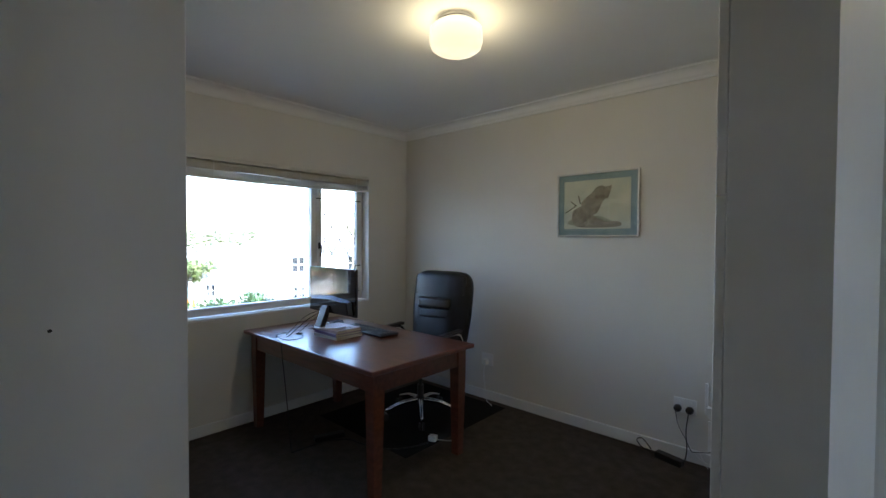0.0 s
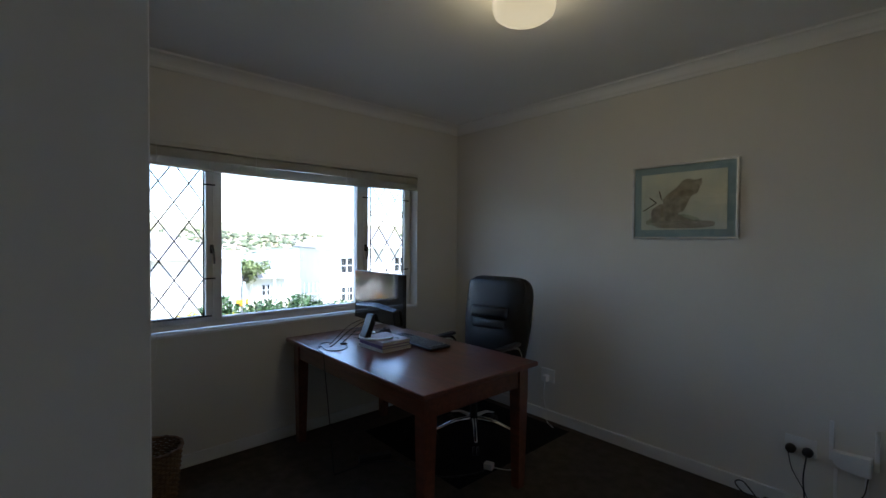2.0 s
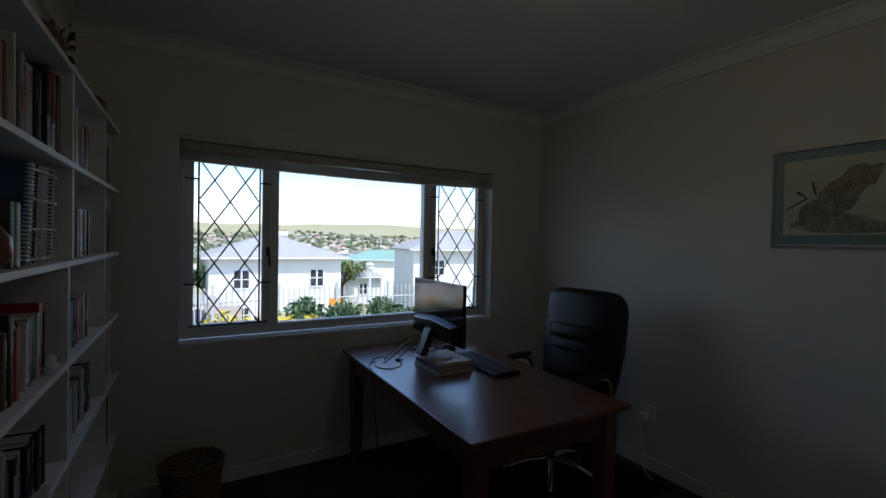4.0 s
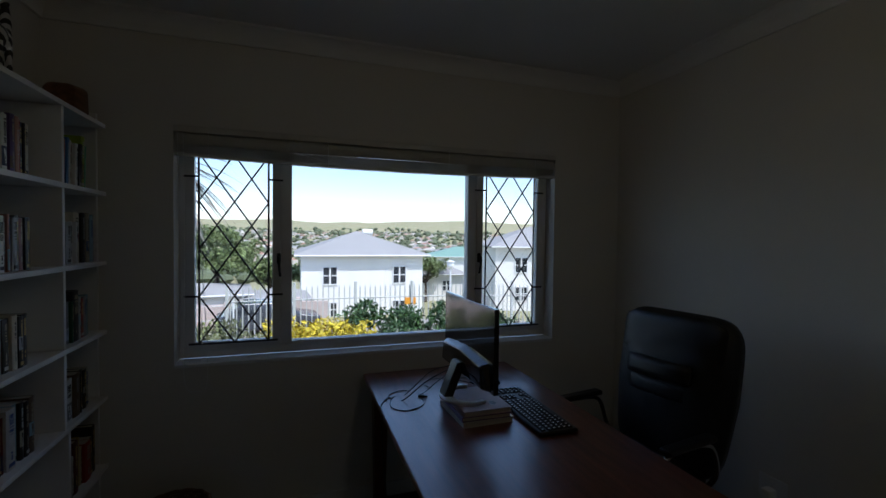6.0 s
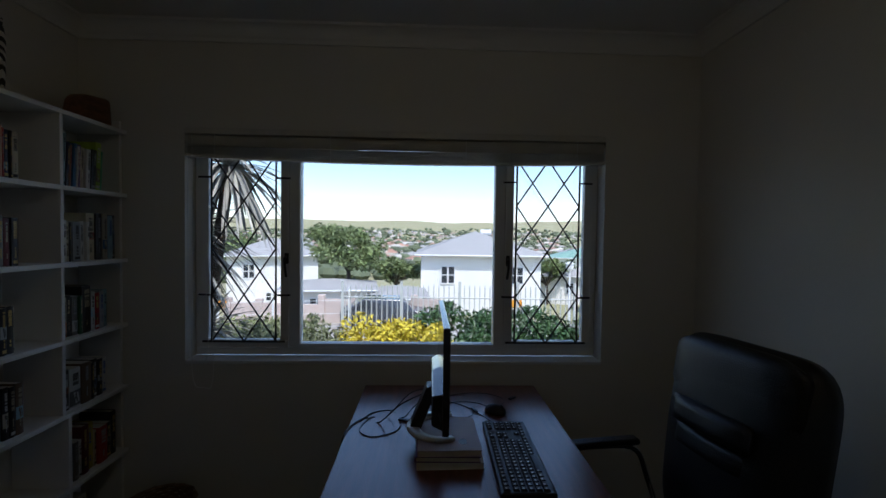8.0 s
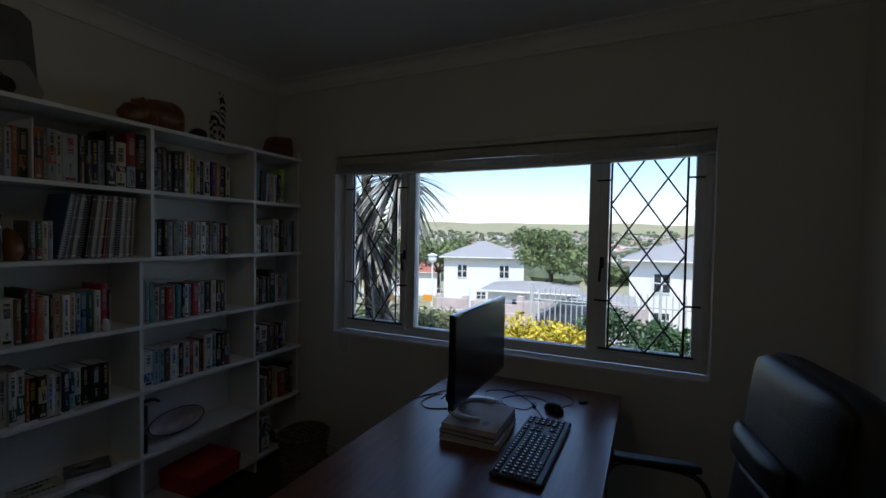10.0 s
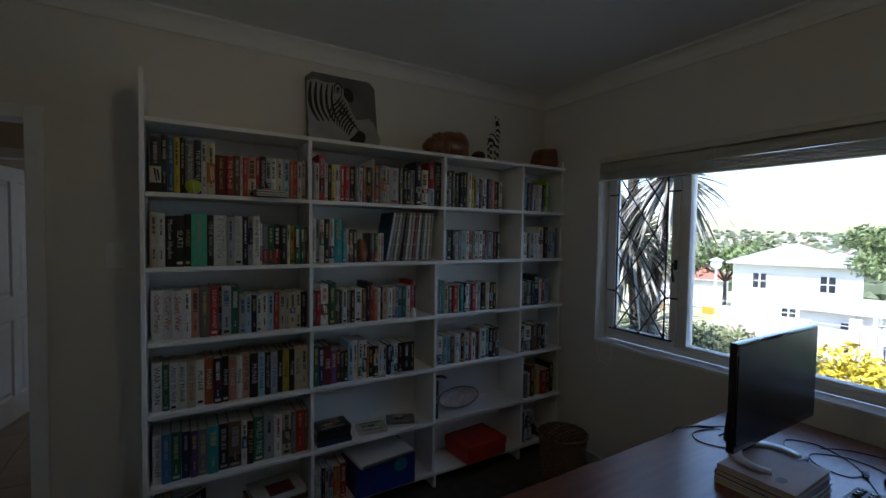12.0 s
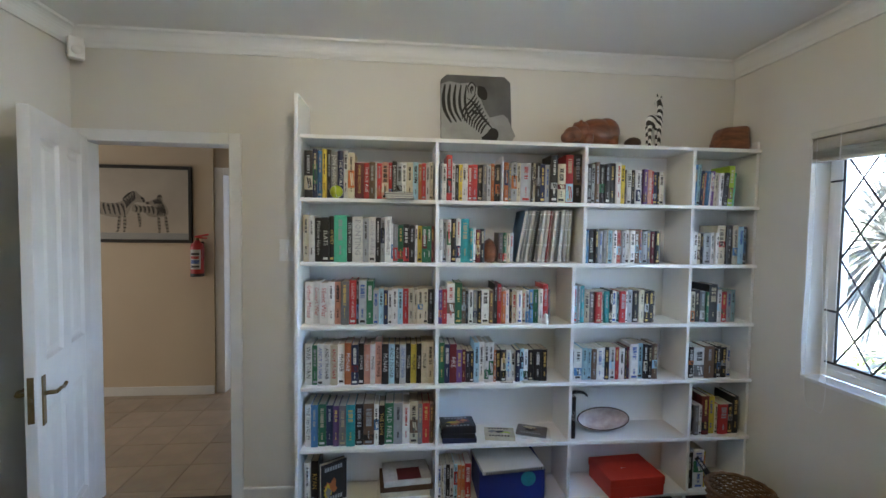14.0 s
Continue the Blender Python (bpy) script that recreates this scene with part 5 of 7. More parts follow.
def ellipsoid(bm, c, r, seg=18, m=None):
    mm = Matrix.Translation(c) @ Matrix.Diagonal((*r, 1))
    if m:
        mm = Matrix.Translation(c) @ m @ Matrix.Diagonal((*r, 1))
    bmesh.ops.create_uvsphere(bm, u_segments=seg, v_segments=seg // 2 + 2, radius=1.0, matrix=mm)


bm = bmesh.new()
ellipsoid(bm, (-0.03, 0, 0.085), (0.125, 0.068, 0.078))
ellipsoid(bm, (-0.085, 0, 0.090), (0.08, 0.066, 0.080))
ellipsoid(bm, (0.075, 0, 0.080), (0.06, 0.055, 0.062))
ellipsoid(bm, (0.125, 0.005, 0.062), (0.058, 0.048, 0.046))
ellipsoid(bm, (0.155, 0.005, 0.045), (0.042, 0.046, 0.036))
for x, y in ((-0.11, -0.035), (-0.11, 0.035), (0.05, -0.035), (0.05, 0.035)):
    cyl(bm, (x, y, 0), (x, y, 0.06), 0.026, 0.030, 14)
for y in (-0.03, 0.035):
    ellipsoid(bm, (0.095, y, 0.128), (0.011, 0.008, 0.013), 10)
hp = tagged(link_mesh("hippo_statue", bm, M_CARVED, None, "", True), "polished brown wooden hippo carving on top of bookcase", "statue")
hp.matrix_world = pose(-2.475, 0.325, SH[0] + 0.0005, 0, 0, 8)
bm = bmesh.new()
bmesh.ops.create_icosphere(bm, subdivisions=3, radius=0.046)
for v in bm.verts:
    v.co *= 1 + 0.07 * noise.noise(v.co * 60)
    v.co.z = max(v.co.z * 0.72, -0.028) + 0.028
tb = tagged(link_mesh("tortoise_carving", bm, M_DARKW, None, "", True), "small dark rounded wooden carving on the bookcase", "statue")
tb.matrix_world = pose(-2.71, 0.335, SH[0] + 0.0005)

M_ZEBRA = bpy.data.materials.new("zebra_stripes")
M_ZEBRA.use_nodes = True
zn, zl = M_ZEBRA.node_tree.nodes, M_ZEBRA.node_tree.links
zw = zn.new("ShaderNodeTexWave")
zw.inputs["Scale"].default_value, zw.inputs["Distortion"].default_value, zw.inputs["Detail"].default_value = 14.0, 3.5, 1.0
zw.bands_direction = "DIAGONAL"
zt = zn.new("ShaderNodeTexCoord")
zl.new(zt.outputs["Object"], zw.inputs["Vector"])
zr = zn.new("ShaderNodeValToRGB")
zr.color_ramp.interpolation = "LINEAR"
zr.color_ramp.elements[0].position, zr.color_ramp.elements[1].position = 0.47, 0.53
zr.color_ramp.elements[0].color, zr.color_ramp.elements[1].color = (0.02, 0.02, 0.02, 1), (0.72, 0.70, 0.66, 1)
zl.new(zw.outputs["Color"], zr.inputs["Fac"])
zl.new(zr.outputs["Color"], zn["Principled BSDF"].inputs["Base Color"])
zn["Principled BSDF"].inputs["Roughness"].default_value = 0.4
bm = bmesh.new()
ellipsoid(bm, (-0.018, 0, 0.155), (0.038, 0.026, 0.042))
ellipsoid(bm, (0.012, 0, 0.150), (0.032, 0.024, 0.045))
for x, y in ((-0.038, -0.012), (-0.038, 0.012), (0.018, -0.012), (0.018, 0.012)):
    tube(bm, smooth_path([(x, y, 0.0), (x + 0.002, y, 0.06), (x, y, 0.13)], 4), lambda t: 0.007 + 0.006 * t, 8)
tube(bm, smooth_path([(0.02, 0, 0.165), (0.028, 0, 0.22), (0.022, 0, 0.27)], 5), lambda t: 0.020 - 0.007 * t, 10)
ellipsoid(bm, (0.020, 0.010, 0.275), (0.015, 0.030, 0.019), 14, Matrix.Rotation(radians(-25), 4, "X"))
for s in (-1, 1):
    tube(bm, [(0.020 + s * 0.010, 0, 0.288), (0.020 + s * 0.014, 0, 0.315)], lambda t: 0.006 - 0.003 * t, 6)
zf = tagged(link_mesh("zebra_statue", bm, M_ZEBRA, None, "", True), "slender black and white striped zebra figurine", "statue")
zf.matrix_world = pose(-2.845, 0.33, SH[0] + 0.0005, 0, 0, 180)
bm = bmesh.new()
box(bm, -0.10, -0.06, 0, 0.10, 0.06, 0.15, 0.03, 4)
for v in bm.verts:
    v.co.x *= 1 - 0.35 * max(0, v.co.z / 0.15 - 0.2) * (1 if v.co.x < 0 else 0.4)
    v.co.z *= 1 - 0.2 * max(0, -v.co.x / 0.1)
    v.co += Vector((noise.noise(v.co * 25), noise.noise(v.co * 25 + Vector((5, 0, 0))), 0)) * 0.006
wbk = tagged(link_mesh("wood_carving", bm, [M_CARVED], None, "", True), "reddish-brown rough wooden block carving on bookcase", "carving")
wbk.matrix_world = pose(-3.318, 0.32, SH[0] + 0.0005, 0, 0, 180)

# canvas with a zebra's head, leaning against the wall
M_CANVAS = mat("grey_canvas_print", (0.20, 0.20, 0.195), 0.85, vary=0.2, scale=4, second=(0.10, 0.10, 0.10), fine=0.1, bump=0.1, bump_scale=400)
M_STRIPE = mat("print_white", (0.36, 0.36, 0.35), 0.85, vary=0.05)
M_STRIPEK = mat("print_black", (0.03, 0.03, 0.03), 0.85, vary=0.05)
cv = thing("canvas_print", "square grey canvas print of a zebra head leaning on wall", "picture", (-1.797, 0.255, SH[0] + 0.0005))
cv.matrix_world = Matrix.Translation((-1.815, 0.272, SH[0] + 0.0008)) @ Matrix.Rotation(radians(11), 4, "X")
CW, CH = 0.205, 0.425
bm = bmesh.new()
oc = [(-CW, 0), (CW, 0), (CW, CH - 0.035), (CW - 0.035, CH), (-CW + 0.035, CH), (-CW, CH - 0.035)]
lo = [bm.verts.new((x, -0.025, z)) for x, z in oc]
hi = [bm.verts.new((x, 0, z)) for x, z in oc]
for k in range(6):
    bm.faces.new((lo[k], lo[(k + 1) % 6], hi[(k + 1) % 6], hi[k]))
bm.faces.new(hi[::-1])
bm.faces.new(lo)
bmesh.ops.recalc_face_normals(bm, faces=bm.faces)
part("canvas", bm, M_CANVAS, cv)
# the zebra's neck and head as plain flat shapes in the canvas's greys


def shape(bm, pts, y):
    bm.faces.new([bm.verts.new((-x, y, z)) for x, z in pts])


def flat(bm, pts, y, at, rounded=2):
    """A flat shape with a softened outline; at() turns the drawing's units into places."""
    q = smooth_path([(*at(u, v), 0) for u, v in pts + pts[:1]], rounded)[:-1]
    bm.faces.new([bm.verts.new((c.x, y, c.y)) for c in q])


def ribbon(bm, pts, width, y, at):
    """A band that tapers to both its ends along a curved line."""
    q = smooth_path([(*at(u, v), 0) for u, v in pts], 4)
    rows = []
    for k, c in enumerate(q):
        d = (q[min(k + 1, len(q) - 1)] - q[max(k - 1, 0)]).normalized()
        w = width * (0.25 + 0.75 * math.sin(math.pi * (0.08 + 0.84 * k / (len(q) - 1))))
        rows.append((bm.verts.new((c.x - d.y * w, y, c.y + d.x * w)), bm.verts.new((c.x + d.y * w, y, c.y - d.x * w))))
    for a, b in zip(rows, rows[1:]):
        bm.faces.new((a[0], a[1], b[1], b[0]))


def on_canvas(u, v):
    return -(u - 1.64) / 8.0, v * CH / 3.0


M_PALEG = mat("print_pale_grey", (0.40, 0.40, 0.385), 0.85, vary=0.15, scale=9)
bm = bmesh.new()
flat(bm, [(0.04, 0.06), (3.2, 0.06), (3.24, 0.9), (2.9, 1.35), (2.3, 1.2), (1.0, 1.3), (0.04, 0.9)], 0.0010, on_canvas)
part("print_ground", bm, M_PALEG, cv)
bm = bmesh.new()
flat(bm, [(0.03, 0.75), (0.4, 0.68), (0.8, 1.0), (1.2, 0.85), (1.6, 0.45), (1.9, 0.2), (2.35, 0.15), (2.65, 0.4), (2.6, 0.7), (2.3, 1.15), (2.05, 1.55), (1.85, 2.0), (1.7, 2.45), (1.45, 2.68), (0.9, 2.62), (0.03, 2.58)], 0.0014, on_canvas)
part("print_head", bm, M_STRIPE, cv)
bm = bmesh.new()
for k in range(5):
    u = 0.14 + 0.25 * k
    ribbon(bm, [(u + 0.06, 2.56), (u - 0.02, 2.0), (u + 0.04, 1.45), (u + 0.34 - 0.02 * k, 0.92 + 0.03 * k)], 0.0105 - 0.0008 * k, 0.0018, on_canvas)
for k in range(9):
    f = k / 8
    ribbon(bm, [(1.62 + 0.62 * f, 2.2 - 1.2 * f), (1.42 + 0.62 * f, 1.9 - 1.05 * f), (1.05 + 0.85 * f, 1.5 - 0.85 * f), (0.98 + 0.85 * f, 1.08 - 0.6 * f)], 0.0058, 0.0019, on_canvas)
for k in range(6):
    f = k / 5
    ribbon(bm, [(1.22 + 0.12 * k, 2.0 - 0.05 * k), (1.55 + 0.06 * k, 1.75 - 0.1 * k), (1.95 + 0.10 * k, 1.25 - 0.12 * k)], 0.0034, 0.0020, on_canvas)
flat(bm, [(1.85, 0.33), (2.0, 0.15), (2.4, 0.13), (2.66, 0.42), (2.58, 0.7), (2.3, 0.74), (2.1, 0.5)], 0.0022, on_canvas)
flat(bm, [(1.75, 2.55), (2.05, 2.5), (2.18, 2.2), (2.1, 1.95), (1.85, 2.0), (1.7, 2.2)], 0.0022, on_canvas)
flat(bm, [(1.45, 1.52), (1.68, 1.42), (1.62, 1.3), (1.45, 1.38)], 0.0023, on_canvas)
ribbon(bm, [(1.3, 2.2), (1.27, 2.5), (1.45, 2.68), (1.62, 2.5), (1.58, 2.2)], 0.004, 0.0024, on_canvas)
ribbon(bm, [(1.42, 2.2), (1.4, 2.42), (1.48, 2.5), (1.5, 2.3)], 0.006, 0.0024, on_canvas)
part("print_stripes", bm, M_STRIPEK, cv)

bm = bmesh.new()
bmesh.ops.create_uvsphere(bm, u_segments=24, v_segments=16, radius=0.033)
tn = thing("tennis_ball", "yellow-green felt tennis ball resting before the books", "ball", (-1.052, 0.4155, SH[1] + 0.0335))
M_FELT = mat("tennis_felt", (0.50, 0.62, 0.05), 0.95, vary=0.08, scale=60, bump=0.6, bump_scale=500)
part("felt", bm, M_FELT, tn, "", True)
bm = bmesh.new()
seam = []
for k in range(49):
    t = 2 * math.pi * k / 48
    a, b = 0.75, 0.25
    p = Vector((a * math.cos(t) + b * math.cos(3 * t), a * math.sin(t) - b * math.sin(3 * t), 2 * math.sqrt(a * b) * math.sin(2 * t)))
    seam.append(p.normalized() * 0.0328)
tube(bm, seam, 0.0012, 5)
part("seam", bm, M_WHITEP, tn)
for k in range(3):
    g = thing("disc_case", "clear plastic disc case lying on the shelf edge", "disc case", (-1.385 + 0.006 * k, 0.440, SH[1] + 0.0006 + k * 0.0108), 4 * k - 3, "disc cases on the shelf")
    bm = bmesh.new()
    box(bm, -0.071, -0.062, 0, 0.071, 0.062, 0.0102, 0.001, 1)
    part("case", bm, [M_BOOK["e"], M_BOOK["s"], M_BOOK["k"]][k], g)
    bm = bmesh.new()
    box(bm, -0.07, 0.0622, 0.002, 0.07, 0.0628, 0.0085)
    part("paper_spine", bm, M_INK["w"], g)

# blue box with pads, red shoe box, shell, hook, wooden bowl
M_BLUEBOX = mat("blue_cardboard", (0.02, 0.035, 0.20), 0.5, vary=0.08, scale=12)
M_REDBOX = mat("red_cardboard", (0.52, 0.035, 0.015), 0.5, vary=0.07, scale=9)
bb = thing("storage_box", "dark blue cardboard box with writing pads on top", "box", (-2.015, 0.325, SH[6] + 0.0005))
bm = bmesh.new()
box(bm, -0.185, -0.13, 0, 0.185, 0.13, 0.185, 0.003, 2)
part("body", bm, M_BLUEBOX, bb)
bm = bmesh.new()
lathe(bm, [(0, 0.0006), (0.042, 0.0006), (0.042, 0)], 24, Matrix.Translation((-0.09, 0.1302, 0.135)) @ Matrix.Rotation(radians(-90), 4, "X"))
part("round_mark", bm, M_BOOK["t"], bb, "round teal mark")
pad = thing("writing_pad", "white spiral writing pad lying on the blue box", "notepad", (-2.005, 0.352, SH[6] + 0.1862), 6)
bm = bmesh.new()
box(bm, -0.175, -0.14, 0, 0.175, 0.125, 0.020, 0.001, 1)
part("paper_block", bm, M_INK["w"], pad)
bm = bmesh.new()
for j in range(26):
    box(bm, -0.16 + j * 0.0125, 0.119, -0.001, -0.155 + j * 0.0125, 0.130, 0.016)
part("spiral", bm, M_BLACK, pad)
bm = bmesh.new()
for j in range(9):
    box(bm, -0.13, -0.09 + 0.018 * j, 0.0142, 0.05 + 0.02 * (j % 3), -0.087 + 0.018 * j, 0.0145)
part("writing", bm, M_BOOK["e"], pad)
rbx = thing("shoe_box", "orange-red cardboard shoe box with a closed lid", "box", (-2.735, 0.33, SH[6] + 0.0005), 4)
bm = bmesh.new()
box(bm, -0.165, -0.125, 0, 0.165, 0.125, 0.10, 0.002, 1)
part("body", bm, M_REDBOX, rbx)
bm = bmesh.new()
box(bm, -0.169, -0.129, 0.065, 0.169, 0.129, 0.112, 0.002, 1)
part("lid", bm, M_REDBOX, rbx)
bm = bmesh.new()
shape(bm, [(-0.022, 0.0), (0.028, 0.016), (-0.006, 0.006), (-0.014, 0.012)], 0)
bmesh.ops.transform(bm, matrix=Matrix.Translation((0.02, 0.02, 0.1124)) @ Matrix.Rotation(radians(90), 4, "X"), verts=bm.verts)
part("white_mark", bm, M_INK["w"], rbx)
bm = bmesh.new()
lathe(bm, [(0.0, 0.010), (0.45, 0.004), (0.75, 0.016), (0.93, 0.045), (1.0, 0.075), (0.985, 0.080), (0.90, 0.055), (0.72, 0.026), (0.45, 0.012), (0, 0.018)], 40, Matrix.Diagonal((0.155, 0.062, 1, 1)))
M_SHELL = mat("shell_glaze", (0.64, 0.57, 0.54), 0.45, vary=0.35, scale=18, second=(0.40, 0.31, 0.31), coat=0.1)
sp = tagged(link_mesh("shell_dish", bm, M_SHELL, None, "", True), "oval iridescent shell dish propped on the shelf", "dish")
sp.matrix_world = Matrix.Translation((-2.58, 0.275, SH[5] + 0.060)) @ Matrix.Rotation(radians(-68), 4, "X")
bm = bmesh.new()
tube(bm, smooth_path([(0, -0.06, 0.0), (-0.03, -0.055, 0.012), (-0.075, -0.05, 0.008), (-0.10, -0.05, -0.012)], 6), lambda t: 0.012 - 0.006 * t, 8)
dish_rim = bmesh.new()
tube(dish_rim, [(0.156 * math.cos(2 * math.pi * k / 40), 0.063 * math.sin(2 * math.pi * k / 40), 0.077) for k in range(41)], 0.0035, 6)
part("rim", dish_rim, M_DARKW, sp, "dark rough rim", True)
hk = tagged(link_mesh("horn_hook", bm, M_BLACK, None, "", True), "black curved horn lying on top of a book", "ornament")
hk.matrix_world = pose(-2.378, 0.40, SH[5] + 0.2395)
bm = bmesh.new()
lathe(bm, [(0, 0), (0.05, 0), (0.075, 0.03), (0.07, 0.075), (0.045, 0.115), (0.0, 0.135)], 24, Matrix.Diagonal((0.6, 1, 1, 1)))
wh = tagged(link_mesh("wooden_carving", bm, M_CARVED, None, "", True), "rounded brown wooden carving between the books", "carving")
wh.matrix_world = pose(-1.882, 0.34, SH[2] + 0.0005)
bm = bmesh.new()
lathe(bm, [(0, 0), (0.014, 0), (0.018, 0.02), (0.012, 0.04), (0.014, 0.05), (0, 0.062)], 16)
st = tagged(link_mesh("small_figurine", bm, M_WHITEP, None, "", True), "tiny white figurine in front of the books", "ornament")
st.matrix_world = pose(-2.195, 0.415, SH[3] + 0.0005)

# ---------------------------------------------------------------- hall things
M_FRAMEK = mat("black_frame_wood", (0.02, 0.018, 0.016), 0.35, vary=0.1)
M_SEPIA = mat("sepia_print", (0.46, 0.39, 0.30), 0.7, vary=0.18, scale=3, second=(0.60, 0.53, 0.42))
M_SEPIAD = mat("sepia_dark", (0.03, 0.024, 0.018), 0.7, vary=0.2)
hpw, hph = 0.62, 0.355
ph2 = thing("framed_picture", "black-framed sepia photograph of two zebras", "picture", (0.553 + hpw, HS + 0.001, 1.80))
bm = bmesh.new()
for b in ((-hpw, -hph, hpw, -hph + 0.03), (-hpw, hph - 0.03, hpw, hph), (-hpw, -hph + 0.03, -hpw + 0.03, hph - 0.03), (hpw - 0.03, -hph + 0.03, hpw, hph - 0.03)):
    box(bm, b[0], 0, b[1], b[2], 0.028, b[3], 0.003, 1)
part("frame", bm, M_FRAMEK, ph2)
bm = bmesh.new()
box(bm, -hpw + 0.03, 0.004, -hph + 0.03, hpw - 0.03, 0.012, hph - 0.03)
part("print", bm, M_SEPIA, ph2)
bm = bmesh.new()
box(bm, -hpw + 0.03, 0.0121, -hph + 0.03, hpw - 0.03, 0.0128, -hph + 0.09)
part("print_ground", bm, M_STRIPE, ph2)


M_SEPIAL = mat("sepia_light", (0.34, 0.29, 0.22), 0.7, vary=0.1, scale=8)


def in_photo(u, v):
    return -hpw + (5.68 - u) / 5.63, (2.5 - v) / 5.63


def zebra_print(body, legs, stripes, tail):
    """A standing striped animal as plain flat shapes."""
    b1 = bmesh.new()
    flat(b1, body, 0.0133, in_photo)
    for leg in legs:
        ribbon(b1, leg, 0.017, 0.0132, in_photo)
    part("print_animal", b1, M_SEPIAL, ph2)
    b1 = bmesh.new()
    for s in stripes:
        ribbon(b1, s, 0.0098, 0.0138, in_photo)
    for leg in legs:
        for k in range(4):
            f = 0.15 + 0.22 * k
            u, v = leg[0][0] + (leg[-1][0] - leg[0][0]) * f, leg[0][1] + (leg[-1][1] - leg[0][1]) * f
            ribbon(b1, [(u - 0.07, v), (u, v + 0.02), (u + 0.07, v)], 0.007, 0.0137, in_photo)
        ribbon(b1, [leg[-1], (leg[-1][0], leg[-1][1] + 0.03), (leg[-1][0] + 0.01, leg[-1][1] + 0.06)], 0.015, 0.0139, in_photo)
    for s in tail:
        ribbon(b1, s, 0.012, 0.0139, in_photo)
    part("print_stripes", b1, M_SEPIAD, ph2)


zebra_print([(0.5, 2.65), (0.58, 2.42), (1.0, 2.36), (1.6, 2.48), (2.15, 2.38), (2.45, 2.1), (2.75, 1.88), (2.92, 1.82), (3.0, 1.95), (3.25, 2.15), (3.35, 2.32), (3.3, 2.42), (3.0, 2.4), (2.75, 2.48), (2.62, 2.75), (2.5, 3.0), (2.35, 3.12), (2.0, 3.2), (1.5, 3.14), (1.1, 3.02), (0.75, 3.0), (0.55, 2.85)],
            [[(0.72, 2.9), (0.68, 3.3), (0.78, 3.9)], [(0.9, 2.95), (0.86, 3.3), (0.84, 3.8)], [(2.1, 3.05), (2.06, 3.5), (2.0, 3.88)], [(2.35, 3.0), (2.34, 3.5), (2.32, 3.88)]],
            [[(0.75 + 0.2 * k, 2.42 + 0.01 * k), (0.62 + 0.235 * k, 2.62), (0.72 + 0.235 * k, 2.98 + 0.015 * k)] for k in range(8)]
            + [[(2.3 + 0.13 * k, 2.28 - 0.1 * k), (2.42 + 0.1 * k, 2.45 - 0.06 * k), (2.45 + 0.07 * k, 2.72 - 0.1 * k)] for k in range(5)]
            + [[(2.25, 2.27), (2.5, 2.02), (2.8, 1.84)]],
            [[(0.5, 2.6), (0.38, 2.75), (0.36, 3.05)], [(3.15, 2.12), (3.28, 2.28), (3.28, 2.4)]])
zebra_print([(4.5, 2.9), (4.4, 2.6), (4.25, 2.35), (4.2, 2.12), (4.05, 2.06), (3.85, 2.2), (3.55, 2.34), (3.38, 2.4), (3.4, 2.5), (3.7, 2.54), (3.5, 2.62), (3.1, 2.58), (2.85, 2.48), (2.72, 2.52), (2.68, 2.85), (3.0, 2.95), (3.3, 2.9), (3.5, 3.12), (4.0, 3.18), (4.4, 3.1)],
            [[(3.0, 2.9), (3.06, 3.2), (3.1, 3.6)], [(4.0, 3.1), (4.02, 3.5), (4.05, 3.9)], [(4.35, 3.05), (4.38, 3.5), (4.46, 3.88)]],
            [[(2.85 + 0.2 * k, 2.56 + 0.01 * k), (2.95 + 0.2 * k, 2.72), (2.88 + 0.22 * k, 2.9 + 0.02 * k)] for k in range(5)]
            + [[(3.85 + 0.1 * k, 2.62 - 0.08 * k), (4.0 + 0.1 * k, 2.8), (3.95 + 0.12 * k, 3.08)] for k in range(4)]
            + [[(3.75 + 0.1 * k, 2.28 - 0.05 * k), (3.82 + 0.1 * k, 2.38), (3.85 + 0.1 * k, 2.5)] for k in range(4)],
            [[(3.38, 2.4), (3.46, 2.42), (3.55, 2.4)], [(3.95, 2.12), (4.08, 2.05), (4.18, 2.12)]])
bm = bmesh.new()
box(bm, -hpw + 0.0305, 0.018, -hph + 0.0305, hpw - 0.0305, 0.0188, hph - 0.0305)
gg = part("glass_pane", bm, M_GLASS, ph2)
gg.visible_shadow = False

fx = thing("fire_extinguisher", "small red fire extinguisher hung on the hall wall", "fire extinguisher", (0.487, HS, 1.14))
bm = bmesh.new()
lathe(bm, [(0, 0), (0.05, 0.0), (0.056, 0.008), (0.057, 0.03), (0.057, 0.27), (0.05, 0.30), (0.025, 0.32), (0.02, 0.335), (0, 0.335)], 28, Matrix.Translation((0, 0.07, 0)))
part("cylinder", bm, mat("red_enamel", (0.42, 0.02, 0.02), 0.3, vary=0.06, coat=0.3), fx, "", True)
bm = bmesh.new()
lathe(bm, [(0.0575, 0.0), (0.0582, 0.005), (0.0582, 0.025), (0.0575, 0.03)], 28, Matrix.Translation((0, 0.07, 0)))
part("foot_ring", bm, M_BLACK, fx)
bm = bmesh.new()
for k in range(13):
    a0, a1 = radians(40 + 100 * k / 13), radians(40 + 100 * (k + 1) / 13)
    bm.faces.new([bm.verts.new((0.0585 * math.cos(a), 0.07 + 0.0585 * math.sin(a), z)) for a, z in ((a1, 0.07), (a0, 0.07), (a0, 0.25), (a1, 0.25))])
part("label", bm, M_INK["w"], fx, "white printed label")
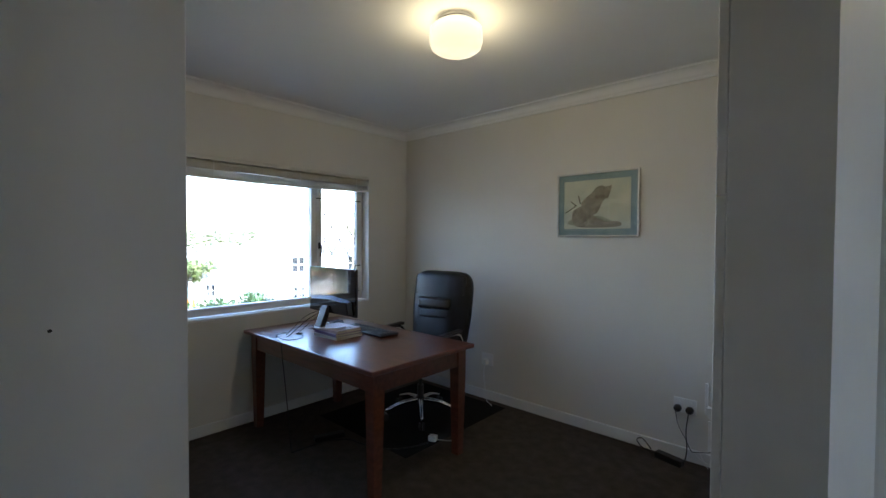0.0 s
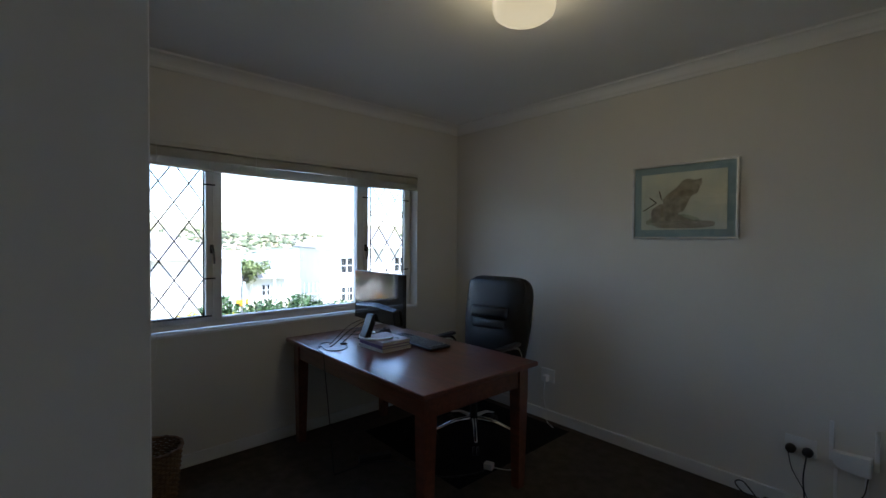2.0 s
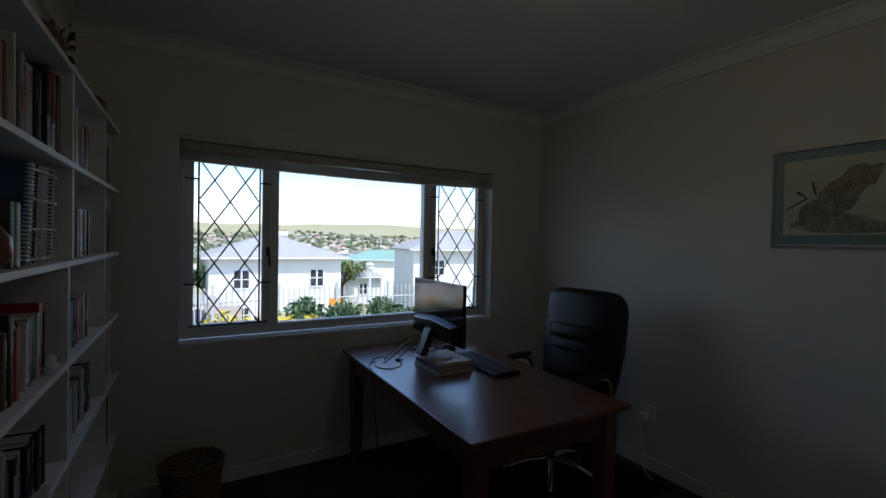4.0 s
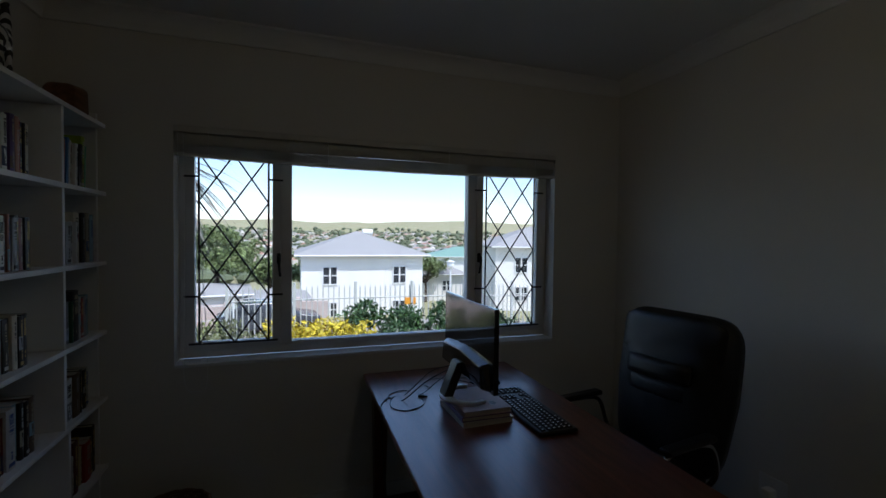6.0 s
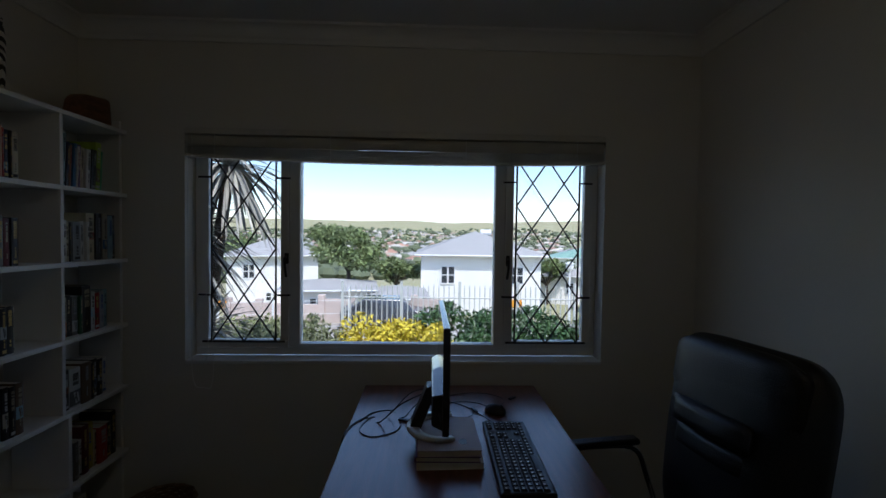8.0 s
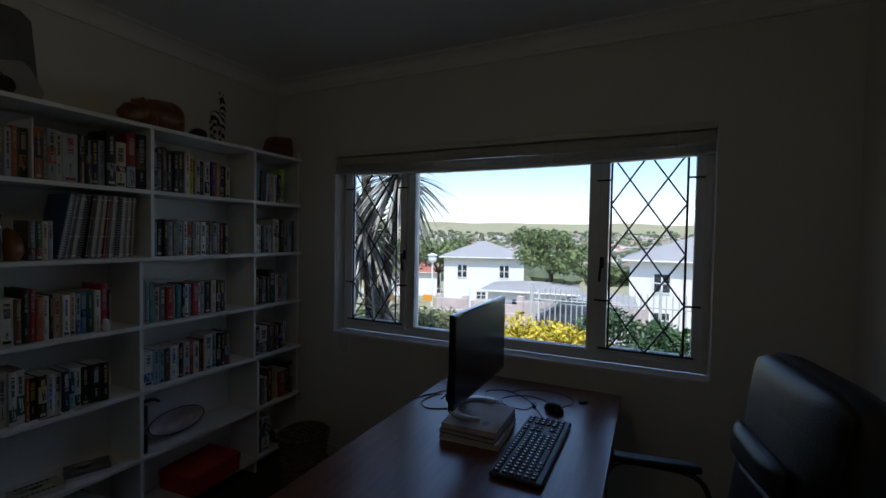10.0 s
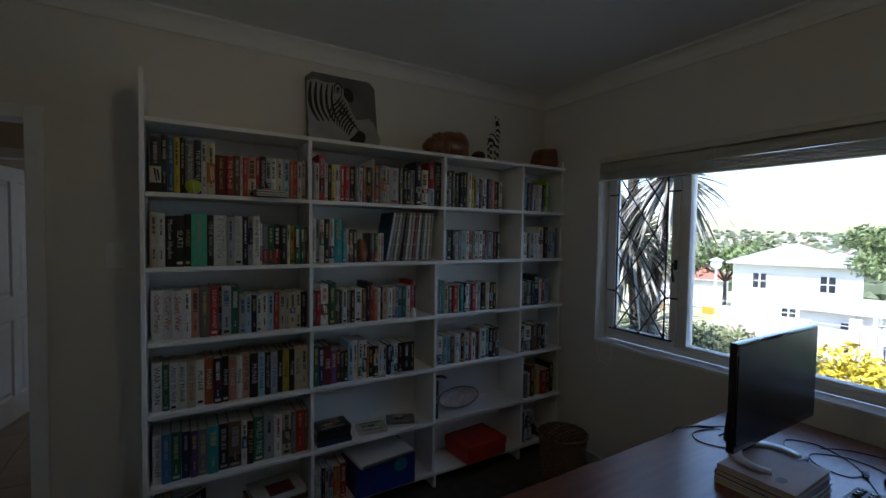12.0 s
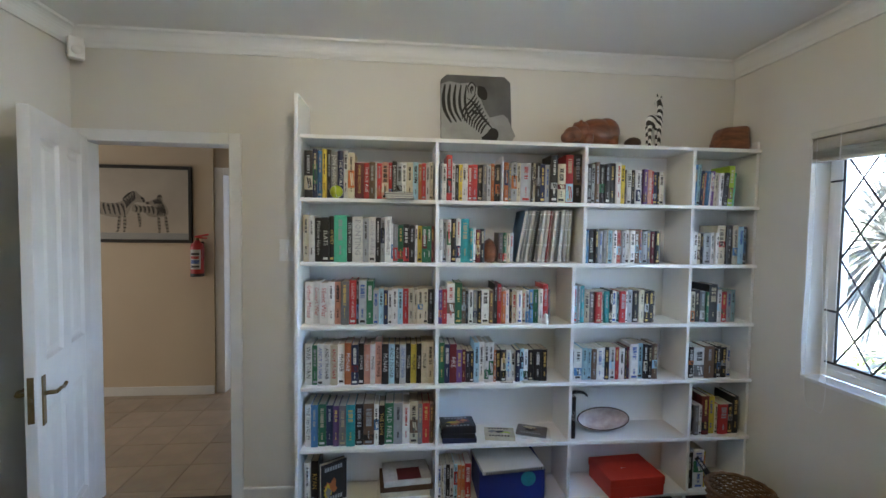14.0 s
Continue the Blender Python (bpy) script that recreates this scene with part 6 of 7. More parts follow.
for z0, z1, mm in ((0.20, 0.22, "k"), (0.165, 0.19, "r"), (0.12, 0.155, "b"), (0.085, 0.105, "k")):
    bm = bmesh.new()
    for k in range(9):
        a0, a1 = radians(52 + 76 * k / 9), radians(52 + 76 * (k + 1) / 9 - 1)
        bm.faces.new([bm.verts.new((0.0592 * math.cos(a), 0.07 + 0.0592 * math.sin(a), z)) for a, z in ((a1, z0), (a0, z0), (a0, z1), (a1, z1))])
    part("label_bar", bm, M_INK[mm], fx)
bm = bmesh.new()
cyl(bm, (0, 0.07, 0.335), (0, 0.07, 0.36), 0.017, seg=16)
part("valve", bm, M_BRASS, fx, "brass valve")
bm = bmesh.new()
tube(bm, [(0.02, 0.07, 0.365), (-0.10, 0.075, 0.39)], 0.009, 8)
tube(bm, [(0.0, 0.07, 0.36), (-0.09, 0.075, 0.355)], 0.007, 8)
part("lever", bm, M_BOOK["r"], fx, "red squeeze lever")
bm = bmesh.new()
box(bm, -0.03, 0, 0.05, 0.03, 0.0125, 0.32, 0.002, 1)
part("wall_bracket", bm, M_BLACK, fx)

# ---------------------------------------------------------------- outdoors
# land colour lightened slightly to stand in for haze over the far hills
M_GROUND = mat("dry_grass_land", (0.27, 0.27, 0.13), 0.95, vary=0.25, scale=0.012, bump=0.3, bump_scale=3, fine=0.25, second=(0.34, 0.30, 0.18))
M_LAWN = mat("lawn", (0.16, 0.23, 0.05), 0.95, vary=0.2, scale=1.5, bump=0.6, bump_scale=40, fine=0.3)
M_PAVE = mat("pale_paving", (0.36, 0.33, 0.29), 0.9, vary=0.1, scale=1.0, bump=0.2, bump_scale=20, fine=0.15)
# unseen pale ground by the house, added to bounce sunlight onto the ceiling
M_BOUNCE = mat("pale_bounce_ground", (0.48, 0.45, 0.40), 0.9, vary=0.1, scale=1.5, bump=0.2, bump_scale=25, fine=0.15)
M_HOUSE = mat("white_render", (0.78, 0.76, 0.72), 0.85, vary=0.03, scale=0.8, bump=0.1, bump_scale=30, fine=0.05)
M_ROOF = mat("grey_roof_sheet", (0.34, 0.335, 0.325), 0.8, vary=0.06, scale=1.2, bump=0.15, bump_scale=8, fine=0.1, gloss=0.25)
M_PANE = mat("dark_window_pane", (0.03, 0.035, 0.04), 0.1, vary=0.1)
M_GREENROOF = mat("green_roof_sheet", (0.22, 0.36, 0.29), 0.5, vary=0.06, scale=1.0)
M_TERRA = mat("terracotta_roof", (0.40, 0.14, 0.09), 0.8, vary=0.1, scale=2)
M_PALE = mat("white_steel", (0.74, 0.74, 0.72), 0.5, vary=0.04)
M_FENCE = mat("grey_white_steel", (0.52, 0.52, 0.50), 0.6, vary=0.08, scale=4)
M_BRICKW = mat("pink_garden_wall", (0.56, 0.46, 0.40), 0.9, vary=0.1, scale=3, bump=0.2, bump_scale=25, fine=0.2)
M_SIGN = mat("orange_sign", (0.75, 0.30, 0.02), 0.5, vary=0.05)
M_LEAFY = mat("yellow_leaves", (0.62, 0.50, 0.03), 0.6, vary=0.15, scale=3, island=True, rand=0.35)
M_LEAFL = mat("light_green_leaves", (0.25, 0.29, 0.10), 0.6, vary=0.2, scale=3, island=True, rand=0.4)
M_TOWN = mat("town_walls", (0.52, 0.48, 0.42), 0.9, vary=0.1, scale=0.05, island=True, rand=0.25)
M_TILER = mat("town_roofs", (0.36, 0.21, 0.15), 0.9, vary=0.1, scale=0.05, island=True, rand=0.3)
M_LEAFG = mat("green_leaves", (0.045, 0.10, 0.025), 0.5, vary=0.2, scale=3, island=True, rand=0.45)
M_LEAFS = mat("grey_green_leaves", (0.17, 0.19, 0.09), 0.65, vary=0.2, scale=3, island=True, rand=0.4)
M_LEAFT = mat("tree_leaves", (0.17, 0.22, 0.075), 0.55, vary=0.2, scale=2, island=True, rand=0.45)
M_BLADE = mat("sword_leaves", (0.29, 0.28, 0.24), 0.4, vary=0.2, scale=3, island=True, rand=0.4)
M_BARK = mat("bark", (0.10, 0.075, 0.055), 0.95, vary=0.25, scale=8, bump=0.6, bump_scale=30)
# base colour of the distant trees is lightened to imitate haze
M_FARTREE = mat("far_trees", (0.13, 0.155, 0.085), 0.9, vary=0.2, scale=0.05, island=True, rand=0.4)

CX, CY = -1.0, 2.0
DROP = [(0, -0.30), (3, -0.30), (7, -0.50), (13, -1.75), (21, -2.7), (30, -3.9), (45, -5.4), (80, -9.0), (200, -17.0), (600, -13.0), (1200, 6.0), (2000, 48.0), (3000, 96.0), (4600, 92.0)]


def ground_z(x, y):
    r = math.hypot(x - CX, y - CY)
    for (a, za), (b, zb) in zip(DROP, DROP[1:]):
        if r <= b:
            t = (r - a) / (b - a)
            t = t * t * (3 - 2 * t)
            z = za + (zb - za) * t
            break
    else:
        z = DROP[-1][1]
    if r > 250:
        ang = math.atan2(y - CY, x - CX)
        k = min(1.0, (r - 250) / 2000)
        z += k * 22 * noise.noise(Vector((math.cos(ang) * 4, math.sin(ang) * 4, r / 900))) + k * 9 * noise.noise(Vector((x / 260, y / 260, 3)))
    return z


radii = [0.5] + [2.5 * (4600 / 2.5) ** (k / 70) for k in range(71)]
NA = 240
verts, faces = [], []
for r in radii:
    for k in range(NA):
        a = 2 * math.pi * k / NA
        x, y = CX + r * math.cos(a), CY + r * math.sin(a)
        verts.append((x, y, ground_z(x, y)))
for j in range(len(radii) - 1):
    for k in range(NA):
        faces.append((j * NA + k, j * NA + (k + 1) % NA, (j + 1) * NA + (k + 1) % NA, (j + 1) * NA + k))
faces.append(tuple(range(NA))[::-1])
me = bpy.data.meshes.new("ground")
me.from_pydata(verts, [], [f[::-1] if len(f) == 4 else f[::-1] for f in faces])
me.materials.append(M_GROUND)
me.materials.append(M_LAWN)
me.materials.append(M_PAVE)
me.materials.append(M_BOUNCE)
for p in me.polygons:
    c = p.center
    r = math.hypot(c.x - CX, c.y - CY)
    p.use_smooth = True
    p.material_index = 3 if r < 7.0 else 1 if r < 12.5 else 2 if r < 26 else 0
me.update()
bm = bmesh.new()
bm.from_mesh(me)
bmesh.ops.recalc_face_normals(bm, faces=bm.faces)
if sum(f.normal.z for f in bm.faces) < 0:
    bmesh.ops.reverse_faces(bm, faces=bm.faces)
bm.to_mesh(me)
bm.free()
tagged(new("ground", me), "garden lawn and valley floor rising to dry grassy hills", "ground", kind="structure")


def leaf_cloud(centres, n, size, seed, flat=1.0):
    """Many small bent leaves on and in rounded clumps: (x, y, z, rx, ry, rz) each."""
    rng = np.random.default_rng(seed)
    vs, fs = [], []
    vol = np.array([c[3] * c[4] * c[5] for c in centres]) ** 0.67
    pick = rng.choice(len(centres), n, p=vol / vol.sum())
    for i in range(n):
        c = centres[pick[i]]
        d = rng.normal(size=3)
        d /= np.linalg.norm(d)
        rad = rng.uniform(0.72, 1.08) if rng.random() < 0.8 else rng.uniform(0.3, 0.8)
        p = np.array(c[:3]) + d * np.array(c[3:]) * rad
        u = rng.normal(size=3)
        u /= np.linalg.norm(u)
        w = np.cross(u, d + rng.normal(size=3) * 0.5)
        w /= np.linalg.norm(w) + 1e-6
        s = size * rng.uniform(0.6, 1.4)
        nrm = np.cross(u, w)
        b = len(vs)
        vs += [tuple(p - u * s), tuple(p + w * s * 0.42 + nrm * s * 0.15), tuple(p + u * s), tuple(p - w * s * 0.42 + nrm * s * 0.15)]
        fs += [(b, b + 1, b + 2), (b, b + 2, b + 3)]
    return vs, fs


def leaf_part(name, parent, material, centres, n, size, seed):
    vs, fs = leaf_cloud(centres, n, size, seed)
    me = bpy.data.meshes.new(name)
    me.from_pydata(vs, [], fs)
    me.materials.append(material)
    ob = new(name, me)
    ob.parent = parent
    return ob


def shrub(label, at, clumps, material, n, size, seed, top):
    z = ground_z(at[0], at[1])
    g = thing("shrub", label, "shrub", (at[0], at[1], z))
    rng = random.Random(seed)
    cs = []
    for k in range(clumps[0]):
        a, r = rng.uniform(0, 2 * math.pi), rng.uniform(0, 1) ** 0.5
        rr = rng.uniform(0.16, 0.30) * clumps[3]
        cs.append((r * math.cos(a) * clumps[1], r * math.sin(a) * clumps[2], rng.uniform(0.35, 1.0) * (top - z - rr), rr, rr, rr * 0.8))
    leaf_part("leaves", g, material, cs, n, size, seed)
    for k in range(6):
        bm = bmesh.new()
        a = rng.uniform(0, 2 * math.pi)
        tube(bm, smooth_path([(0.02 * math.cos(a), 0.02 * math.sin(a), -0.03), (clumps[1] * 0.3 * math.cos(a), clumps[2] * 0.3 * math.sin(a), (top - z) * 0.4), (clumps[1] * 0.6 * math.cos(a), clumps[2] * 0.6 * math.sin(a), (top - z) * 0.75)], 3), lambda t: 0.018 - 0.012 * t, 5)
        part("branch", bm, M_BARK, g)
    return g


shrub("bright yellow-leaved garden shrub outside the window", (-6.5, 1.62), (26, 0.62, 0.62, 1.0), M_LEAFY, 5200, 0.040, 21, 0.62)
shrub("dark green leafy garden shrub beside the yellow one", (-7.0, 2.95), (36, 0.62, 1.05, 1.1), M_LEAFG, 6500, 0.045, 22, 0.68)
shrub("dark green leafy hedge shrub under the window", (-6.9, 4.6), (30, 0.6, 0.9, 1.1), M_LEAFG, 4500, 0.045, 23, 0.50)
shrub("grey-green feathery garden shrub outside the window", (-6.3, 0.42), (30, 0.55, 0.6, 1.0), M_LEAFS, 5200, 0.034, 24, 0.58)
shrub("low grey-green shrub before the yellow one", (-5.6, 1.95), (14, 0.35, 0.45, 0.8), M_LEAFS, 2200, 0.030, 25, 0.33)
shrub("light green rounded garden shrub beyond the palm", (-7.7, -0.55), (34, 0.75, 0.95, 1.1), M_LEAFL, 6000, 0.036, 26, 0.36)
shrub("low light green garden shrub on the lawn", (-8.6, -2.6), (26, 0.8, 1.1, 1.0), M_LEAFL, 4000, 0.038, 27, 0.12)


def sword_head(bm, c, n, length, seed, droop=0.9):
    rng = random.Random(seed)
    for k in range(n):
        a = rng.uniform(0, 2 * math.pi)
        el = rng.uniform(-0.9, 1.4)
        l = length * rng.uniform(0.75, 1.1)
        d = Vector((math.cos(a) * math.cos(el), math.sin(a) * math.cos(el), math.sin(el)))
        side = d.cross(Vector((0, 0, 1)))
        if side.length < 0.05:
            side = Vector((1, 0, 0))
        side.normalize()
        rows = []
        for j in range(7):
            t = j / 6
            p = Vector(c) + d * l * t + Vector((0, 0, -1)) * droop * l * 0.45 * t * t * (1.2 - 0.6 * math.sin(max(el, 0)))
            w = 0.021 * (0.55 + 0.9 * t) * (1 - t) ** 0.6 + 0.0012
            fold = Vector((0, 0, 0.5 * w))
            rows.append((bm.verts.new(p - side * w + fold), bm.verts.new(p), bm.verts.new(p + side * w + fold)))
        for u, v in zip(rows, rows[1:]):
            bm.faces.new((u[0], u[1], v[1], v[0]))
            bm.faces.new((u[1], u[2], v[2], v[1]))


PX, PY = -5.25, -0.15
gz = ground_z(PX, PY)
palm = thing("palm_tree", "spiky sword-leaved palm with several heads", "palm", (PX, PY, gz))
heads = [((0.05, 0.32, 2.18 - gz), 210, 0.66), ((-0.15, -0.30, 2.75 - gz), 150, 0.66), ((0.05, -0.13, 1.55 - gz), 260, 0.74), ((0.08, 0.12, 0.66 - gz), 130, 0.60)]
for k, (c, n, l) in enumerate(heads):
    bm = bmesh.new()
    tube(bm, smooth_path([(0.03 * k, 0.02 * k, -0.05), (c[0] * 0.3, c[1] * 0.4, c[2] * 0.5), c], 5), lambda t: 0.075 - 0.025 * t, 9)
    part("trunk", bm, M_BARK, palm, "", True)
    bm = bmesh.new()
    sword_head(bm, c, n, l, 50 + k)
    part("leaf_crown", bm, M_BLADE, palm)


def tree(label, at, trunk_h, spread, top, n, leaf, seed, lean=(0, 0)):
    z = ground_z(*at)
    g = thing("tree", label, "tree", (*at, z))
    rng = random.Random(seed)
    bm = bmesh.new()
    fork = Vector((lean[0] * 0.4, lean[1] * 0.4, trunk_h))
    tube(bm, smooth_path([(0, 0, -0.1), (lean[0] * 0.1, lean[1] * 0.1, trunk_h * 0.5), tuple(fork)], 5), lambda t: 0.22 - 0.07 * t, 10)
    part("trunk", bm, M_BARK, g, "", True)
    cs = []
    for k in range(9):
        a = 2 * math.pi * k / 9 + rng.uniform(-0.3, 0.3)
        r = spread * rng.uniform(0.45, 0.85)
        e = Vector((r * math.cos(a), r * math.sin(a), trunk_h + (top - z - trunk_h) * rng.uniform(0.3, 0.9)))
        bm = bmesh.new()
        tube(bm, smooth_path([tuple(fork), tuple(fork.lerp(e, 0.5) + Vector((0, 0, 0.15))), tuple(e)], 4), lambda t: 0.11 - 0.08 * t, 7)
        part("limb", bm, M_BARK, g, "", True)
        for j in range(3):
            q = e + Vector((rng.uniform(-1, 1), rng.uniform(-1, 1), rng.uniform(-0.6, 0.6))) * spread * 0.3
            rr = spread * rng.uniform(0.2, 0.34)
            cs.append((q.x, q.y, q.z, rr, rr, rr * 0.75))
    leaf_part("crown", g, M_LEAFT, cs, n, leaf, seed)
    return g


tree("broad green tree beside the white house", (-32.5, -3.6), 2.9, 2.9, 2.0, 5200, 0.15, 61)
tree("rounded green tree behind the carports", (-40, -0.7), 2.0, 2.3, -0.55, 3000, 0.17, 65)
tree("green tree behind the small house", (-46, 14.5), 2.0, 2.6, -1.2, 2000, 0.2, 62)
tree("dark green tree down the slope", (-52, -22), 3.0, 5.0, 0.3, 2600, 0.3, 63)
tree("green tree beyond the street lamp", (-45, -27), 3.0, 4.5, 0.2, 2400, 0.3, 64)


def house(label, at, rz, w, d, eave, ridge, roof, windows, base=None, roof_name="hipped"):
    """A rendered house; its front is the local +x face, from y = 0 to w; the roof is hipped."""
    bz = base if base is not None else min(ground_z(at[0], at[1]), ground_z(at[0], at[1] + w)) - 0.6
    g = thing("house", label, "house", (at[0], at[1], bz), rz, "white houses across the road")
    h = eave - bz
    bm = bmesh.new()
    box(bm, -d, 0, 0, 0, w, h)
    part("wall", bm, M_HOUSE, g)
    bm = bmesh.new()
    o = 0.45
    e = [bm.verts.new((x, y, h)) for x, y in ((-d - o, -o), (o, -o), (o, w + o), (-d - o, w + o))]
    e2 = [bm.verts.new((x, y, h + 0.12)) for x, y in ((-d - o, -o), (o, -o), (o, w + o), (-d - o, w + o))]
    k = min(w, d) / 2
    if w >= d:
        a, b = bm.verts.new((-d / 2, k, ridge - bz)), bm.verts.new((-d / 2, w - k + 0.01, ridge - bz))
        bm.faces.new((e2[0], e2[1], a))
        bm.faces.new((e2[1], e2[2], b, a))
        bm.faces.new((e2[2], e2[3], b))
        bm.faces.new((e2[3], e2[0], a, b))
    else:
        a, b = bm.verts.new((-d + k, w / 2, ridge - bz)), bm.verts.new((-k, w / 2, ridge - bz))
        bm.faces.new((e2[0], e2[1], b, a))
        bm.faces.new((e2[1], e2[2], b))
        bm.faces.new((e2[2], e2[3], a, b))
        bm.faces.new((e2[3], e2[0], a))
    for i in range(4):
        bm.faces.new((e[i], e[(i + 1) % 4], e2[(i + 1) % 4], e2[i]))
    bm.faces.new(e[::-1])
    bmesh.ops.recalc_face_normals(bm, faces=bm.faces)
    part("roof", bm, roof, g)
    bm = bmesh.new()
    tube(bm, [(o + 0.06, -o, h + 0.05), (o + 0.06, w + o, h + 0.05)], 0.06, 6)
    part("gutter", bm, M_PALE, g)
    for face, u, z0, ww, hh in windows:
        m = Matrix.Translation((0, u, z0 - bz)) if face == "f" else Matrix.Translation((-u, w, z0 - bz)) @ Matrix.Rotation(radians(90), 4, "Z")
        bm = bmesh.new()
        fw = 0.07
        for b in ((0, 0, ww, fw), (0, hh - fw, ww, hh), (0, fw, fw, hh - fw), (ww - fw, fw, ww, hh - fw), (ww / 2 - 0.05, fw, ww / 2 + 0.05, hh - fw), (fw, hh * 0.5 - 0.03, ww / 2 - 0.05, hh * 0.5 + 0.03), (ww / 2 + 0.05, hh * 0.5 - 0.03, ww - fw, hh * 0.5 + 0.03)):
            box(bm, 0.01, b[0], b[1], 0.08, b[2], b[3], 0, 1, m)
        win_part = part("window", bm, M_PALE, g)
        for b in ((fw, fw, ww / 2 - 0.05, hh * 0.5 - 0.03), (ww / 2 + 0.05, fw, ww - fw, hh * 0.5 - 0.03), (fw, hh * 0.5 + 0.03, ww / 2 - 0.05, hh - fw), (ww / 2 + 0.05, hh * 0.5 + 0.03, ww - fw, hh - fw)):
            bm = bmesh.new()
            box(bm, 0.005, b[0], b[1], 0.03, b[2], b[3], 0, 1, m)
            part("pane", bm, M_PANE, win_part)
    return g


h1 = house("white rendered two-storey house with a grey hipped roof", (-31.0, 1.6), 0, 8.3, 8.5, 0.18, 1.95, M_ROOF,
           [("f", 1.35, -1.75, 1.0, 1.25), ("f", 6.1, -1.75, 1.0, 1.25), ("f", 1.35, -3.95, 1.0, 1.05), ("f", 6.1, -3.95, 1.0, 1.05), ("s", 3.0, -1.75, 1.2, 1.25)])
bm = bmesh.new()
cyl(bm, (-4.4, 4.6, 1.85 - h1.location.z), (-4.4, 5.4, 1.85 - h1.location.z), 0.25, seg=14)
part("water_tank", bm, M_PALE, h1, "small white roof geyser")
house("white rendered house with grey hipped roof down the slope", (-40.0, -15.6), 20, 7.8, 7.2, -0.55, 1.1, M_ROOF,
      [("f", 1.3, -2.5, 1.0, 1.3), ("f", 5.4, -2.5, 1.0, 1.3), ("f", 5.2, -4.6, 1.3, 0.9), ("s", 2.6, -2.4, 1.0, 1.2), ("f", 3.2, -4.6, 1.0, 0.8)])
house("tall white rendered house with a grey roof", (-33.0, 16.6), -12, 10.0, 8.0, 0.75, 2.6, M_ROOF,
      [("f", 1.6, -1.3, 1.1, 1.3), ("f", 6.4, -1.3, 1.1, 1.3), ("f", 1.6, -3.6, 1.1, 1.2), ("f", 6.4, -3.6, 1.1, 1.2)])
house("small white house with a grey hipped roof", (-47, 12.0), -8, 7.0, 6.0, -2.6, -0.9, M_ROOF, [("f", 1.2, -4.4, 0.9, 1.2), ("f", 4.6, -4.4, 0.9, 1.2)])
house("white hall with a pale green metal roof", (-66, 21.0), -14, 15.0, 9.0, -1.6, 0.0, M_GREENROOF, [("f", 3, -4.6, 1.4, 1.2), ("f", 8, -4.6, 1.4, 1.2)])
house("red-roofed white house far down the slope", (-62, -38), 22, 10.0, 8.0, -4.6, -2.2, M_TERRA, [("f", 3, -6.4, 1.4, 1.2)])
house("low white outbuilding with a flat grey roof", (-27.5, -6.6), 8, 5.2, 4.2, -1.9, -1.35, M_ROOF, [("f", 1.5, -3.1, 0.9, 0.8)])
house("low white garage with a grey roof", (-26.5, -1.2), 4, 3.0, 4.5, -2.2, -1.7, M_ROOF, [])


def picket_fence(y0, y1, x):
    g = thing("palisade_fence", "white steel palisade fence along the garden", "fence", (x, (y0 + y1) / 2, 0))
    me = None
    n = int((y1 - y0) / 0.155)
    for k in range(n):
        y = y0 + (k + 0.5) * (y1 - y0) / n
        if me is None:
            bm = bmesh.new()
            for b in ((-0.010, -0.016, 0.010, -0.013), (-0.010, 0.013, 0.010, 0.016), (-0.005, -0.013, -0.002, 0.013)):
                box(bm, b[0], b[1], 0, b[2], b[3], 1.74)
            t = bm.verts.new((0, 0, 1.83))
            c = [bm.verts.new(p) for p in ((-0.010, -0.016, 1.74), (0.010, -0.016, 1.74), (0.010, 0.016, 1.74), (-0.010, 0.016, 1.74))]
            for i in range(4):
                bm.faces.new((c[i], c[(i + 1) % 4], t))
            ob = part("pale", bm, M_FENCE, g)
            me = ob.data
        else:
            ob = new("pale", me)
            ob.parent = g
        ob.location = (0, y - (y0 + y1) / 2, ground_z(x, y) + 0.02)
    for z in (0.35, 1.45):
        bm = bmesh.new()
        pts = [(0.02, y0 + (y1 - y0) * i / 16 - (y0 + y1) / 2, ground_z(x, y0 + (y1 - y0) * i / 16) + z) for i in range(17)]
        tube(bm, pts, 0.02, 5)
        part("rail", bm, M_FENCE, g)
    for i in range(0, 15):
        y = y0 + (y1 - y0) * i / 14
        bm = bmesh.new()
        zz = ground_z(x, y)
        box(bm, 0.03, y - (y0 + y1) / 2 - 0.04, zz - 0.1, 0.10, y - (y0 + y1) / 2 + 0.04, zz + 1.95, 0.004, 1)
        part("post", bm, M_FENCE, g)
    return g


picket_fence(-0.5, 24.0, -14.2)
wf = thing("wire_fence", "grey wire mesh fence on thin posts", "fence", (-14.6, -9.0, 0))
for i in range(8):
    y = -0.4 - i * 2.4
    bm = bmesh.new()
    zz = ground_z(-14.6 - 0.25 * i, y)
    tube(bm, [(-0.25 * i, y + 9, zz - 0.1), (-0.25 * i, y + 9, zz + 1.7)], 0.028, 7)
    part("post", bm, M_PALE, wf)
for z in (0.1, 0.5, 0.9, 1.3, 1.62):
    bm = bmesh.new()
    tube(bm, [(-0.25 * i, -0.4 - i * 2.4 + 9, ground_z(-14.6 - 0.25 * i, -0.4 - i * 2.4) + z) for i in range(8)], 0.008, 5)
    part("wire", bm, M_PALE, wf)
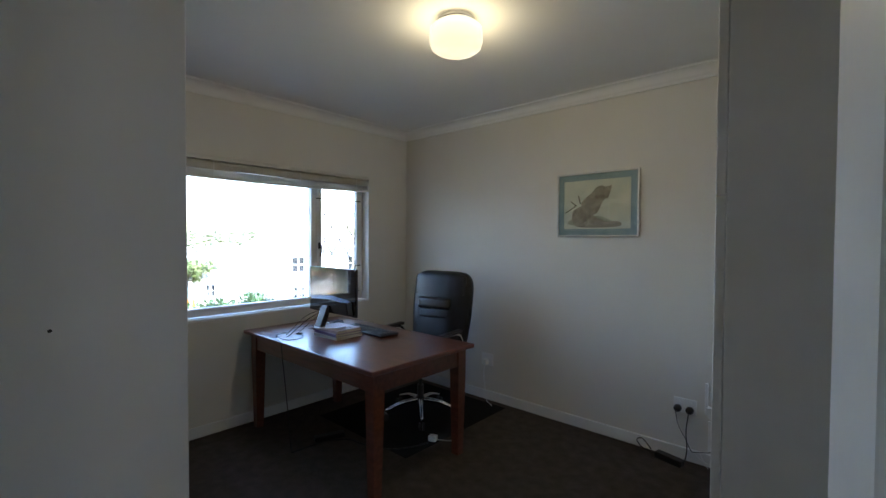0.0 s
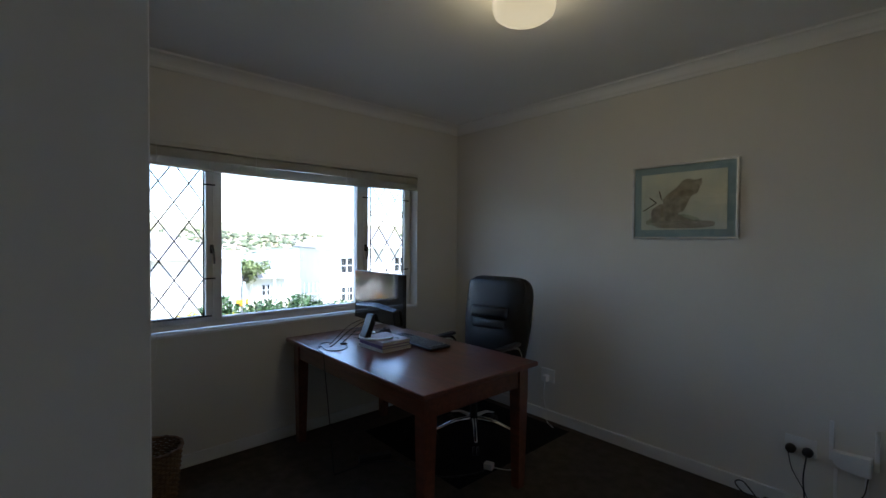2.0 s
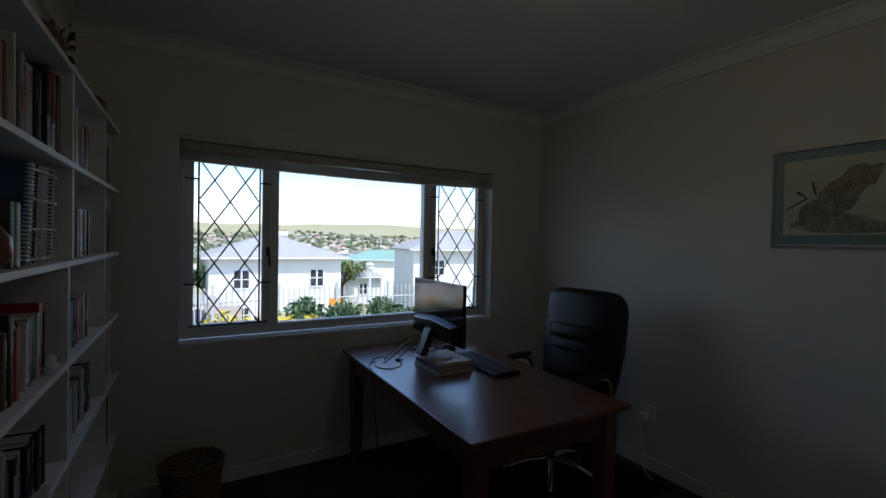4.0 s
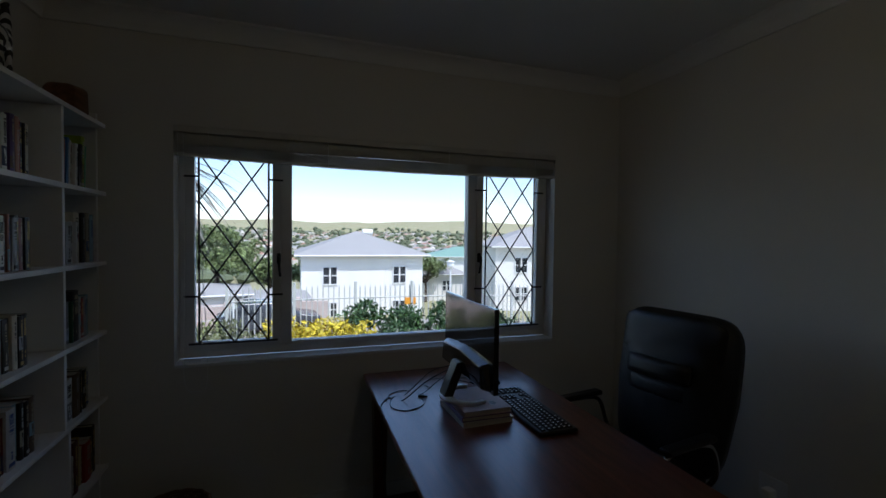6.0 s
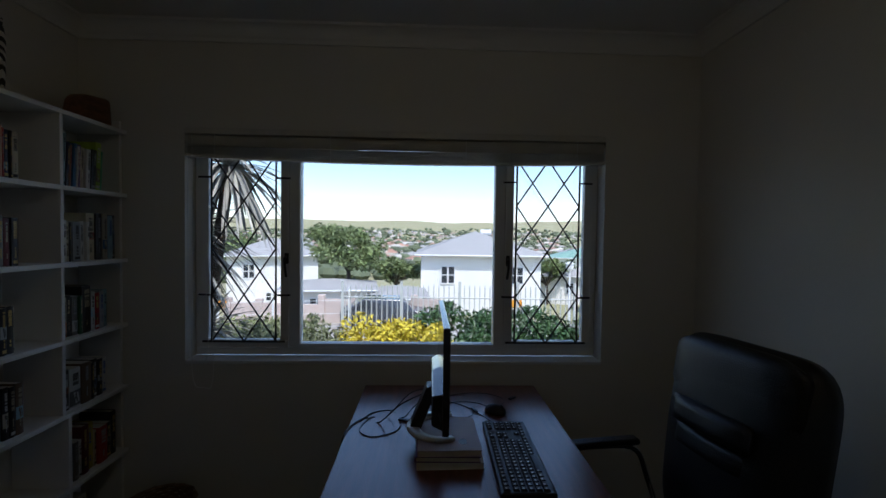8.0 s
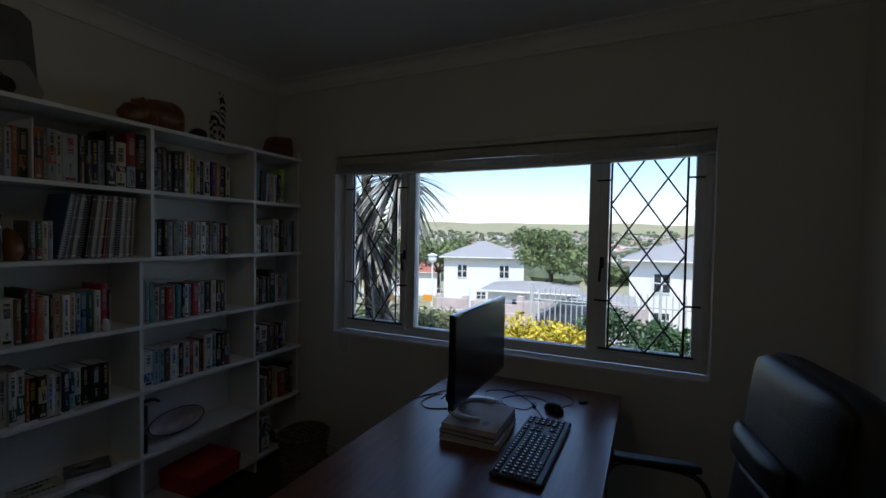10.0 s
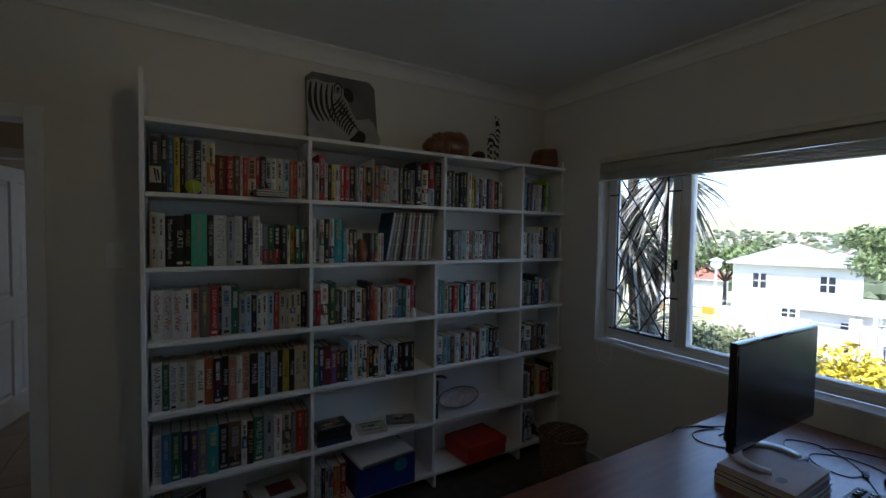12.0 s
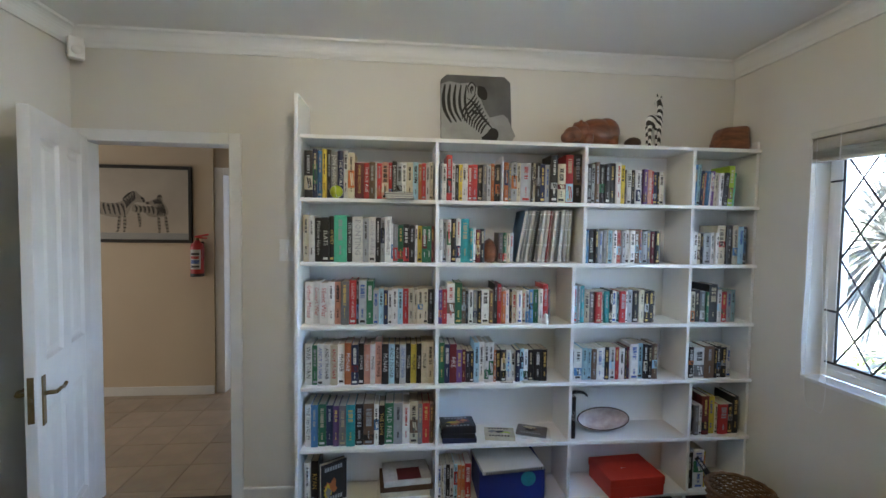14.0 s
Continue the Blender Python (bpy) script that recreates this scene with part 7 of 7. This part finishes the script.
for y, z in ((4.7, -0.45), (-4.3, -0.62), (-6.0, -0.75)):
    bm = bmesh.new()
    box(bm, -0.006, -0.18, -0.11, 0.006, 0.18, 0.11, 0.004, 1)
    ob = tagged(link_mesh("warning_sign", bm, M_SIGN), "small orange warning sign fixed to the fence", "sign", "signs on the fence")
    ob.matrix_world = pose(-14.13 if y > 0 else -14.5 + 0.13 * (y + 3.4), y, z)
gw = thing("garden_wall", "stepped pinkish brick garden wall with piers", "wall", (-22.5, -4.0, 0))
for i in range(7):
    y = -7.6 + i * 1.5
    zz = ground_z(-22.5, y)
    bm = bmesh.new()
    box(bm, -0.10, y + 4 + 0.16, zz - 0.2, 0.10, y + 4 + 1.34, zz + 1.15 - 0.12 * (i % 3), 0.01, 1)
    part("panel", bm, M_BRICKW, gw)
    bm = bmesh.new()
    box(bm, -0.16, y + 4 - 0.16, zz - 0.2, 0.16, y + 4 + 0.159, zz + 1.35 - 0.12 * (i % 3), 0.01, 1)
    part("pier", bm, M_BRICKW, gw)


def street_lamp(at, top, globe):
    z = ground_z(*at)
    g = thing("street_lamp", "white street lamp post with a round globe" if globe else "tall thin grey street pole", "street lamp", (*at, z))
    bm = bmesh.new()
    tube(bm, [(0, 0, -0.1), (0, 0, (top - z) * 0.5), (0, 0, top - z)], lambda t: 0.07 - 0.02 * t, 8)
    part("post", bm, M_PALE, g)
    if globe:
        bm = bmesh.new()
        bmesh.ops.create_uvsphere(bm, u_segments=16, v_segments=10, radius=0.24, matrix=Matrix.Translation((0, 0, top - z + 0.2)))
        part("globe", bm, M_WHITEP, g, "", True)
        bm = bmesh.new()
        lathe(bm, [(0.0, top - z + 0.52), (0.30, top - z + 0.40), (0.30, top - z + 0.37), (0, top - z + 0.40)], 18)
        part("cap", bm, M_PALE, g)


street_lamp((-22.5, -8.1), 0.1, True)
street_lamp((-36.0, -17.4), 0.55, False)
street_lamp((-27.0, 10.6), -0.4, True)
cr = thing("parked_car", "dark grey parked car behind the fence", "car", (-21.0, 0.2, ground_z(-21, 0.2)), 96)
bm = bmesh.new()
prof = [(-2.0, 0.35), (2.0, 0.35), (2.05, 0.75), (1.25, 0.88), (0.65, 1.38), (-1.0, 1.42), (-1.75, 0.95), (-2.05, 0.85)]
for y0, y1 in ((-0.82, 0.82),):
    a = [bm.verts.new((x, y0 * (0.86 if z > 1 else 1), z)) for x, z in prof]
    b = [bm.verts.new((x, y1 * (0.86 if z > 1 else 1), z)) for x, z in prof]
    for k in range(8):
        bm.faces.new((a[k], a[(k + 1) % 8], b[(k + 1) % 8], b[k]))
    bm.faces.new(a[::-1])
    bm.faces.new(b)
bmesh.ops.recalc_face_normals(bm, faces=bm.faces)
bmesh.ops.bevel(bm, geom=list(bm.edges), offset=0.05, segments=2, affect="EDGES", profile=0.5)
part("body", bm, mat("grey_car_paint", (0.05, 0.055, 0.065), 0.25, vary=0.05, coat=0.5), cr)
for x in (-1.3, 1.25):
    for y in (-0.72, 0.72):
        bm = bmesh.new()
        cyl(bm, (x, y - 0.1, 0.32), (x, y + 0.1, 0.32), 0.32, seg=20)
        part("wheel", bm, M_BLACK, cr)
for y in (-0.80, 0.80):
    bm = bmesh.new()
    s = 1 if y > 0 else -1
    f = [bm.verts.new(p) for p in ((-1.45, y - s * 0.04 + s * 0.02, 0.97), (1.05, y - s * 0.04 + s * 0.02, 0.97), (0.6, y - s * 0.08 + s * 0.0, 1.32), (-0.95, y - s * 0.08, 1.34))]
    bm.faces.new(f)
    part("side_window", bm, M_PANE, cr)

# the town in the valley: houses and trees beyond counting
rt = random.Random(77)
vs, fs, mi = [], [], []
for k in range(2000):
    a = radians(rt.uniform(118, 236))
    r = 260 * (1350 / 260) ** rt.uniform(0, 1) ** 0.6
    x, y = CX + r * math.cos(a), CY + r * math.sin(a)
    w, d, h = rt.uniform(7, 13), rt.uniform(6, 10), rt.uniform(2.6, 3.8)
    z = ground_z(x, y) - 0.5
    q = rt.uniform(0, math.pi)
    c, s = math.cos(q), math.sin(q)
    b = len(vs)
    for zz in (0, h):
        vs += [(x + u * w / 2 * c - v * d / 2 * s, y + u * w / 2 * s + v * d / 2 * c, z + zz) for u, v in ((-1, -1), (1, -1), (1, 1), (-1, 1))]
    vs += [(x + u * w * 0.25 * c, y + u * w * 0.25 * s, z + h + d * 0.22) for u in (-1, 1)]
    roof = rt.choice((1, 1, 2, 2, 3))
    for f in ((0, 1, 5, 4), (1, 2, 6, 5), (2, 3, 7, 6), (3, 0, 4, 7)):
        fs.append(tuple(b + i for i in f))
        mi.append(0)
    for f in ((4, 5, 9, 8), (5, 6, 9), (6, 7, 8, 9), (7, 4, 8)):
        fs.append(tuple(b + i for i in f))
        mi.append(roof)
me = bpy.data.meshes.new("town_houses")
me.from_pydata(vs, [], fs)
for m in (M_TOWN, M_ROOF, M_TILER, M_TOWN):
    me.materials.append(m)
me.polygons.foreach_set("material_index", mi)
tagged(new("town_houses", me), "far white and red-roofed houses scattered over the valley", "houses", kind="stuff")
rng = np.random.default_rng(5)
vs, fs = [], []
for k in range(5200):
    a = radians(rng.uniform(116, 238))
    r = 130 * (1500 / 130) ** (rng.uniform(0, 1) ** 0.6)
    x, y = CX + r * math.cos(a), CY + r * math.sin(a)
    s = rng.uniform(1.4, 3.6) * (1 + r / 1500)
    z = ground_z(x, y)
    b = len(vs)
    ring = 7
    for zz, rr in ((0.0, 0.6), (0.45, 1.0), (0.85, 0.7)):
        for i in range(ring):
            t = 2 * math.pi * i / ring
            j = rng.uniform(0.75, 1.25)
            vs.append((x + s * rr * j * math.cos(t), y + s * rr * j * math.sin(t), z + s * 1.3 * (zz + rng.uniform(-0.08, 0.08))))
    vs.append((x, y, z + s * 1.35))
    for lvl in range(2):
        for i in range(ring):
            fs.append((b + lvl * ring + i, b + lvl * ring + (i + 1) % ring, b + (lvl + 1) * ring + (i + 1) % ring, b + (lvl + 1) * ring + i))
    for i in range(ring):
        fs.append((b + 2 * ring + i, b + 2 * ring + (i + 1) % ring, b + 3 * ring))
me = bpy.data.meshes.new("far_trees")
me.from_pydata(vs, [], fs)
me.materials.append(M_FARTREE)
tagged(new("far_trees", me), "far dark green trees scattered over the valley", "trees", kind="stuff")

# unseen roof slab added over the study, so that its shade falls on the garden
bm = bmesh.new()
box(bm, XW - 0.45, -4.6, 2.78, 5.0, 5.0, 2.9)
structure("roof_shade_slab", bm, M_ROOF, "unseen grey roof slab added above the study", "roof")

# ---------------------------------------------------------------- hall tiles
hall = bpy.data.objects["floor_hall"]
bm = bmesh.new()
box(bm, -0.1475, -0.1475, 0, 0.1475, 0.1475, 0.0055, 0.0015, 1)
tile_me = bpy.data.meshes.new("tile")
bm.to_mesh(tile_me)
bm.free()
tile_me.materials.append(M_TILE)
for i in range(-4, 9):
    for j in range(-7, 1):
        x, y = 0.16 + 0.30 * i, -0.118 + 0.30 * j
        if y > 0 or (y < HS - 0.2 and x > 0.2):
            continue
        to = new("tile", tile_me)
        to.parent = hall
        to.location = (x, y, -0.006)
        if j == 0 and DX0 - 0.1 < x < DX1 + 0.1:
            to = new("tile", tile_me)
            to.parent = hall
            to.location, to.scale = (x, 0.0655, -0.006), (1, 0.22, 1)
